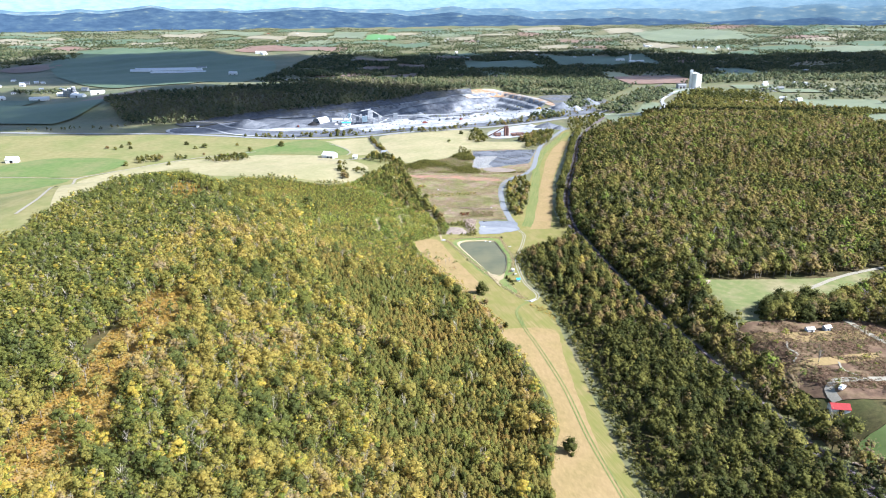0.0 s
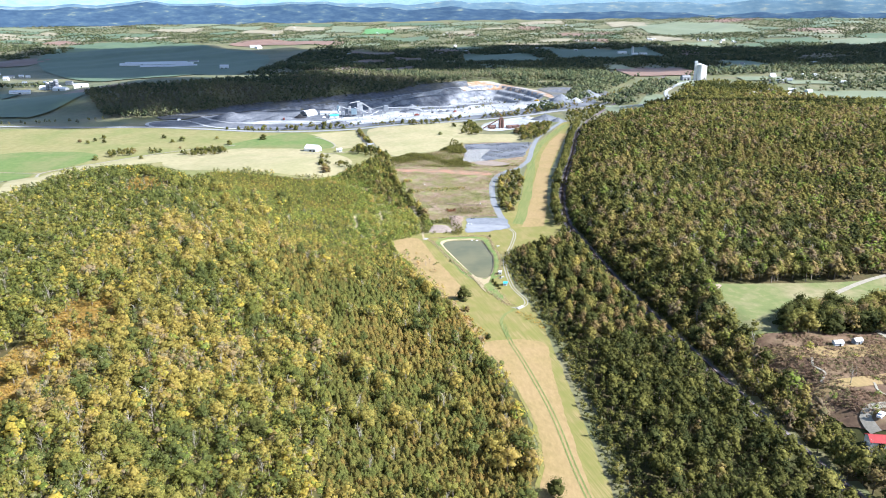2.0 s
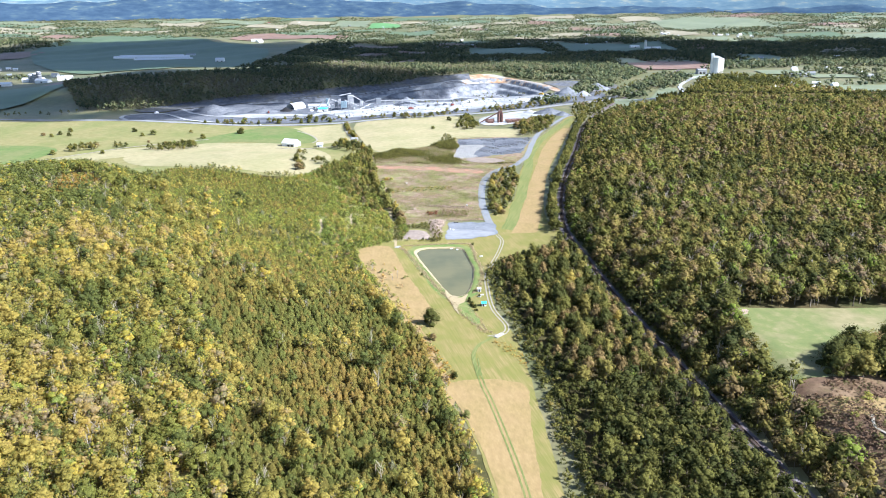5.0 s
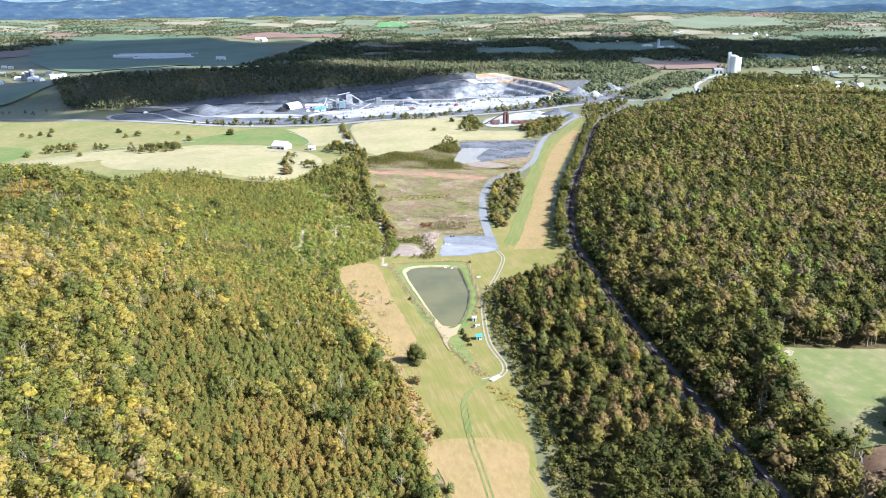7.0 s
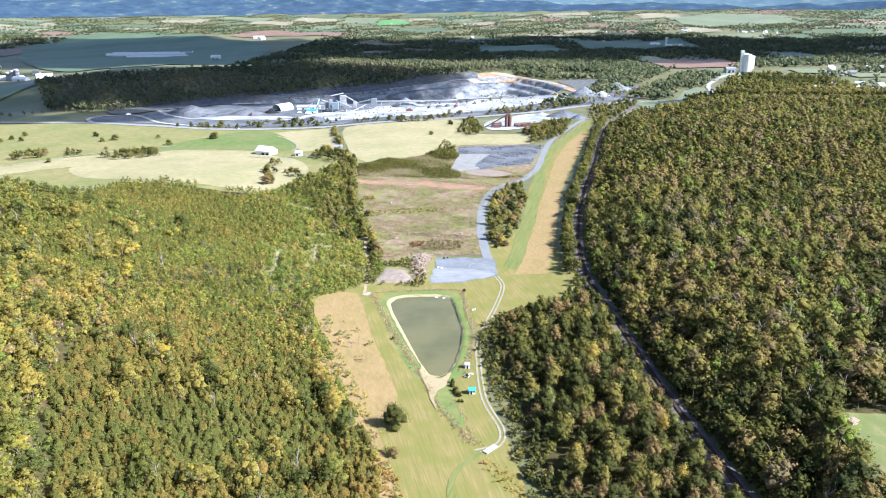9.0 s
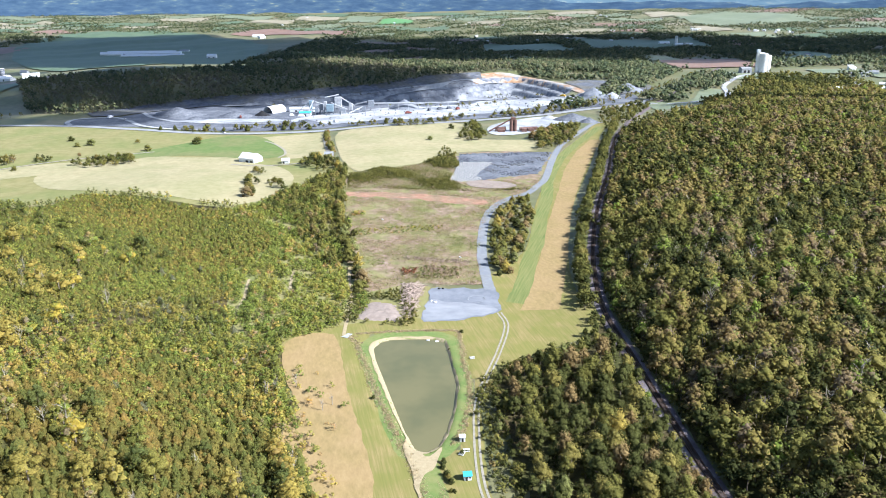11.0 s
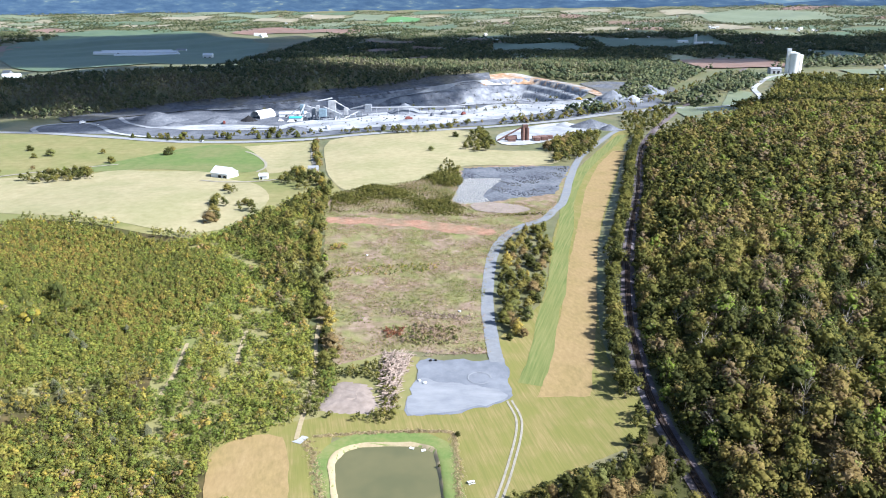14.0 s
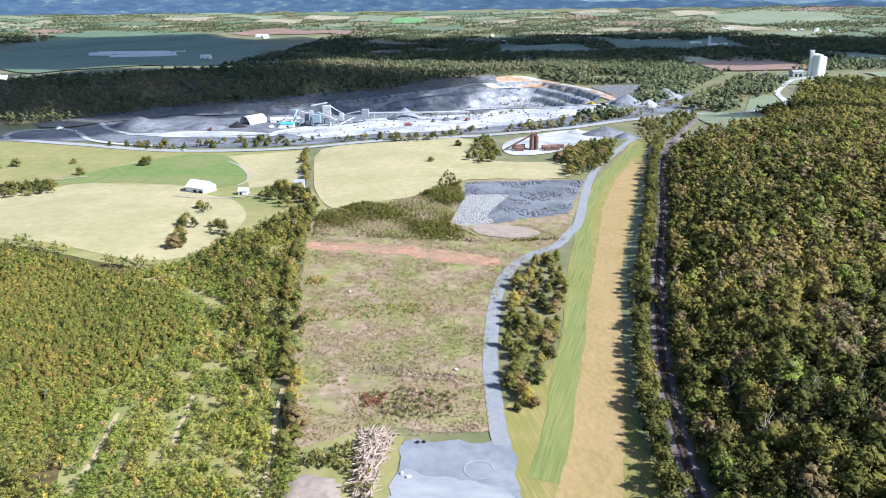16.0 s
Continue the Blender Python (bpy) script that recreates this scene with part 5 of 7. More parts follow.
for a, b, h in ((-21, 556, 8), (-18, 559, 7), (-12, 566, 6), (5, 553, 5), (2, 549, 5), (205, 352, 9)):
    v, f, sl, o = BARES[int(RNG.integers(0, 4))]
    ob = new("dead_tree", mesh_from("dead_tree", v * (h * 1.1, h * 1.1, h), f, [M_BARE]))
    ob.matrix_world = pose(a, b, hz(a, b), 0, 0, RNG.uniform(0, 360))
    tagged(ob, "bleached leafless tree at the field edge", "tree", "dead trees")

for kind, count in zip(KINDS, PLANTED):
    if not count:
        for ob in [*kind.children, kind]:
            bpy.data.objects.remove(ob)

# brush in the scrubland
x, y = scatter([(-50, 925), (8, 965), (38, 1010), (44, 960), (36, 897), (60, 870), (106, 872), (66, 862), (-44, 872)], 2.1)
grow("brush", SHRUBS, x, y, 0.6 + 3.2 * patches(x, y, 13, 4.4) ** 1.5 * RNG.uniform(0.5, 1.2, len(x)), np.clip(RNG.normal(0.34, 0.16, len(x)), 0, 1), [M_OAK, M_BARK], "low green brush on the scrubland", "brush", 1.3)
x, y = scatter([(4, 626), (28, 622), (32, 628), (28, 650), (26, 668), (-4, 660), (-6, 626)], 2.7)
keep = outside(x, y, [[(2, 629), (6, 653), (16, 654), (24, 646), (25, 630), (14, 625)]])
grow("brush", SHRUBS, x[keep], y[keep], rnd(keep.sum(), 1.5, 3.6), np.clip(RNG.normal(0.3, 0.15, keep.sum()), 0, 1), [M_OAK, M_BARK], "green bushes round the earth patch", "brush")
YARD = [(36, 890), (36, 1015), (140, 1020), (112, 905)]
x, y = scatter(SCRUB, 1.35, 0.5)
keep = (patches(x, y, 9, 5.0) + RNG.normal(0, 0.14, len(x)) > 0.3) & outside(x, y, [YARD, [(-42, 860), (2, 860), (40, 850), (68, 838), (58, 824), (8, 840), (-40, 845)]])
x, y = x[keep], y[keep]
grow("weeds", REEDS, x, y, rnd(len(x), 0.3, 0.9), np.clip(0.15 + 0.6 * patches(x, y, 13, 9.0) + RNG.normal(0, 0.18, len(x)), 0, 1), [M_WEED], "low mottled weeds and brambles", "weeds", 1.7)
for poly, gap, lo, hi, m, lb in (([(18, 719), (33, 715), (56, 712), (56, 707), (34, 709), (18, 713)], 1.5, 0.8, 1.6, M_STEMS, "row of dry pinkish cut stems"), ([(17, 697), (29, 702), (53, 697), (50, 683), (29, 682)], 2.2, 0.9, 2.2, M_WEED, "tangled brown and green thicket"), ([(18, 696), (26, 697), (26, 690), (18, 689)], 1.8, 1.2, 2.4, M_CRIMSON, "crimson autumn bush"), ([(36, 676), (60, 681), (60, 676), (36, 672)], 1.8, 0.5, 1.2, M_STEMS, "dry stems along the yard edge"), ([(-22, 768), (8, 774), (37, 778), (36, 768), (8, 760), (-18, 756)], 2.3, 0.8, 1.8, M_SHRUB, "band of green brush across the scrubland"), ([(-28, 805), (-19, 806), (-18, 798), (-27, 797)], 2.0, 1.8, 3.2, M_SHRUB, "dark clump of bushes"), ([(-36, 862), (60, 852), (60, 846), (-36, 856)], 2.6, 0.5, 1.2, M_STEMS, "dry stems on the red soil bank"), ([(12, 452), (16, 468), (24, 466), (34, 452), (42, 428), (38, 420), (26, 440)], 2.2, 0.7, 2.0, M_RUSTLEAF, "rusty bracken at the wood edge"), ([(59, 466), (64, 466), (74, 452), (76, 436), (70, 446)], 2.2, 0.6, 1.4, M_RUSTLEAF, "rusty bracken beside the hay field")):
    x, y = scatter(poly, gap, 0.5)
    grow("brush", SHRUBS if hi > 1.7 else REEDS, x, y, rnd(len(x), lo, hi), rnd(len(x), 0, 1), [m, M_BARK], lb, "brush", 1.2)
for line, gap, sd in (([(1, 612), (5, 606), (12, 588), (18, 570), (25, 551), (33, 530), (38, 518), (44, 502), (50, 489), (57, 474)], 0.09, 1.0), ([(48, 507), (52, 497), (55, 488), (57, 480), (61, 473)], 0.25, 0.7), ([(5, 614), (13, 615.5), (30, 618), (49, 619), (51.5, 616)], 0.09, 0.55), ([(51.5, 616), (53.5, 600), (54.5, 588), (57, 572), (57, 553), (55.5, 540), (52, 528)], 0.1, 0.7)):
    x, y, a, q = along(line, gap)
    x, y = x + RNG.normal(0, sd, len(x)), y + RNG.normal(0, sd * 0.8, len(x))
    tall = RNG.uniform(0, 1, len(x)) < 0.3
    grow("reeds", REEDS, x[~tall], y[~tall], rnd((~tall).sum(), 0.4, 0.8), rnd((~tall).sum(), 0, 1), [M_REED], "strip of dry straw-coloured reeds", "reeds", 1.0)
    grow("reeds", BLADES, x[tall], y[tall], rnd(tall.sum(), 0.6, 1.1), rnd(tall.sum(), 0, 1), [M_REED], "upright dry reed stems", "reeds", 0.9)
for a, b, h in ((53, 617, 1.8), (20, 558, 1.6), (47.8, 600, 0.9), (50.6, 560, 1.1)):
    plant(a, b, h, 7, "bushes on the pond bank", 1.5)
x, y = scatter([(-45, 560), (-12, 562), (2, 520), (18, 470), (30, 440), (44, 395), (40, 395), (20, 440), (0, 500), (-20, 545)], 3.0)
grow("brush", SHRUBS, x, y, rnd(len(x), 0.9, 2.8), np.clip(RNG.normal(0.5, 0.3, len(x)), 0, 1), [M_SHRUB, M_BARK], "rusty and green undergrowth along the wood edge", "brush", 1.3)

# rafts on the pond
for a, b, turn in ((42, 609, 15), (38, 610, -20)):
    ob = thing("raft", a, b, turn, 0.22, "small white raft floating on the pond", "raft", "pond rafts")
    part("deck", box(bmesh.new(), -0.75, 0.75, -0.5, 0.5, 0.12, 0.26, 0.03), M_WHITE, ob)
    for s in (-0.35, 0.35):
        part("float", tube(bmesh.new(), (-0.7, s, 0.06), (0.7, s, 0.06), 0.14, 0.14, 8), M_WHITE, ob)


# ---------------------------------------------------------------- buildings
def gable(name, x, y, turn, w, d, h, rise, wall, roof, label, category, doors=(), group="", over=0.4, lean=0.0):
    """A house or barn with thick walls, a pitched roof along its width and openings in the front (-y) side.
    doors: (centre x, width, height, sill)."""
    ob = thing(name, x, y, turn, label=label, category=category, group=group)
    bm = bmesh.new()
    sec = [(-d / 2, -1.0), (d / 2, -1.0), (d / 2, h), (0, h + rise), (-d / 2, h)]
    a = [bm.verts.new((-w / 2, p, q)) for p, q in sec]
    b = [bm.verts.new((w / 2, p, q)) for p, q in sec]
    bm.faces.new(a), bm.faces.new(b[::-1])
    for k in range(5):
        bm.faces.new((a[k], b[k], b[(k + 1) % 5], a[(k + 1) % 5]))
    bmesh.ops.recalc_face_normals(bm, faces=bm.faces[:])
    part("wall", bm, wall, ob)
    for sgn in (-1, 1):
        bm = bmesh.new()
        e = over / (d / 2)
        lo = (sgn * (d / 2 + over), h - rise * e)
        top = [(lo[0], lo[1] + 0.06), (0, h + rise + 0.06), (0, h + rise + 0.22), (lo[0], lo[1] + 0.22)]
        a = [bm.verts.new((-w / 2 - over, p, q)) for p, q in top]
        b = [bm.verts.new((w / 2 + over, p, q)) for p, q in top]
        bm.faces.new(a), bm.faces.new(b[::-1])
        for k in range(4):
            bm.faces.new((a[k], b[k], b[(k + 1) % 4], a[(k + 1) % 4]))
        bmesh.ops.recalc_face_normals(bm, faces=bm.faces[:])
        part("roof", bm, roof, ob)
    for c, dw, dh, sill in doors:
        hole = part("door" if sill == 0 else "window", box(bmesh.new(), c - dw / 2, c + dw / 2, -d / 2 - 0.06, -d / 2 + 0.1, sill, sill + dh), M_DARK, ob)
        bm = bmesh.new()
        for u0, u1, v0, v1 in ((-dw / 2 - 0.14, -dw / 2, sill, sill + dh), (dw / 2, dw / 2 + 0.14, sill, sill + dh), (-dw / 2 - 0.14, dw / 2 + 0.14, sill + dh, sill + dh + 0.14)):
            box(bm, c + u0, c + u1, -d / 2 - 0.1, -d / 2 + 0.05, v0, v1)
        part("frame", bm, M_WHITE, hole)
    if lean:
        bm = bmesh.new()
        z0, z1 = h * 0.98, h * 0.62
        pts = [(d / 2, z0), (d / 2 + lean, z1), (d / 2 + lean, -1), (d / 2, -1)]
        a = [bm.verts.new((-w / 2, p, q)) for p, q in pts]
        b = [bm.verts.new((w / 2, p, q)) for p, q in pts]
        bm.faces.new(a), bm.faces.new(b[::-1])
        for k in range(4):
            bm.faces.new((a[k], b[k], b[(k + 1) % 4], a[(k + 1) % 4]))
        bmesh.ops.recalc_face_normals(bm, faces=bm.faces[:])
        part("lean_to", bm, roof, ob)
    return ob


gable("barn", -156, 985, -24, 18, 13, 4.2, 4.2, M_WHITE, M_WHITEROOF, "large white barn with a pale metal roof", "barn", [(0.5, 3.2, 2.6, 0), (6.0, 3.2, 2.6, 0)])
gable("shed", -120, 976, 4, 6.5, 6, 3, 1.8, M_WHITE, M_WHITEROOF, "small white shed beside the barn track", "shed", [(-1.5, 1.6, 2.1, 0)])
gable("farmhouse", -80, 983, 10, 8, 8, 5, 3, M_WHITE, M_GREYROOF, "white farmhouse half hidden by trees", "house", [(-2, 1, 1.4, 1), (2, 1, 1.4, 1)])

# picnic shelter by the pond
gable("kiosk", 57, 510, 8, 2.5, 2.3, 1.9, 0.75, M_WHITE, M_BLUEROOF, "little white kiosk with a turquoise roof", "kiosk", [(-0.4, 0.8, 1.6, 0), (0.7, 0.6, 0.5, 1.0)], over=0.25)
gable("hut", 55, 531, 5, 1.9, 1.6, 2.0, 0.6, M_WHITE, M_WHITEROOF, "little white hut beside the pond", "hut", [(0, 0.7, 1.6, 0)], over=0.2)


def picnic_table(x, y, turn):
    ob = thing("picnic_table", x, y, turn, label="pale picnic table on the grass", category="table")
    part("tabletop", box(bmesh.new(), -1.1, 1.1, -0.4, 0.4, 0.72, 0.78), M_CONCRETE, ob)
    for s in (-1, 1):
        part("bench", box(bmesh.new(), -1.1, 1.1, s * 0.75 - 0.14, s * 0.75 + 0.14, 0.42, 0.47), M_CONCRETE, ob)
        part("leg", box(bmesh.new(), s * 0.75 - 0.05, s * 0.75 + 0.05, -0.8, 0.8, 0.0, 0.4), M_CONCRETE, ob)
        part("leg", box(bmesh.new(), s * 0.75 - 0.05, s * 0.75 + 0.05, -0.3, 0.3, 0.35, 0.73), M_CONCRETE, ob)


picnic_table(58, 592, 20)
picnic_table(55, 523, 70)
picnic_table(56.5, 525, 10)

# log pile
log_bm = bmesh.new()
tube(log_bm, (-0.5, 0, 0), (0.5, 0, 0), 0.5, 0.36, 7)
log_me = bpy.data.meshes.new("log")
log_bm.to_mesh(log_me)
log_me.materials.append(M_LOG)
pile = thing("log_pile", 27, 659, label="tangled heap of pale weathered logs", category="log pile")
PILE = [(20, 675), (31, 675), (32.5, 668), (30, 656), (30, 642), (29, 632), (25, 632), (24, 646), (21.5, 660)]
x, y = scatter(PILE, 1.15)
for a, b in zip(x, y):
    core = max(0.0, 1 - math.hypot((a - 26) / 8, (b - 658) / 24))
    for k in range(1 + (core > 0.4)):
        ob = new("log", log_me)
        ob.parent = pile
        ob.matrix_parent_inverse = pile.matrix_world.inverted()
        ob.matrix_basis = Matrix.LocRotScale((a, b, hz(a, b) + 0.5 + core * RNG.uniform(0.2, 2.6)), Euler((0, RNG.normal(0, 0.28), RNG.normal(1.2, 0.7))), (RNG.uniform(3.0, 7.5), *[RNG.uniform(0.18, 0.46)] * 2))

# earth mound
mound = bmesh.new()
MOUND = [(1, 629), (7, 627.5), (15, 627.5), (23, 628.5), (24, 634), (21, 642), (19, 649), (12, 651.5), (3, 651), (2, 643), (0, 635)]
rings, ring = [], smooth(MOUND, 4, True)
for k in range(6):
    t = k / 7
    rings.append([mound.verts.new((12 + (a - 12) * (1 - t) + RNG.normal(0, 0.15), 639.5 + (b - 639.5) * (1 - t) + RNG.normal(0, 0.15), hz(12, 640) - 0.15 + 1.5 * ss(0, 0.5, t) + RNG.normal(0, 0.14))) for a, b in ring])
for p, q in zip(rings, rings[1:]):
    for k in range(len(ring)):
        mound.faces.new((p[k], p[(k + 1) % len(ring)], q[(k + 1) % len(ring)], q[k])).smooth = True
mound.faces.new(rings[-1])
bmesh.ops.recalc_face_normals(mound, faces=mound.faces[:])
tagged(part("earth_mound", mound, M_MOUND), "low flat-topped heap of bare grey-brown earth", "mound")

# riprap
stone_v = ICO_V * np.random.default_rng(3).uniform(0.75, 1.2, (12, 1))
x, y = scatter(smooth([(43, 966), (58, 969), (74, 968), (66, 940), (60, 916), (64, 903), (52, 895), (39, 899), (41, 935)], 3, True), 1.35)
V = np.concatenate([stone_v * s * (1, 1, 0.6) * (1, 1, 0.75) + (a, b, hz(a, b) + 0.3) for a, b, s in zip(x, y, RNG.uniform(0.3, 0.8, len(x)))])
F = np.concatenate([ICO_F + 12 * k for k in range(len(x))])
tagged(new("rubble", mesh_from("rubble", V, F, [M_STONE])), "field of broken pale limestone rubble", "rubble", kind="stuff")


x, y = scatter([(44, 1006), (90, 1010), (132, 1014), (112, 926), (68, 904), (66, 940), (76, 970), (44, 970)], 2.2, 0.5)
keep = patches(x, y, 7, 1.4) > 0.52
V = np.concatenate([stone_v * s * (1, 1, 0.8) + (a, b, hz(a, b) + 0.3) for a, b, s in zip(x[keep], y[keep], RNG.uniform(0.3, 1.2, keep.sum()))])
F = np.concatenate([ICO_F + 12 * k for k in range(keep.sum())])
tagged(new("stone_windrows", mesh_from("stone_windrows", V, F, [M_SLOPE])), "low windrows of dark broken stone in the yard", "rubble", kind="stuff")


# ---------------------------------------------------------------- quarry and works
def heap(name, x, y, r, h, material, label, seed=0, squash=1.0):
    rng = np.random.default_rng(seed)
    bm = bmesh.new()
    rings = []
    for k in range(7):
        t = k / 6
        rings.append([bm.verts.new(((1 - t) * r * math.cos(a) * rng.uniform(0.9, 1.1), (1 - t) * r * squash * math.sin(a) * rng.uniform(0.9, 1.1), -1.5 + (h + 1.5) * t ** 0.92)) for a in np.arange(18) * math.pi / 9])
    for p, q in zip(rings, rings[1:]):
        for k in range(18):
            bm.faces.new((p[k], p[(k + 1) % 18], q[(k + 1) % 18], q[k]))
    bmesh.ops.remove_doubles(bm, verts=bm.verts[:], dist=0.02)
    ob = part(name, bm, material)
    ob.location = (x, y, hz(x, y))
    return tagged(ob, label, "stockpile")


def silo(name, x, y, r, h, material, label, group=""):
    ob = thing(name, x, y, label=label, category="silo", group=group)
    part("shell", tube(bmesh.new(), (0, 0, -2), (0, 0, h), r, r, 28), material, ob)
    part("roof", tube(bmesh.new(), (0, 0, h), (0, 0, h + r * 0.22), r * 1.03, r * 0.2, 28), M_WHITEROOF, ob)
    for z in np.linspace(h * 0.2, h * 0.9, 4):
        part("band", tube(bmesh.new(), (0, 0, z), (0, 0, z + 0.35), r * 1.012, r * 1.012, 28), M_CONCRETE, ob)
    return ob


silo("silo", 601, 1742, 7.8, 35, M_CONCRETE, "tall white concrete cement silo", "cement silos")
silo("silo", 613, 1753, 6.6, 31, M_CONCRETE, "white concrete cement silo behind a taller one", "cement silos")
ob = thing("head_house", 590.5, 1743, label="slim white lift tower beside the silos", category="tower")
part("shaft", box(bmesh.new(), -2.4, 2.4, -2.4, 2.4, -1, 38), M_CONCRETE, ob)
part("cabin", box(bmesh.new(), -3, 3, -3, 3, 38, 43), M_WHITEROOF, ob)
part("bridge", box(bmesh.new(), 2.4, 11, -1.2, 1.2, 35.6, 38), M_WHITEROOF, ob)
gable("loading_shed", 568, 1738, 10, 20, 12, 9, 2.5, M_GREYROOF, M_GREYROOF, "grey loading shed with dark bays below the silos", "shed", [(-4, 5, 6, 0), (4, 5, 6, 0)])


# odds and ends on the gravel yard and in the scrub
def bag(x, y, turn, long, material, label):
    """A slumped bulk bag: body and two lifting loops."""
    ob = thing("bulk_bag", x, y, turn, hz(x, y) + 0.2, label, "bag", "bags on the yard")
    bm = bmesh.new()
    bmesh.ops.create_icosphere(bm, subdivisions=2, radius=1)
    for v in bm.verts:
        v.co = Vector((v.co.x * long / 2 * (1 + 0.12 * math.sin(5 * v.co.y)), v.co.y * 0.55, max(v.co.z, -0.55) * 0.5 + 0.28))
    part("body", bm, material, ob)
    for s in (-0.3, 0.3):
        part("loop", tube(bmesh.new(), (s * long, -0.2, 0.62), (s * long, 0.2, 0.72), 0.05, 0.05, 6), material, ob)


bag(39, 651, 20, 1.8, M_WHITE, "white bulk bag lying on the gravel yard")
bag(36.8, 652.5, 70, 1.1, M_WHITE, "white bulk bag lying on the gravel yard")
bag(40, 668.6, 10, 1.4, M_DARK, "black bag at the edge of the gravel yard")
bag(42, 668.9, -20, 1.2, M_DARK, "black bag at the edge of the gravel yard")
bag(-5, 789, 30, 1.5, M_CONCRETE, "pale bag dumped in the scrubland")
bag(50, 716, -10, 1.6, M_CONCRETE, "pale bag dumped in the scrubland")
drape("quarry_floor", smooth([(-460, 1200), (-462, 1240), (-420, 1262), (-400, 1300), (-330, 1368), (-240, 1372), (-120, 1362), (-20, 1375), (60, 1392), (120, 1400), (190, 1440), (300, 1470), (285, 1375), (215, 1318), (150, 1268), (60, 1222), (-33, 1196), (-129, 1168), (-192, 1156), (-269, 1158), (-362, 1184)], 2, True), M_DARKPAD, 0.35, 12, label="grey quarry yard of crushed stone", category="yard")
rim = smooth([(a - 4 * (a < -250), b + 9 * (b > 1450)) for a, b in PIT], 3, True)
qx, qy = np.meshgrid(np.arange(-332, 232, 4.0), np.arange(1352, 1716, 4.0))
rough = np.array([noise.fractal(Vector((a / 16, b / 16, 0)), 1.0, 2.1, 5) for a, b in zip(qx.ravel(), qy.ravel())]).reshape(qx.shape)
qz = hgt(qx, qy) + 0.7 + np.where(depth_in(PIT, qx, qy) > 6, 1.1 * rough, 0.6 * np.abs(rough))
i = np.arange(qx.shape[0] - 1)[:, None] * qx.shape[1] + np.arange(qx.shape[1] - 1)
quads = np.stack([i, i + 1, i + 1 + qx.shape[1], i + qx.shape[1]], -1).reshape(-1, 4)
quads = quads[inside(rim, qx[:-1, :-1].ravel() + 2, qy[:-1, :-1].ravel() + 2)]
tagged(new("quarry_face", mesh_from("quarry_face", np.stack([qx + 1.2 * rough, qy, qz], -1).reshape(-1, 3), quads, [M_ROCK])), "blue-grey blasted rock walls of the quarry pit", "rock face", kind="structure")
drape("quarry_slope", [(-400, 1300), (-330, 1362), (-300, 1378), (-250, 1422), (-160, 1476), (-90, 1526), (-20, 1581), (70, 1656), (66, 1700), (-30, 1640), (-105, 1572), (-185, 1522), (-270, 1462), (-355, 1412), (-430, 1355), (-480, 1296), (-455, 1262), (-420, 1268)], M_SLOPE, 1.5, 10, label="grey stony slope stripped above the quarry", category="slope")
drape("stone_yard", smooth([(-180, 1240), (-138, 1292), (-91, 1318), (-38, 1330), (48, 1352), (66, 1386), (120, 1396), (198, 1420), (204, 1390), (150, 1330), (68, 1262), (-4, 1226), (-89, 1206), (-150, 1200)], 3, True), M_DUST, 0.7, 10, label="white limestone dust yard of the works", category="yard")
drape("stone_yard", smooth([(-330, 1228), (-262, 1246), (-190, 1240), (-186, 1226), (-262, 1214), (-322, 1220)], 3, True), M_DUST, 0.7, 10, label="pale dusty haul yard", category="yard")
drape("quarry_bench", smooth([(24, 1652), (60, 1682), (100, 1712), (140, 1712), (180, 1650), (214, 1580), (232, 1500), (222, 1470), (205, 1540), (178, 1606), (138, 1668), (90, 1662), (50, 1640)], 3, True), M_CLAY, 1.1, 9, label="orange and pale overburden on the quarry rim", category="soil")
drape("works_yard", smooth([(72, 1144), (81, 1177), (114, 1217), (150, 1240), (176, 1215), (172, 1180), (150, 1150), (130, 1131), (97, 1108), (77, 1113)], 3, True), M_DUST, 0.6, 9, label="pale gravel yard of the asphalt works", category="yard")
drape("stone_yard", smooth([(215, 1430), (300, 1468), (350, 1540), (332, 1605), (262, 1640), (214, 1612), (232, 1520)], 3, True), M_SLOPE, 1.0, 10, label="dusty stone ground beyond the pit", category="yard")
ribbon("haul_road", [(-106, 1492), (-48, 1551), (0, 1599), (29, 1632), (70, 1652), (110, 1662)], 6, M_DUST, 2.0, label="white haul road climbing the quarry wall", category="road")
ribbon("haul_road", [(-402, 1300), (-380, 1268), (-362, 1250), (-322, 1223), (-264, 1210), (-187, 1212), (-140, 1200)], 6, M_DUST, 0.82, label="pale haul road beside stone heaps", category="road")
ribbon("haul_road", [(-446, 1192), (-464, 1216), (-464, 1242), (-425, 1256), (-390, 1230), (-357, 1192), (-313, 1168), (-260, 1160)], 6, M_DUST, 0.82, label="pale looping entrance road", category="road")
ribbon("haul_road", [(-30, 1352), (60, 1392), (130, 1400), (198, 1425), (260, 1460), (300, 1480)], 6, M_DUST, 1.2, label="white road along the pit rim", category="road")
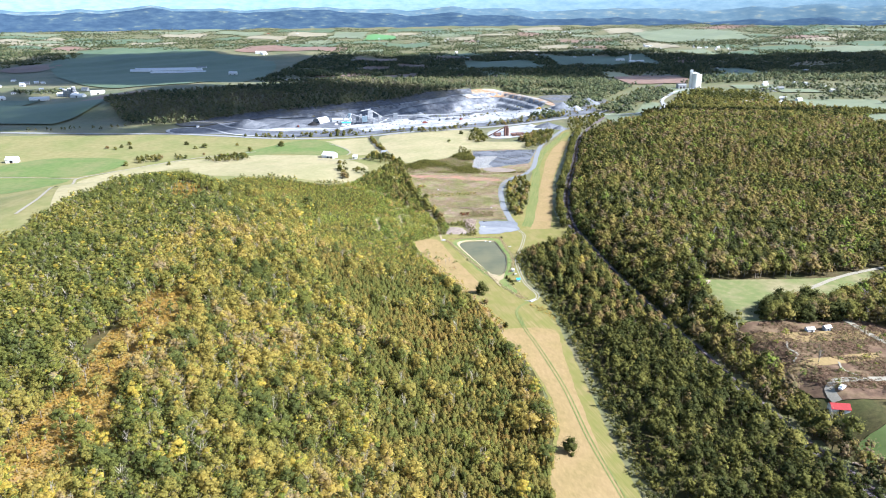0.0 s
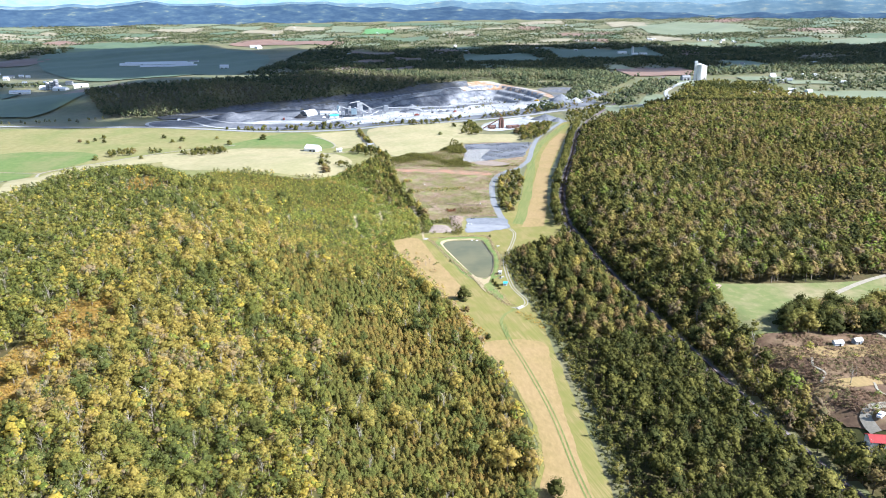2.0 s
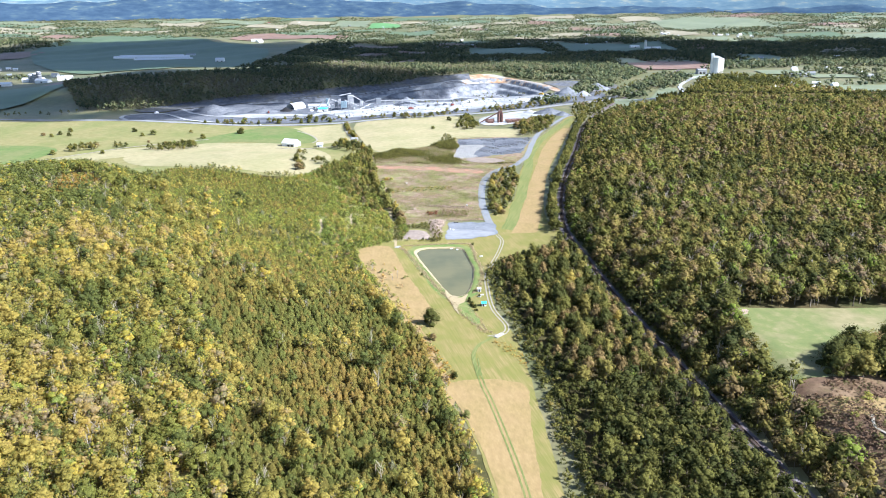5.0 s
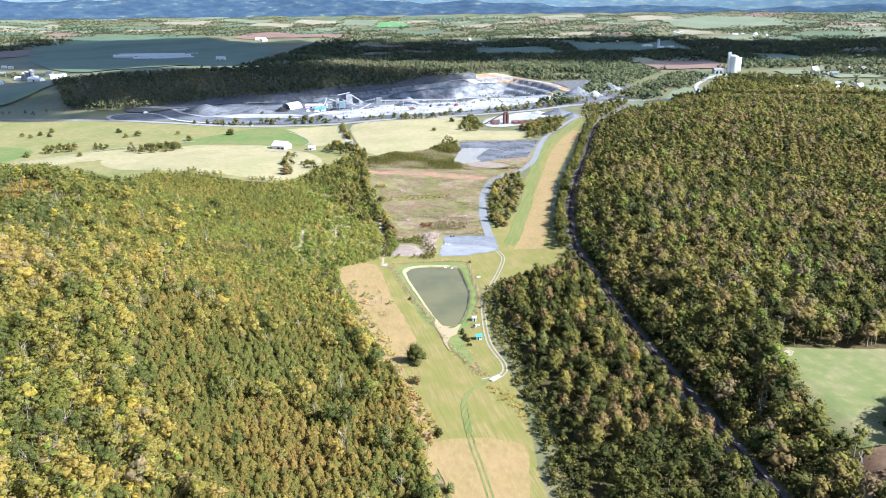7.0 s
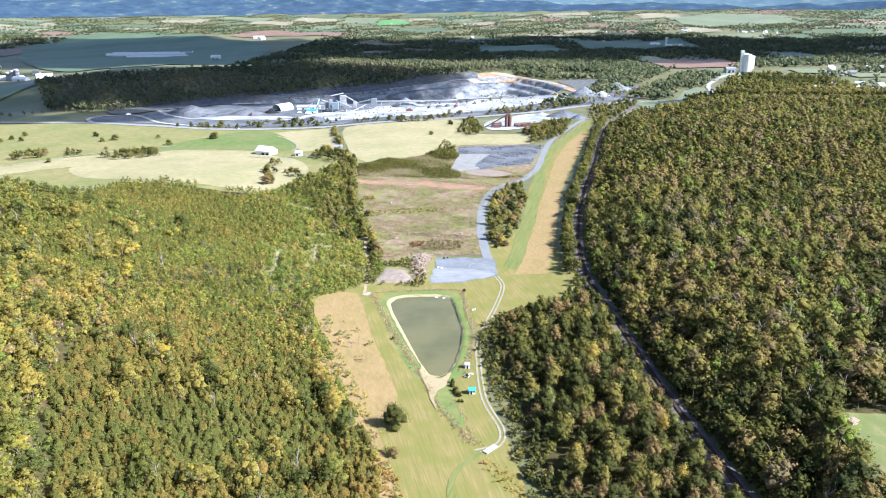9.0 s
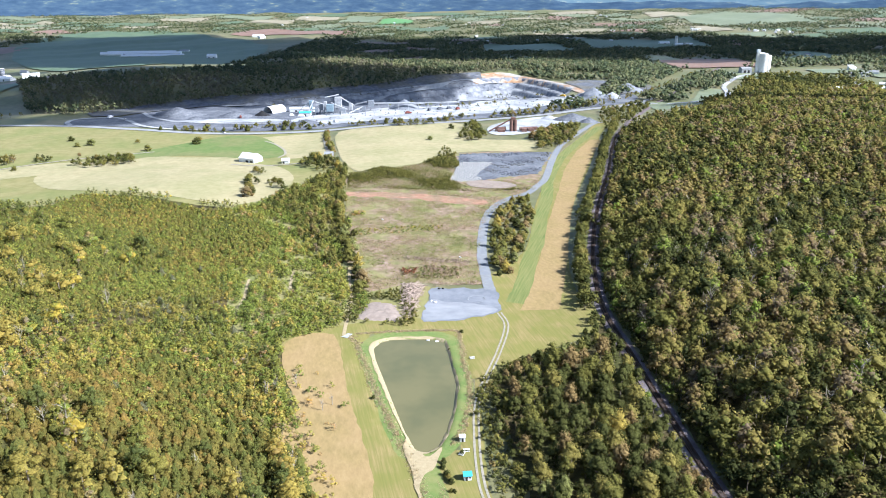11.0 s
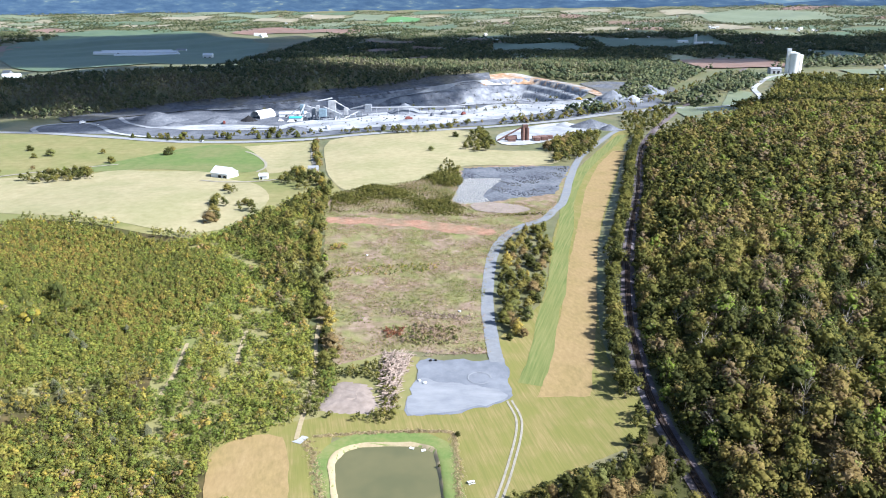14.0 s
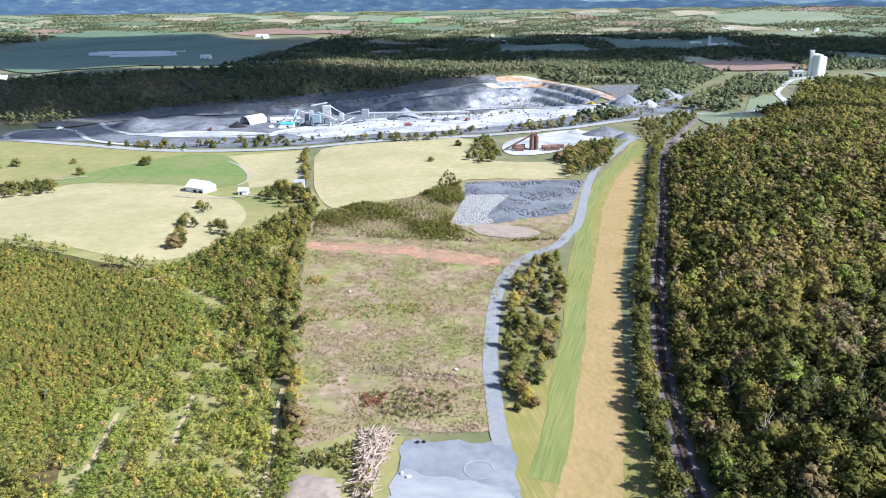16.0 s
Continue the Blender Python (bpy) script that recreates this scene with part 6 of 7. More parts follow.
for k, (a, b, r, h, m, sq) in enumerate([(-345, 1282, 42, 11, M_DARKPAD, 0.6), (-262, 1268, 30, 8, M_DARKPAD, 0.7), (-228, 1276, 13, 7, M_DARK, 0.8), (-150, 1196, 36, 8, M_DARKPAD, 0.55), (-40, 1316, 24, 13, M_GRAVEL, 0.8), (178, 1216, 30, 9, M_DARKPAD, 0.6), (196, 1200, 14, 6, M_DARKPAD, 0.8), (150, 1222, 16, 5, M_DUST, 0.7), (236, 1432, 26, 14, M_GRAVEL, 0.8), (300, 1500, 32, 13, M_GRAVEL, 0.8), (262, 1418, 18, 9, M_DUST, 0.8), (-305, 1240, 20, 5, M_DARKPAD, 0.6), (-130, 1330, 15, 7, M_DARKPAD, 0.8)]):
    heap("stockpile", a, b, r, h, m, "dark heap of stone at the works" if m in (M_DARK, M_DARKPAD) else "pale conical heap of crushed stone", k, sq)

# vaulted white storage shed
ob = thing("fabric_shed", -219, 1306, -32, label="white arched storage shed open at one end", category="shed")
bm = bmesh.new()
rows = []
for yy in (-13, 13):
    for r in (10.0, 9.6):
        rows.append([bm.verts.new((r * math.cos(t) * 0.95, yy, -1 + r * math.sin(t) * 1.05)) for t in np.linspace(0, math.pi, 15)])
for k in range(14):
    bm.faces.new((rows[0][k], rows[0][k + 1], rows[2][k + 1], rows[2][k]))
    bm.faces.new((rows[1][k], rows[3][k], rows[3][k + 1], rows[1][k + 1]))
    bm.faces.new((rows[0][k], rows[1][k], rows[1][k + 1], rows[0][k + 1]))
    bm.faces.new((rows[2][k], rows[2][k + 1], rows[3][k + 1], rows[3][k]))
bmesh.ops.recalc_face_normals(bm, faces=bm.faces[:])
part("cover", bm, M_WHITE, ob)
gable("office", -182, 1312, 6, 34, 9, 4, 2, M_WHITE, M_WHITEROOF, "long low white office building", "building", [(-8, 3, 2.5, 0), (6, 3, 2.5, 0)])
gable("office", -170, 1278, 3, 15, 7, 4, 1.5, M_WHITE, M_BLUEROOF, "small white building with a pale blue roof", "building", [(0, 3, 2.4, 0)])

# crushing plant
ob = thing("crushing_plant", -135, 1290, 5, label="blue and white stone crushing plant with steel frames", category="plant")
for a, b, w, d, h, m in ((-3, -6, 9, 9, 14, M_BLUE), (-30, 6, 4, 5, 18, M_BLUE), (7, 8, 9, 7, 22, M_DUSTY), (24, 6, 5, 6, 13, M_DUSTY), (-16, 8, 5, 6, 13, M_STEEL), (14, -6, 7, 5, 8, M_STEEL), (33, -2, 7, 6, 6, M_STEEL), (-21, -4, 5, 4, 9, M_STEEL), (-37, 2, 6, 5, 6, M_DUSTY), (42, 4, 5, 5, 9, M_STEEL), (-10, 2, 4, 4, 17, M_DUSTY)):
    part("tower", box(bmesh.new(), a - w / 2, a + w / 2, b - d / 2, b + d / 2, h * 0.35, h, 0.2), m, ob)
    for u in (-1, 1):
        for v in (-1, 1):
            part("column", box(bmesh.new(), a + u * (w / 2 - 0.5) - 0.35, a + u * (w / 2 - 0.5) + 0.35, b + v * (d / 2 - 0.5) - 0.35, b + v * (d / 2 - 0.5) + 0.35, -1.5, h * 0.36), M_STEEL, ob)
for p, q in (((-24, 6, 16), (-12, 8, 12)), ((-10, 4, 22), (8, 8, 25)), ((10, 6, 22), (30, 4, 10)), ((-2, -4, 16), (20, -8, 7)), ((-34, -6, 2), (-26, 5, 18)), ((30, 4, 12), (46, 0, 16)), ((-40, -8, 1), (-20, -3, 9)), ((12, -12, 1), (14, -5, 8)), ((22, -10, 2), (40, 3, 9)), ((-50, 4, 2), (-32, 6, 15))):
    bm = bmesh.new()
    tube(bm, p, q, 0.8, 0.8, 6)
    part("conveyor", bm, M_DUSTY, ob)
ob = thing("conveyor_gallery", -82, 1300, 4, label="long white covered conveyor on steel trestles", category="conveyor")
part("gallery", box(bmesh.new(), 0, 118, -1.1, 1.1, 10, 11.6, 0.2), M_DUSTY, ob)
part("head_frame", box(bmesh.new(), -6, 2, -4, 4, 6, 15, 0.2), M_STEEL, ob)
for a in np.arange(-5, 118, 13.5):
    for s in (-1.4, 1.4):
        part("trestle_leg", tube(bmesh.new(), (a, s * 1.6, -4), (a, s, 10), 0.35, 0.25, 6), M_DUSTY, ob)

# asphalt works
ob = thing("asphalt_plant", 101, 1132, 4, label="rust-brown asphalt plant with tall round bins", category="plant")
for a, b, r, h in ((-2.2, 0, 2.0, 13), (2.2, 0.5, 2.0, 13), (0, 4.0, 1.9, 13)):
    part("bin", tube(bmesh.new(), (a, b, -1), (a, b, h), r, r, 16), M_RUST, ob)
part("top_house", box(bmesh.new(), -2.6, 2.6, -1.2, 4.4, 13, 16, 0.15), M_RUST, ob)
for p, q, r in (((-20, 2, 2.5), (-8, 2, 3.5), 2.3), ((8, 3, 2.5), (22, 6, 2.5), 2.0)):
    part("drum", tube(bmesh.new(), p, q, r, r, 14), M_RUST, ob)
part("conveyor", tube(bmesh.new(), (-28, -2, 1), (-3, 0, 14), 0.8, 0.8, 6), M_RUST, ob)
for a, b, w in ((-14, -5, 8), (12, -3, 6), (20, 0, 7), (26, 8, 6)):
    part("hopper", box(bmesh.new(), a - w / 2, a + w / 2, b - 2, b + 2, 0, 4, 0.3), M_RUST, ob)


def vehicle(x, y, turn, paint, name, label, long=4.6, wide=1.85, high=1.45, kind="car", z=None):
    """A car, van or lorry: body, cabin and four wheels."""
    ob = thing(name, x, y, turn, hz(x, y) + 0.5 if z is None else z, label, kind, "parked vehicles")
    bm = bmesh.new()
    box(bm, -long / 2, long / 2, -wide / 2, wide / 2, 0.3, high * 0.62, 0.12)
    part("body", bm, paint, ob)
    bm = bmesh.new()
    box(bm, -long * 0.32, long * 0.2, -wide * 0.44, wide * 0.44, high * 0.6, high, 0.15)
    part("cabin", bm, M_DARK if kind == "car" else paint, ob)
    for a in (-0.32, 0.32):
        for b in (-1, 1):
            wheel = part("wheel", tube(bmesh.new(), (a * long, b * wide * 0.4, 0.33), (a * long, b * wide * 0.52, 0.33), 0.34, 0.34, 12), M_DARK, ob)
            part("rim", tube(bmesh.new(), (a * long, b * wide * 0.5, 0.33), (a * long, b * wide * 0.53, 0.33), 0.2, 0.2, 10), M_STEEL, wheel)
    return ob


M_CARWHITE, M_CARBLACK, M_CARRED, M_YELLOW = plain("white_paint", (0.75, 0.75, 0.76), 0.25), plain("black_paint", (0.02, 0.02, 0.025), 0.2), plain("red_paint", (0.17, 0.055, 0.045), 0.5), plain("yellow_paint", (0.6, 0.38, 0.04), 0.4)
vehicle(192, 272, -30, M_CARBLACK, "car", "black car parked on the grass edge")
vehicle(194, 262, 10, M_CARWHITE, "car", "white car parked on gravel")
vehicle(197, 259, 10, M_CARWHITE, "car", "white car parked beside another")
vehicle(186, 275, -35, M_LOG, "boat", "small pale boat hull on the lawn", 4.2, 1.5, 0.8, "boat")
gable("garage", 200, 250, 12, 9, 6, 3, 1.5, M_WHITE, M_WHITEROOF, "white garage beside the car park", "garage", [(0, 3, 2.2, 0)])
gable("red_barn", 195, 310.5, -8, 8.5, 6, 2.8, 1.6, M_CONCRETE, M_REDROOF, "low barn with a bright red metal roof", "barn", [(0, 2.5, 2.4, 0)])
vehicle(203, 324, 40, M_CARWHITE, "van", "white van parked on the drive", 5.2, 2, 2.2, "van")
gable("shed", 219, 391, 5, 4.5, 3, 2.2, 0.9, M_WHITE, M_WHITEROOF, "white shed at the wood edge", "shed", [(0.5, 1, 1.8, 0)])
gable("shed", 230, 393, 15, 4, 3, 2.4, 1.0, M_GREYROOF, M_WHITEROOF, "grey shed with a white roof", "shed", [(0, 1, 1.8, 0)])
ob = thing("play_house", 186, 471, 30, label="pale yellow wooden play hut on the paddock", category="hut")
part("wall", box(bmesh.new(), -1.6, 1.6, -1, 1, 0, 1.7, 0.06), M_LOG, ob)
part("roof", box(bmesh.new(), -1.9, 1.9, -1.3, 1.3, 1.7, 1.95, 0.05), M_LOG, ob)
k = 0
for a, b, c, lb, nm, ln in ((-172, 1262, M_CARWHITE, "white lorry at the works", "lorry", 9), (-186, 1268, M_CARWHITE, "white pickup at the works", "pickup", 6), (-30, 1262, M_CARRED, "red lorry in the dusty yard", "lorry", 9), (10, 1300, M_DARKPAD, "dark dump lorry at the works", "lorry", 9), (22, 1306, M_DARKPAD, "dark loader at the works", "lorry", 8), (34, 1300, M_CARRED, "red loader beside the haul road", "lorry", 8), (-4, 1290, M_DARKPAD, "dark lorry in the yard", "lorry", 8), (-425, 1252, M_CARWHITE, "white lorry on the entrance road", "lorry", 10), (-400, 1240, M_CARWHITE, "white car on the entrance road", "car", 5), (-250, 1252, M_CARRED, "red loader beside a dark heap", "loader", 7), (-118, 1216, M_CARWHITE, "white lorry on the yard edge", "lorry", 9), (-235, 1141, M_CARWHITE, "white car on the highway", "car", 5), (190, 1428, M_YELLOW, "yellow excavator near the stone heap", "excavator", 9)):
    vehicle(a, b, 12 * k, c, nm, lb, ln, 2.6 if ln > 5.5 else 1.9, 3.2 if ln > 5.5 else 1.5, "car" if ln <= 5.5 else nm, hz(a, b) + 1.0)
    k += 1


# ---------------------------------------------------------------- the far valley
TAKEN = []


def far_field(x, y, w, d, material, label, lift=2.0, turn=0.0):
    """A farm field with uneven sides."""
    c, s = math.cos(radians(turn)), math.sin(radians(turn))
    pts = []
    for u, v in ((-1, -1), (0, -1.05), (1, -1), (1.05, 0), (1, 1), (0, 1.05), (-1, 1), (-1.05, 0)):
        u, v = u * w / 2 * RNG.uniform(0.86, 1.1), v * d / 2 * RNG.uniform(0.86, 1.1)
        pts.append((x + u * c - v * s, y + u * s + v * c))
    TAKEN.append((x, y, w / 2, d / 2))
    drape("field", pts, material, lift, 40, label=label, category="field")


# Far greens lean bluer and glossier than near grass to imitate haze.
M_FGREEN = earth("hazed_far_green", [(0.3, (0.070, 0.110, 0.058)), (0.7, (0.112, 0.152, 0.080))], 40, rough=0.55, bump=0, gloss=0.4)
M_FPALE = earth("far_pale_green", [(0.3, (0.130, 0.158, 0.090)), (0.7, (0.190, 0.210, 0.128))], 40, rough=0.55, bump=0, gloss=0.4)
M_FSTRAW = earth("far_straw", [(0.3, (0.225, 0.195, 0.125)), (0.7, (0.31, 0.275, 0.190))], 40, rough=0.55, bump=0, gloss=0.4)
M_FBROWN = earth("far_ploughed", [(0.3, (0.165, 0.098, 0.071)), (0.7, (0.232, 0.150, 0.112))], 40, rough=0.55, bump=0, gloss=0.4)
M_FBRIGHT = earth("far_bright_green", [(0.3, (0.084, 0.210, 0.063)), (0.7, (0.119, 0.252, 0.091))], 40, rough=0.55, bump=0, gloss=0.4)
drape("field", smooth([(-951, 1935), (-1289, 2428), (-1432, 2944), (-1116, 3135), (-800, 2837), (-600, 2650), (-520, 2237), (-531, 2000), (-580, 1800), (-660, 1740)], 2, True), M_FGREEN, 2.0, 40, label="wide dark green pasture", category="field")
TAKEN.append((-930, 2420, 470, 700))
far_field(-620, 3110, 400, 190, M_FBROWN, "ploughed reddish-brown field")
far_field(-410, 2050, 130, 90, M_FSTRAW, "golden stubble field")
far_field(-1260, 3640, 210, 190, M_FSTRAW, "pale straw field on a rise")
far_field(-1010, 3800, 230, 170, M_FPALE, "pale green field on a rise")
far_field(-840, 3600, 170, 150, M_FSTRAW, "pale straw field beside a wood")
far_field(-290, 3620, 150, 220, M_FBRIGHT, "bright green winter crop field")
far_field(-460, 3740, 170, 330, M_FPALE, "pale green field")
far_field(-670, 3760, 190, 210, M_FSTRAW, "pale straw field")
far_field(-240, 2700, 170, 130, M_FBROWN, "ploughed brown field")
far_field(-210, 2380, 90, 100, M_FBROWN, "small ploughed brown field")
far_field(-100, 2440, 100, 170, M_FBROWN, "ploughed field between woods")
far_field(-115, 2110, 100, 110, M_FBROWN, "ploughed field above the quarry")
far_field(-150, 3260, 190, 160, M_FGREEN, "green pasture")
far_field(320, 2950, 130, 110, M_FSTRAW, "tan stubble field")
far_field(470, 3090, 140, 110, M_FSTRAW, "tan stubble field")
far_field(200, 2450, 260, 340, M_FGREEN, "dark green pasture")
far_field(560, 2560, 380, 370, M_FGREEN, "dark green pasture with a farmstead")
far_field(560, 1940, 190, 210, M_FBROWN, "ploughed field near the silos")
far_field(490, 2090, 70, 140, M_FPALE, "pale strip of grass")
far_field(1150, 3480, 470, 540, M_FPALE, "pale green hillside pasture")
far_field(920, 3780, 190, 250, M_FSTRAW, "tan field")
far_field(905, 3050, 100, 210, M_FSTRAW, "orange-tan field by the village")
far_field(970, 2820, 110, 140, M_FPALE, "green paddock by the village")
far_field(860, 2150, 140, 200, M_FGREEN, "green field behind the silos")
far_field(750, 1750, 110, 80, M_FPALE, "green field near the silos")
far_field(815, 1670, 100, 60, M_FPALE, "green paddock beside houses")
far_field(800, 1420, 190, 210, M_FPALE, "wide green pasture with fences")
far_field(690, 1180, 120, 180, M_FPALE, "green pasture beyond the woods")
far_field(1550, 2750, 260, 240, M_FPALE, "green hillside pasture")
far_field(-1330, 2390, 130, 170, M_FBROWN, "ploughed brown field")
far_field(-690, 1580, 150, 100, M_FBROWN, "ploughed brown field")
far_field(330, 1290, 70, 130, M_FPALE, "small pale meadow above the railway", 0.8)
far_field(560, 1690, 90, 120, M_FPALE, "green slope below the silos", 0.8)
far_field(405, 1425, 34, 170, M_FPALE, "green bank beside the stone road", 0.6, -20)
far_field(-820, 1420, 260, 240, M_FGREEN, "pale pasture beyond the highway")
far_field(-1000, 1560, 240, 140, M_FGREEN, "green pasture beside a farm")

woods_x, woods_y = [], []
row = 2050.0
while row < 4080:
    size = 120 + (row - 2000) * 0.05 if row < 2900 else 105 + (row - 2900) * 0.05
    col = -0.66 * row - 150
    while col < 0.66 * row + 100:
        w = size * RNG.uniform(0.8, 2.3)
        a, b = col + w / 2, row + RNG.normal(0, size * 0.15)
        hid = any(abs(a - p) < q + w * 0.25 and abs(b - r) < s + size * 0.3 for p, r, q, s in [(t[0], t[1], t[2], t[3]) for t in TAKEN[:38]])
        lot = RNG.uniform()
        # Shade is partly put into colour: these rows get darker fields, more wood.
        shade = row < 3000
        if not hid:
            if lot < (0.5 if shade else 0.34):
                n = int(w * size / (260 if shade else 330))
                woods_x.append(a + RNG.uniform(-0.5, 0.5, n) * w), woods_y.append(b + RNG.uniform(-0.5, 0.5, n) * size)
            else:
                m, lb = ((M_FGREEN, "green pasture"), (M_FPALE, "pale green pasture"), (M_FSTRAW, "straw field"), (M_FBROWN, "ploughed field"))[int(RNG.choice(4, p=[0.5, 0.2, 0.1, 0.2] if shade else [0.3, 0.4, 0.18, 0.12]))]
                far_field(a, b, w * 0.94, size * 0.9, m, lb + " in the far valley", 1.0, RNG.uniform(-16, 16))
        n = int(w / 10)
        woods_x.append(np.linspace(col, col + w, n) + RNG.normal(0, 5, n)), woods_y.append(np.full(n, b - size * 0.5) + RNG.normal(0, 7, n))
        n = int(size / 12)
        woods_x.append(np.full(n, col) + RNG.normal(0, 5, n)), woods_y.append(b + np.linspace(-0.5, 0.5, n) * size)
        col += w
    row += size
for poly, seed in (([(150, 1720), (190, 1640), (300, 1650), (368, 1766), (440, 1840), (400, 1990), (74, 2085), (60, 1990)], 2.0), ([(240, 1420), (280, 1440), (335, 1535), (406, 1677), (470, 1790), (440, 1840), (330, 1720), (290, 1600)], 2.0), ([(300, 1395), (341, 1349), (395, 1440), (470, 1560), (540, 1700), (540, 1745), (470, 1700), (380, 1530)], 2.0), ([(150, 1262), (230, 1345), (231, 1365), (200, 1365), (120, 1280)], 2.0), ([(-1500, 3000), (1700, 3000), (2300, 4080), (-2100, 4080)], 1.0), ([(-520, 1990), (-300, 1960), (200, 1990), (400, 2000), (760, 2150), (800, 2900), (300, 2920), (-480, 2900)], 3.0), ([(600, 1830), (1500, 1950), (1600, 2750), (760, 2750)], 5.0), ([(-1350, 1750), (-900, 1750), (-1000, 2150), (-1350, 2350)], 7.0)):
    far_side = seed == 1.0
    a, b = scatter(poly, 22 if far_side else 10.5 if seed == 2.0 else 13.5)
    keep = patches(a, b, 90 if far_side else 62, seed) + RNG.normal(0, 0.1 if far_side else 0.07, len(a)) > (0.53 if far_side else 0.2 if seed == 2.0 else 0.43)
    woods_x.append(a[keep]), woods_y.append(b[keep])
for poly, gap in (([(-1330, 1800), (-930, 1790), (-960, 1920), (-1130, 2130), (-1400, 2150)], 15), ([(640, 1130), (900, 1140), (1250, 1500), (1500, 1950), (1000, 1960), (720, 1720), (700, 1480), (770, 1240)], 17)):
    a, b = scatter(poly, gap)
    keep = patches(a, b, 47, 1.5) + RNG.normal(0, 0.08, len(a)) > 0.42
    woods_x.append(a[keep]), woods_y.append(b[keep])
wx, wy = np.concatenate(woods_x), np.concatenate(woods_y)
clear = np.ones(len(wx), bool)
for p, r, q, s in TAKEN[:38]:
    clear &= ~((np.abs(wx - p) < q * 0.92) & (np.abs(wy - r) < s * 0.92))
wx, wy = wx[clear], wy[clear]
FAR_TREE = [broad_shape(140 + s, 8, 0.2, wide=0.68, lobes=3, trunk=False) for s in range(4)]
grow("far_trees", FAR_TREE, wx, wy, rnd(len(wx), 8, 14) * (1 - 0.5 * ss(2300, 3900, wy)), np.clip(RNG.normal(0.36, 0.2, len(wx)), 0, 1), [M_FARLEAF_HAZED, M_BARK], "hedgerow trees and woods of the far valley", "trees", 1.2)

# woods on the ridge behind the quarry and towards the silos
RIDGE = [(-700, 1500), (-470, 1640), (-324, 1720), (-135, 1960), (180, 1960), (330, 1900), (330, 1830), (180, 1760), (60, 1690), (-30, 1625), (-100, 1560), (-180, 1510), (-262, 1450), (-345, 1400), (-420, 1345), (-470, 1290), (-560, 1290)]
SILO_WOOD = [(235, 1155), (300, 1145), (520, 1145), (640, 1110), (760, 1240), (690, 1480), (690, 1620), (600, 1690), (520, 1600), (480, 1500), (430, 1400), (350, 1310), (330, 1200)]
RIDGE_TREE = [broad_shape(150 + s, 22, 0.11, wide=0.4, lobes=4) for s in range(5)]
x, y = scatter(RIDGE, 11)
xb, yb = scatter(SILO_WOOD, 10.0)
keep = outside(xb, yb, [[(295, 1225), (365, 1225), (365, 1350), (295, 1350)]])
tone = np.clip(0.22 + 0.6 * patches(x, y, 75, 6.0) + RNG.normal(0, 0.2, len(x)), 0, 1)
grow("ridge_wood", RIDGE_TREE, x, y, rnd(len(x), 9, 15), tone, [M_FARLEAF_HAZED, M_BARK], "dark broadleaf wood along the ridge behind the quarry", "wood", 1.1)
xb, yb = xb[keep], yb[keep]
tone = np.clip(0.0 + 0.75 * patches(xb, yb, 60, 8.0) + RNG.normal(0, 0.2, len(xb)), 0, 1)
grow("silo_wood", RIDGE_TREE, xb, yb, rnd(len(xb), 9, 15), tone, [M_OAK, M_BARK], "olive and brown wood below the silos", "wood", 1.1)
for line, gap, hi in (([(230, 1330), (270, 1400), (330, 1480), (400, 1600), (470, 1720)], 9, 9), ([(-60, 1345), (10, 1330), (70, 1340), (110, 1370)], 12, 8), ([(-275, 1152), (-255, 1150), (-240, 1150)], 7, 7), ([(100, 1250), (150, 1290), (200, 1330), (235, 1345)], 8, 11), ([(300, 1400), (350, 1480), (430, 1600), (520, 1730)], 11, 10), ([(-700, 1232), (-640, 1240), (-560, 1270)], 10, 9)):
    x, y, a, q = along(line, gap)
    x, y = x + RNG.normal(0, 5, len(x)), y + RNG.normal(0, 5, len(x))
    grow("tree_line", BROAD_FAR, x, y, rnd(len(x), hi * 0.6, hi), np.clip(RNG.normal(0.45, 0.25, len(x)), 0, 1), [M_OAK, M_BARK], "line of small trees near the works", "trees", 1.1)

# farms, houses and long sheds
for a, b, ln in ((-895, 2398, 190), (-875, 2348, 220), (-815, 2285, 165)):
    gable("poultry_shed", a, b, 6, ln, 15, 3.5, 4, M_WHITE, M_WHITEROOF, "very long white poultry shed in a pasture", "shed", [(-ln * 0.2, 6, 3, 0)], "poultry sheds")
gable("barn", -624, 2205, 0, 24, 12, 8, 4, M_WHITE, M_WHITEROOF, "white barn in a wide pasture", "barn", [(-6, 4, 4, 0), (6, 4, 4, 0)])
gable("shed", -800, 2470, 5, 28, 14, 4, 3, M_WHITE, M_GREYROOF, "grey-roofed shed near the poultry sheds", "shed")
for k in range(3):
    silo("farm_silo", -850 - 14 * k, 1690 + 8 * k, 5, 22 - 3 * k, M_STEEL if k else M_DARKPAD, "dark upright farm silo beside barns", "farm silos")
silo("farm_silo", 640, 2520, 4, 26, M_CONCRETE, "slim pale farm silo", "farm silos")
for a, b, w, d, t in ((-905, 1640, 40, 14, 20), (-830, 1668, 36, 12, -20), (-880, 1720, 45, 14, 5), (-800, 1700, 30, 10, 30), (-1010, 1620, 30, 14, 10), (-1000, 1650, 22, 12, 70), (660, 2510, 50, 12, 4), (610, 2540, 30, 14, 10), (-586, 968, 15, 10, 8), (-720, 2960, 40, 14, 5), (-700, 2930, 24, 12, 60)):
    gable("farm_building", a, b, t, w, d, 5, 3.5, M_WHITE, M_WHITEROOF, "white farm building with a pale metal roof", "farm building", [(0, 4, 3.4, 0)], "farm buildings")
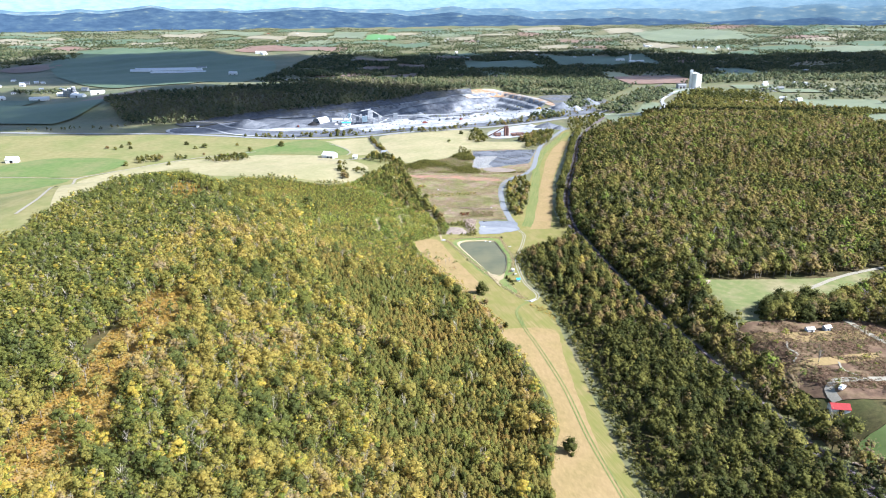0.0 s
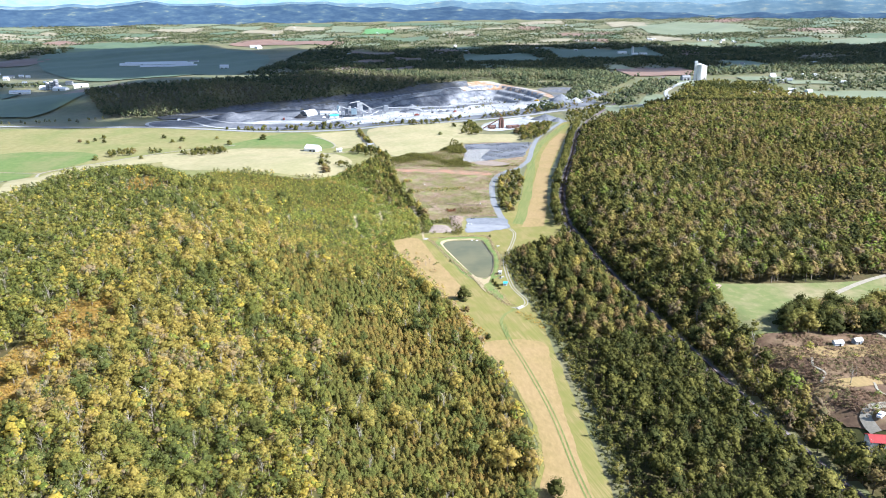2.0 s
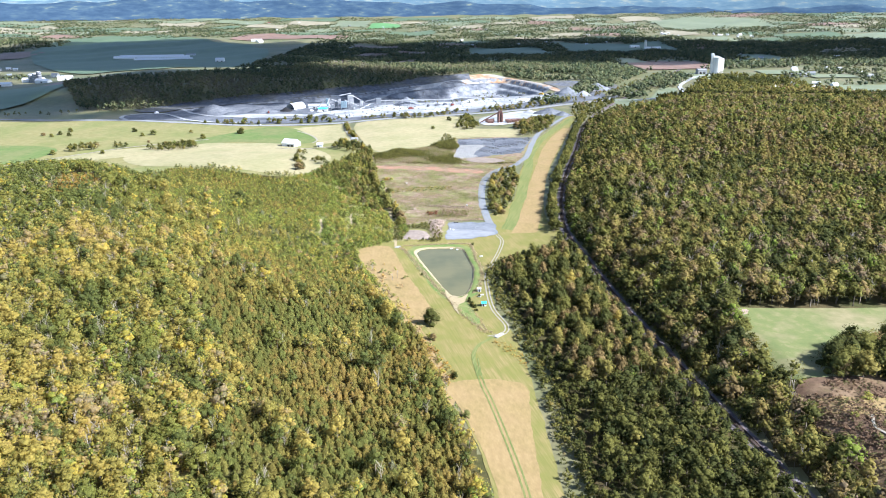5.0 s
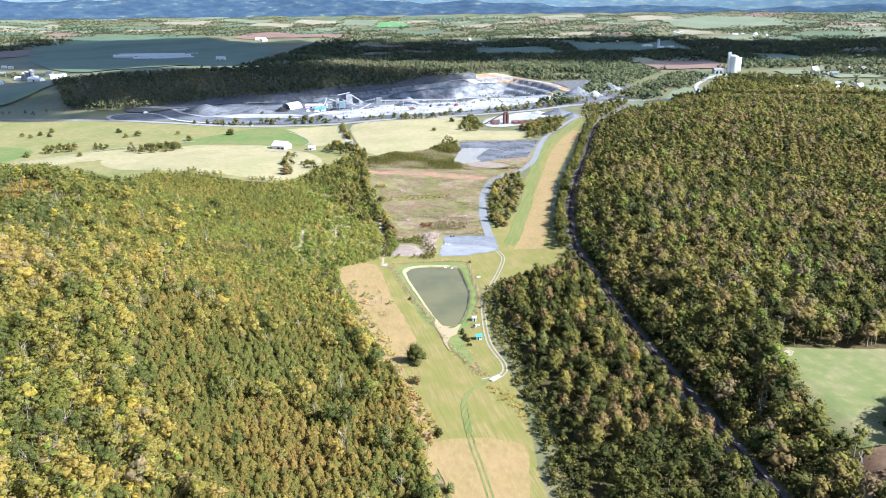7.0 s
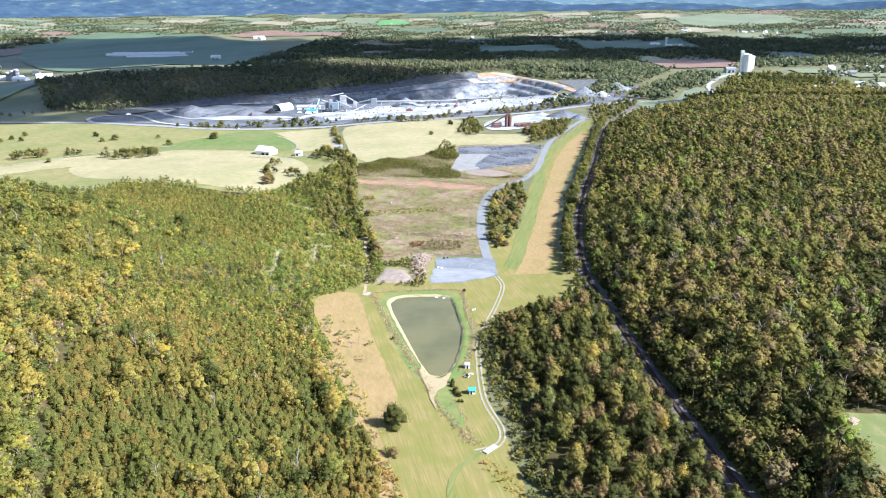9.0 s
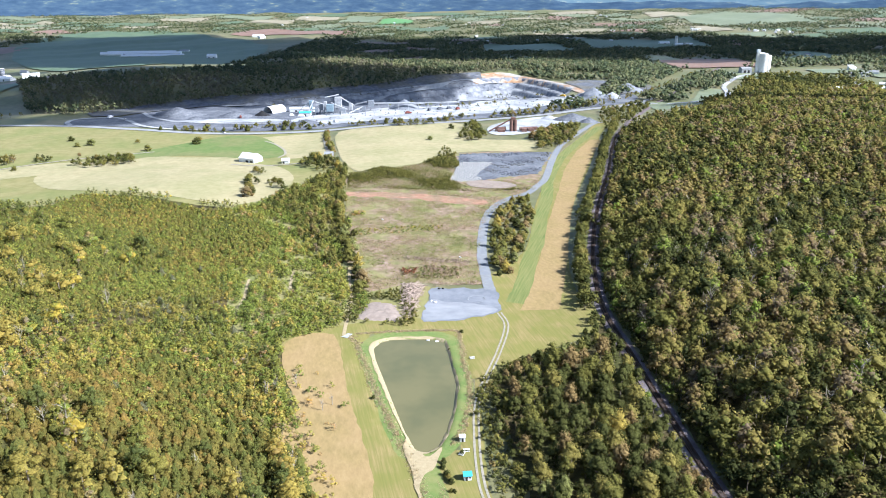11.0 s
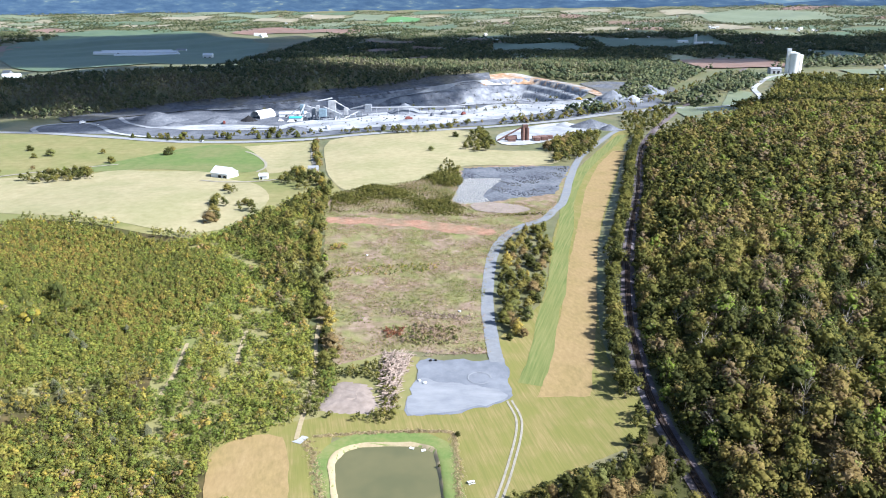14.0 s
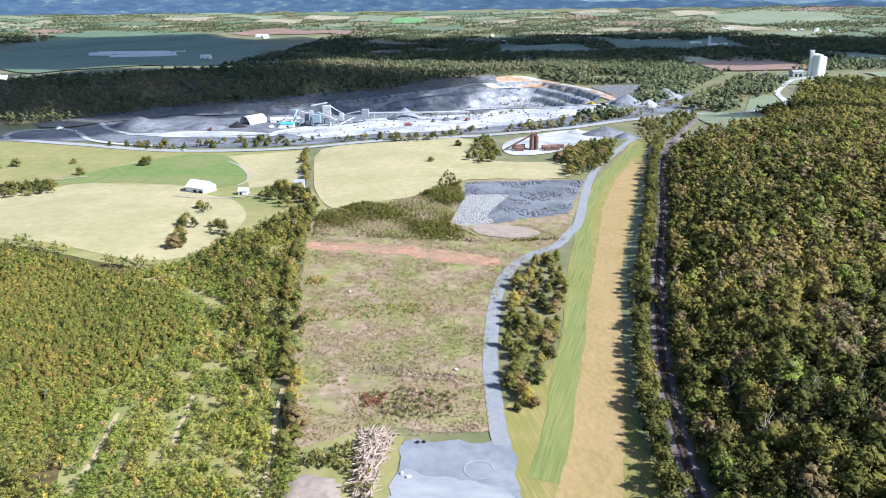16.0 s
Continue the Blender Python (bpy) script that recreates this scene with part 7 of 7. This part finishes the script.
HOMES = [(690, 1500, 70, 50, 9), (850, 1740, 120, 90, 10), (640, 1060, 20, 20, 2), (1000, 2960, 170, 120, 16), (-1190, 2010, 130, 110, 12), (-1000, 1780, 160, 60, 8), (-160, 2560, 200, 110, 12), (300, 2880, 330, 200, 12), (1200, 2450, 380, 330, 18), (-500, 3500, 500, 350, 10), (300, 3700, 600, 350, 12)]
for a, b, u, v, n in HOMES:
    for k in range(n):
        xx, yy, sz = a + RNG.uniform(-u, u), b + RNG.uniform(-v, v), RNG.uniform(0.7, 1.1) * (1 - 0.35 * min(1, max(0, b - 1800) / 1500))
        lot = int(RNG.choice(4, p=[0.6, 0.24, 0.14, 0.02]))
        gable("house", xx, yy, RNG.uniform(-40, 40), 14 * sz, 9 * sz, 5 * sz, 3 * sz, M_WHITE if lot != 2 else M_CONCRETE, (M_WHITEROOF, M_GREYROOF, M_GREYROOF, M_REDROOF)[lot], ("white house with a pale roof in the valley", "white house with a grey roof in the valley", "stone-coloured house with a grey roof", "white house with a red roof in the valley")[lot], "house", [(-3 * sz, 1.5, 1.6, 1), (3 * sz, 1.5, 1.6, 1)], "valley houses")

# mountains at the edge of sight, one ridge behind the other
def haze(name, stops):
    """Far wooded slopes and small fields, blue air painted into colour and glow."""
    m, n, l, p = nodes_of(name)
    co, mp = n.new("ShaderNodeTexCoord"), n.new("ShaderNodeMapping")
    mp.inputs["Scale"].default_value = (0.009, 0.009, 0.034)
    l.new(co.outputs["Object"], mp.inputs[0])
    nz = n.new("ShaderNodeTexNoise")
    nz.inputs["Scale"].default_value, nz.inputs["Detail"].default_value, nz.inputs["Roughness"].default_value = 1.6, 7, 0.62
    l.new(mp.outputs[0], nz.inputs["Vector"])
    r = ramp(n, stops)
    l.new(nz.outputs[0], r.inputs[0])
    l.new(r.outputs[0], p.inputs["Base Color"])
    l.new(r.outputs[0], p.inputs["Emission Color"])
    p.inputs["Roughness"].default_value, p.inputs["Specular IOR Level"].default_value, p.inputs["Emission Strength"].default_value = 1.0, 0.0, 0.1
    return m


def ridge_line(r0, r1, a0, a1, tops, wave, material, label):
    """A long ridge between two distances, its crest heights given at even steps from bearing a0 to a1."""
    ang, rad = np.radians(np.linspace(a0, a1, 160)), np.linspace(r0, r1, 9)
    A, R = np.meshgrid(ang, rad)
    X, Y = 30 + R * np.sin(A), R * np.cos(A)
    crest = np.interp(A, np.radians(np.linspace(a0, a1, len(tops))), tops)
    crest = crest + wave * (np.sin(A * 31 + r0) + 0.6 * np.sin(A * 67 + 1 + r0) + 0.4 * np.sin(A * 149))
    foot = hgt(X, Y) - 6
    Z = foot + (np.maximum(crest, foot + 1) - foot) * ss(0, 1, (R - r0) / (r1 - r0)) + wave * 0.5 * np.sin(A * 83 + R / 40) * ss(r0, r1, R)
    i = np.arange(len(rad) - 1)[:, None] * len(ang) + np.arange(len(ang) - 1)
    quads = np.stack([i, i + 1, i + 1 + len(ang), i + len(ang)], -1).reshape(-1, 4)
    me = mesh_from("backdrop", np.stack([X, Y, Z], -1).reshape(-1, 3), quads, [material])
    me.polygons.foreach_set("use_smooth", np.ones(len(quads), bool))
    tagged(new("backdrop", me), label, "mountains", kind="structure")


# Paler, bluer colours on each farther ridge imitate haze; light flecks imitate sunlit fields.
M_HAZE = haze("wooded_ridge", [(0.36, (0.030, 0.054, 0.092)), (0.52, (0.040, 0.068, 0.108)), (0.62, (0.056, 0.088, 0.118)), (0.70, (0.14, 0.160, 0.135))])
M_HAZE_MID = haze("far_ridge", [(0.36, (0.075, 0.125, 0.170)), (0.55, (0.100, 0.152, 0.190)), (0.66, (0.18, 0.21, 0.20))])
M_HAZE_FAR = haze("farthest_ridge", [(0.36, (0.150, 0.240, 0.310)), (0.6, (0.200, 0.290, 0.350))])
ridge_line(4160, 4330, -52, 52, [140, 150, 172, 184, 176, 152, 126, 116, 124, 148, 150], 7.0, M_HAZE, "wooded ridge beyond the valley, painted in blue haze")
ridge_line(4380, 4580, -52, 52, [178, 186, 190, 196, 188, 184, 172, 176, 196, 210, 190], 7.0, M_HAZE_MID, "ridge painted in paler haze, with sunlight painted on small fields")
ridge_line(4640, 4840, -52, 52, [246, 250, 256, 250, 252, 250, 256, 250, 252, 258, 250], 3.0, M_HAZE_FAR, "mountains at the horizon painted in the palest blue haze")


# drifting fair-weather clouds, unseen high over the valley, placed to cast its shade patches
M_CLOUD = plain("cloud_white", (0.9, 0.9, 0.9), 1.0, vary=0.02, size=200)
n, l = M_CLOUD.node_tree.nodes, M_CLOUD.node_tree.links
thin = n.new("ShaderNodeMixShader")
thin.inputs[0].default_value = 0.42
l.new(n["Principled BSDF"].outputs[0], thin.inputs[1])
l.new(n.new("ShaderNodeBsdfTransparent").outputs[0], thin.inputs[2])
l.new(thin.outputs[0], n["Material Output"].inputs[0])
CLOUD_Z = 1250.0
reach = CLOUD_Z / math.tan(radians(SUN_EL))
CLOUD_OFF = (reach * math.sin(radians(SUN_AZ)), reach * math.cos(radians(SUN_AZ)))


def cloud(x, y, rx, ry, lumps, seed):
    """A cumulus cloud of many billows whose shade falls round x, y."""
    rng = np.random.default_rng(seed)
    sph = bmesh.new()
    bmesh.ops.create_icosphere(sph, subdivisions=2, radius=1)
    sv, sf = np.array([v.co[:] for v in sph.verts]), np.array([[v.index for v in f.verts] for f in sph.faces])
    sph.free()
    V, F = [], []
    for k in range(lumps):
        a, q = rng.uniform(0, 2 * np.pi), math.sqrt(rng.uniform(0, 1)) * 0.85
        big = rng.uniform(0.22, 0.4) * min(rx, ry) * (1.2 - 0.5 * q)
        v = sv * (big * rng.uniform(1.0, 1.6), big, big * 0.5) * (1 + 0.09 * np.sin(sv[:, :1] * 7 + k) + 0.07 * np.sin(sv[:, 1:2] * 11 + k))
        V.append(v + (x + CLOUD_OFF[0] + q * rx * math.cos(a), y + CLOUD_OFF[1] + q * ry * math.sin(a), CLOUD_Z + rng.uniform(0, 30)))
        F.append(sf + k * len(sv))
    tagged(new("cloud", mesh_from("cloud", np.concatenate(V), np.concatenate(F), [M_CLOUD])), "white cumulus cloud, unseen high over the valley, placed to shade it", "cloud", "clouds")


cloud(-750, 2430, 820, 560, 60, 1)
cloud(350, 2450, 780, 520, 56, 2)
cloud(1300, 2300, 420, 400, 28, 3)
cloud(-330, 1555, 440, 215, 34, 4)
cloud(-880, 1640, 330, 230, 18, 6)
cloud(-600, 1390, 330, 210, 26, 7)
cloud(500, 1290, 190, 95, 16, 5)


# boulders and bushes over the quarry
x, y = scatter(PIT, 11, 0.5)
xb, yb = scatter([(-400, 1300), (-330, 1362), (-160, 1476), (-20, 1581), (70, 1656), (66, 1700), (-105, 1572), (-270, 1462), (-430, 1355), (-480, 1296)], 10, 0.5)
xc, yc = scatter([(-180, 1240), (-91, 1318), (48, 1352), (198, 1420), (150, 1330), (-4, 1226), (-150, 1200)], 14, 0.5)
x, y = np.concatenate([x, xb, xc]), np.concatenate([y, yb, yc])
V = np.concatenate([stone_v * s * (1, 1, 0.7) + (a, b, hz(a, b) + 1.0) for a, b, s in zip(x, y, 0.4 + 1.4 * RNG.uniform(0, 1, len(x)) ** 2.5)])
F = np.concatenate([ICO_F + 12 * k for k in range(len(x))])
tagged(new("boulders", mesh_from("boulders", V, F, [M_SLOPE])), "scattered grey boulders and spoil in the quarry", "boulders", kind="stuff")
x, y = scatter([(-60, 1400), (60, 1410), (150, 1450), (190, 1540), (120, 1640), (20, 1560)], 13, 0.5)
keep = patches(x, y, 21, 2.5) > 0.74
grow("brush", SHRUBS, x[keep], y[keep], rnd(keep.sum(), 2.0, 6.0), rnd(keep.sum(), 0, 0.5), [M_OAK, M_BARK], "dark bushes on the quarry benches", "brush", 1.4)
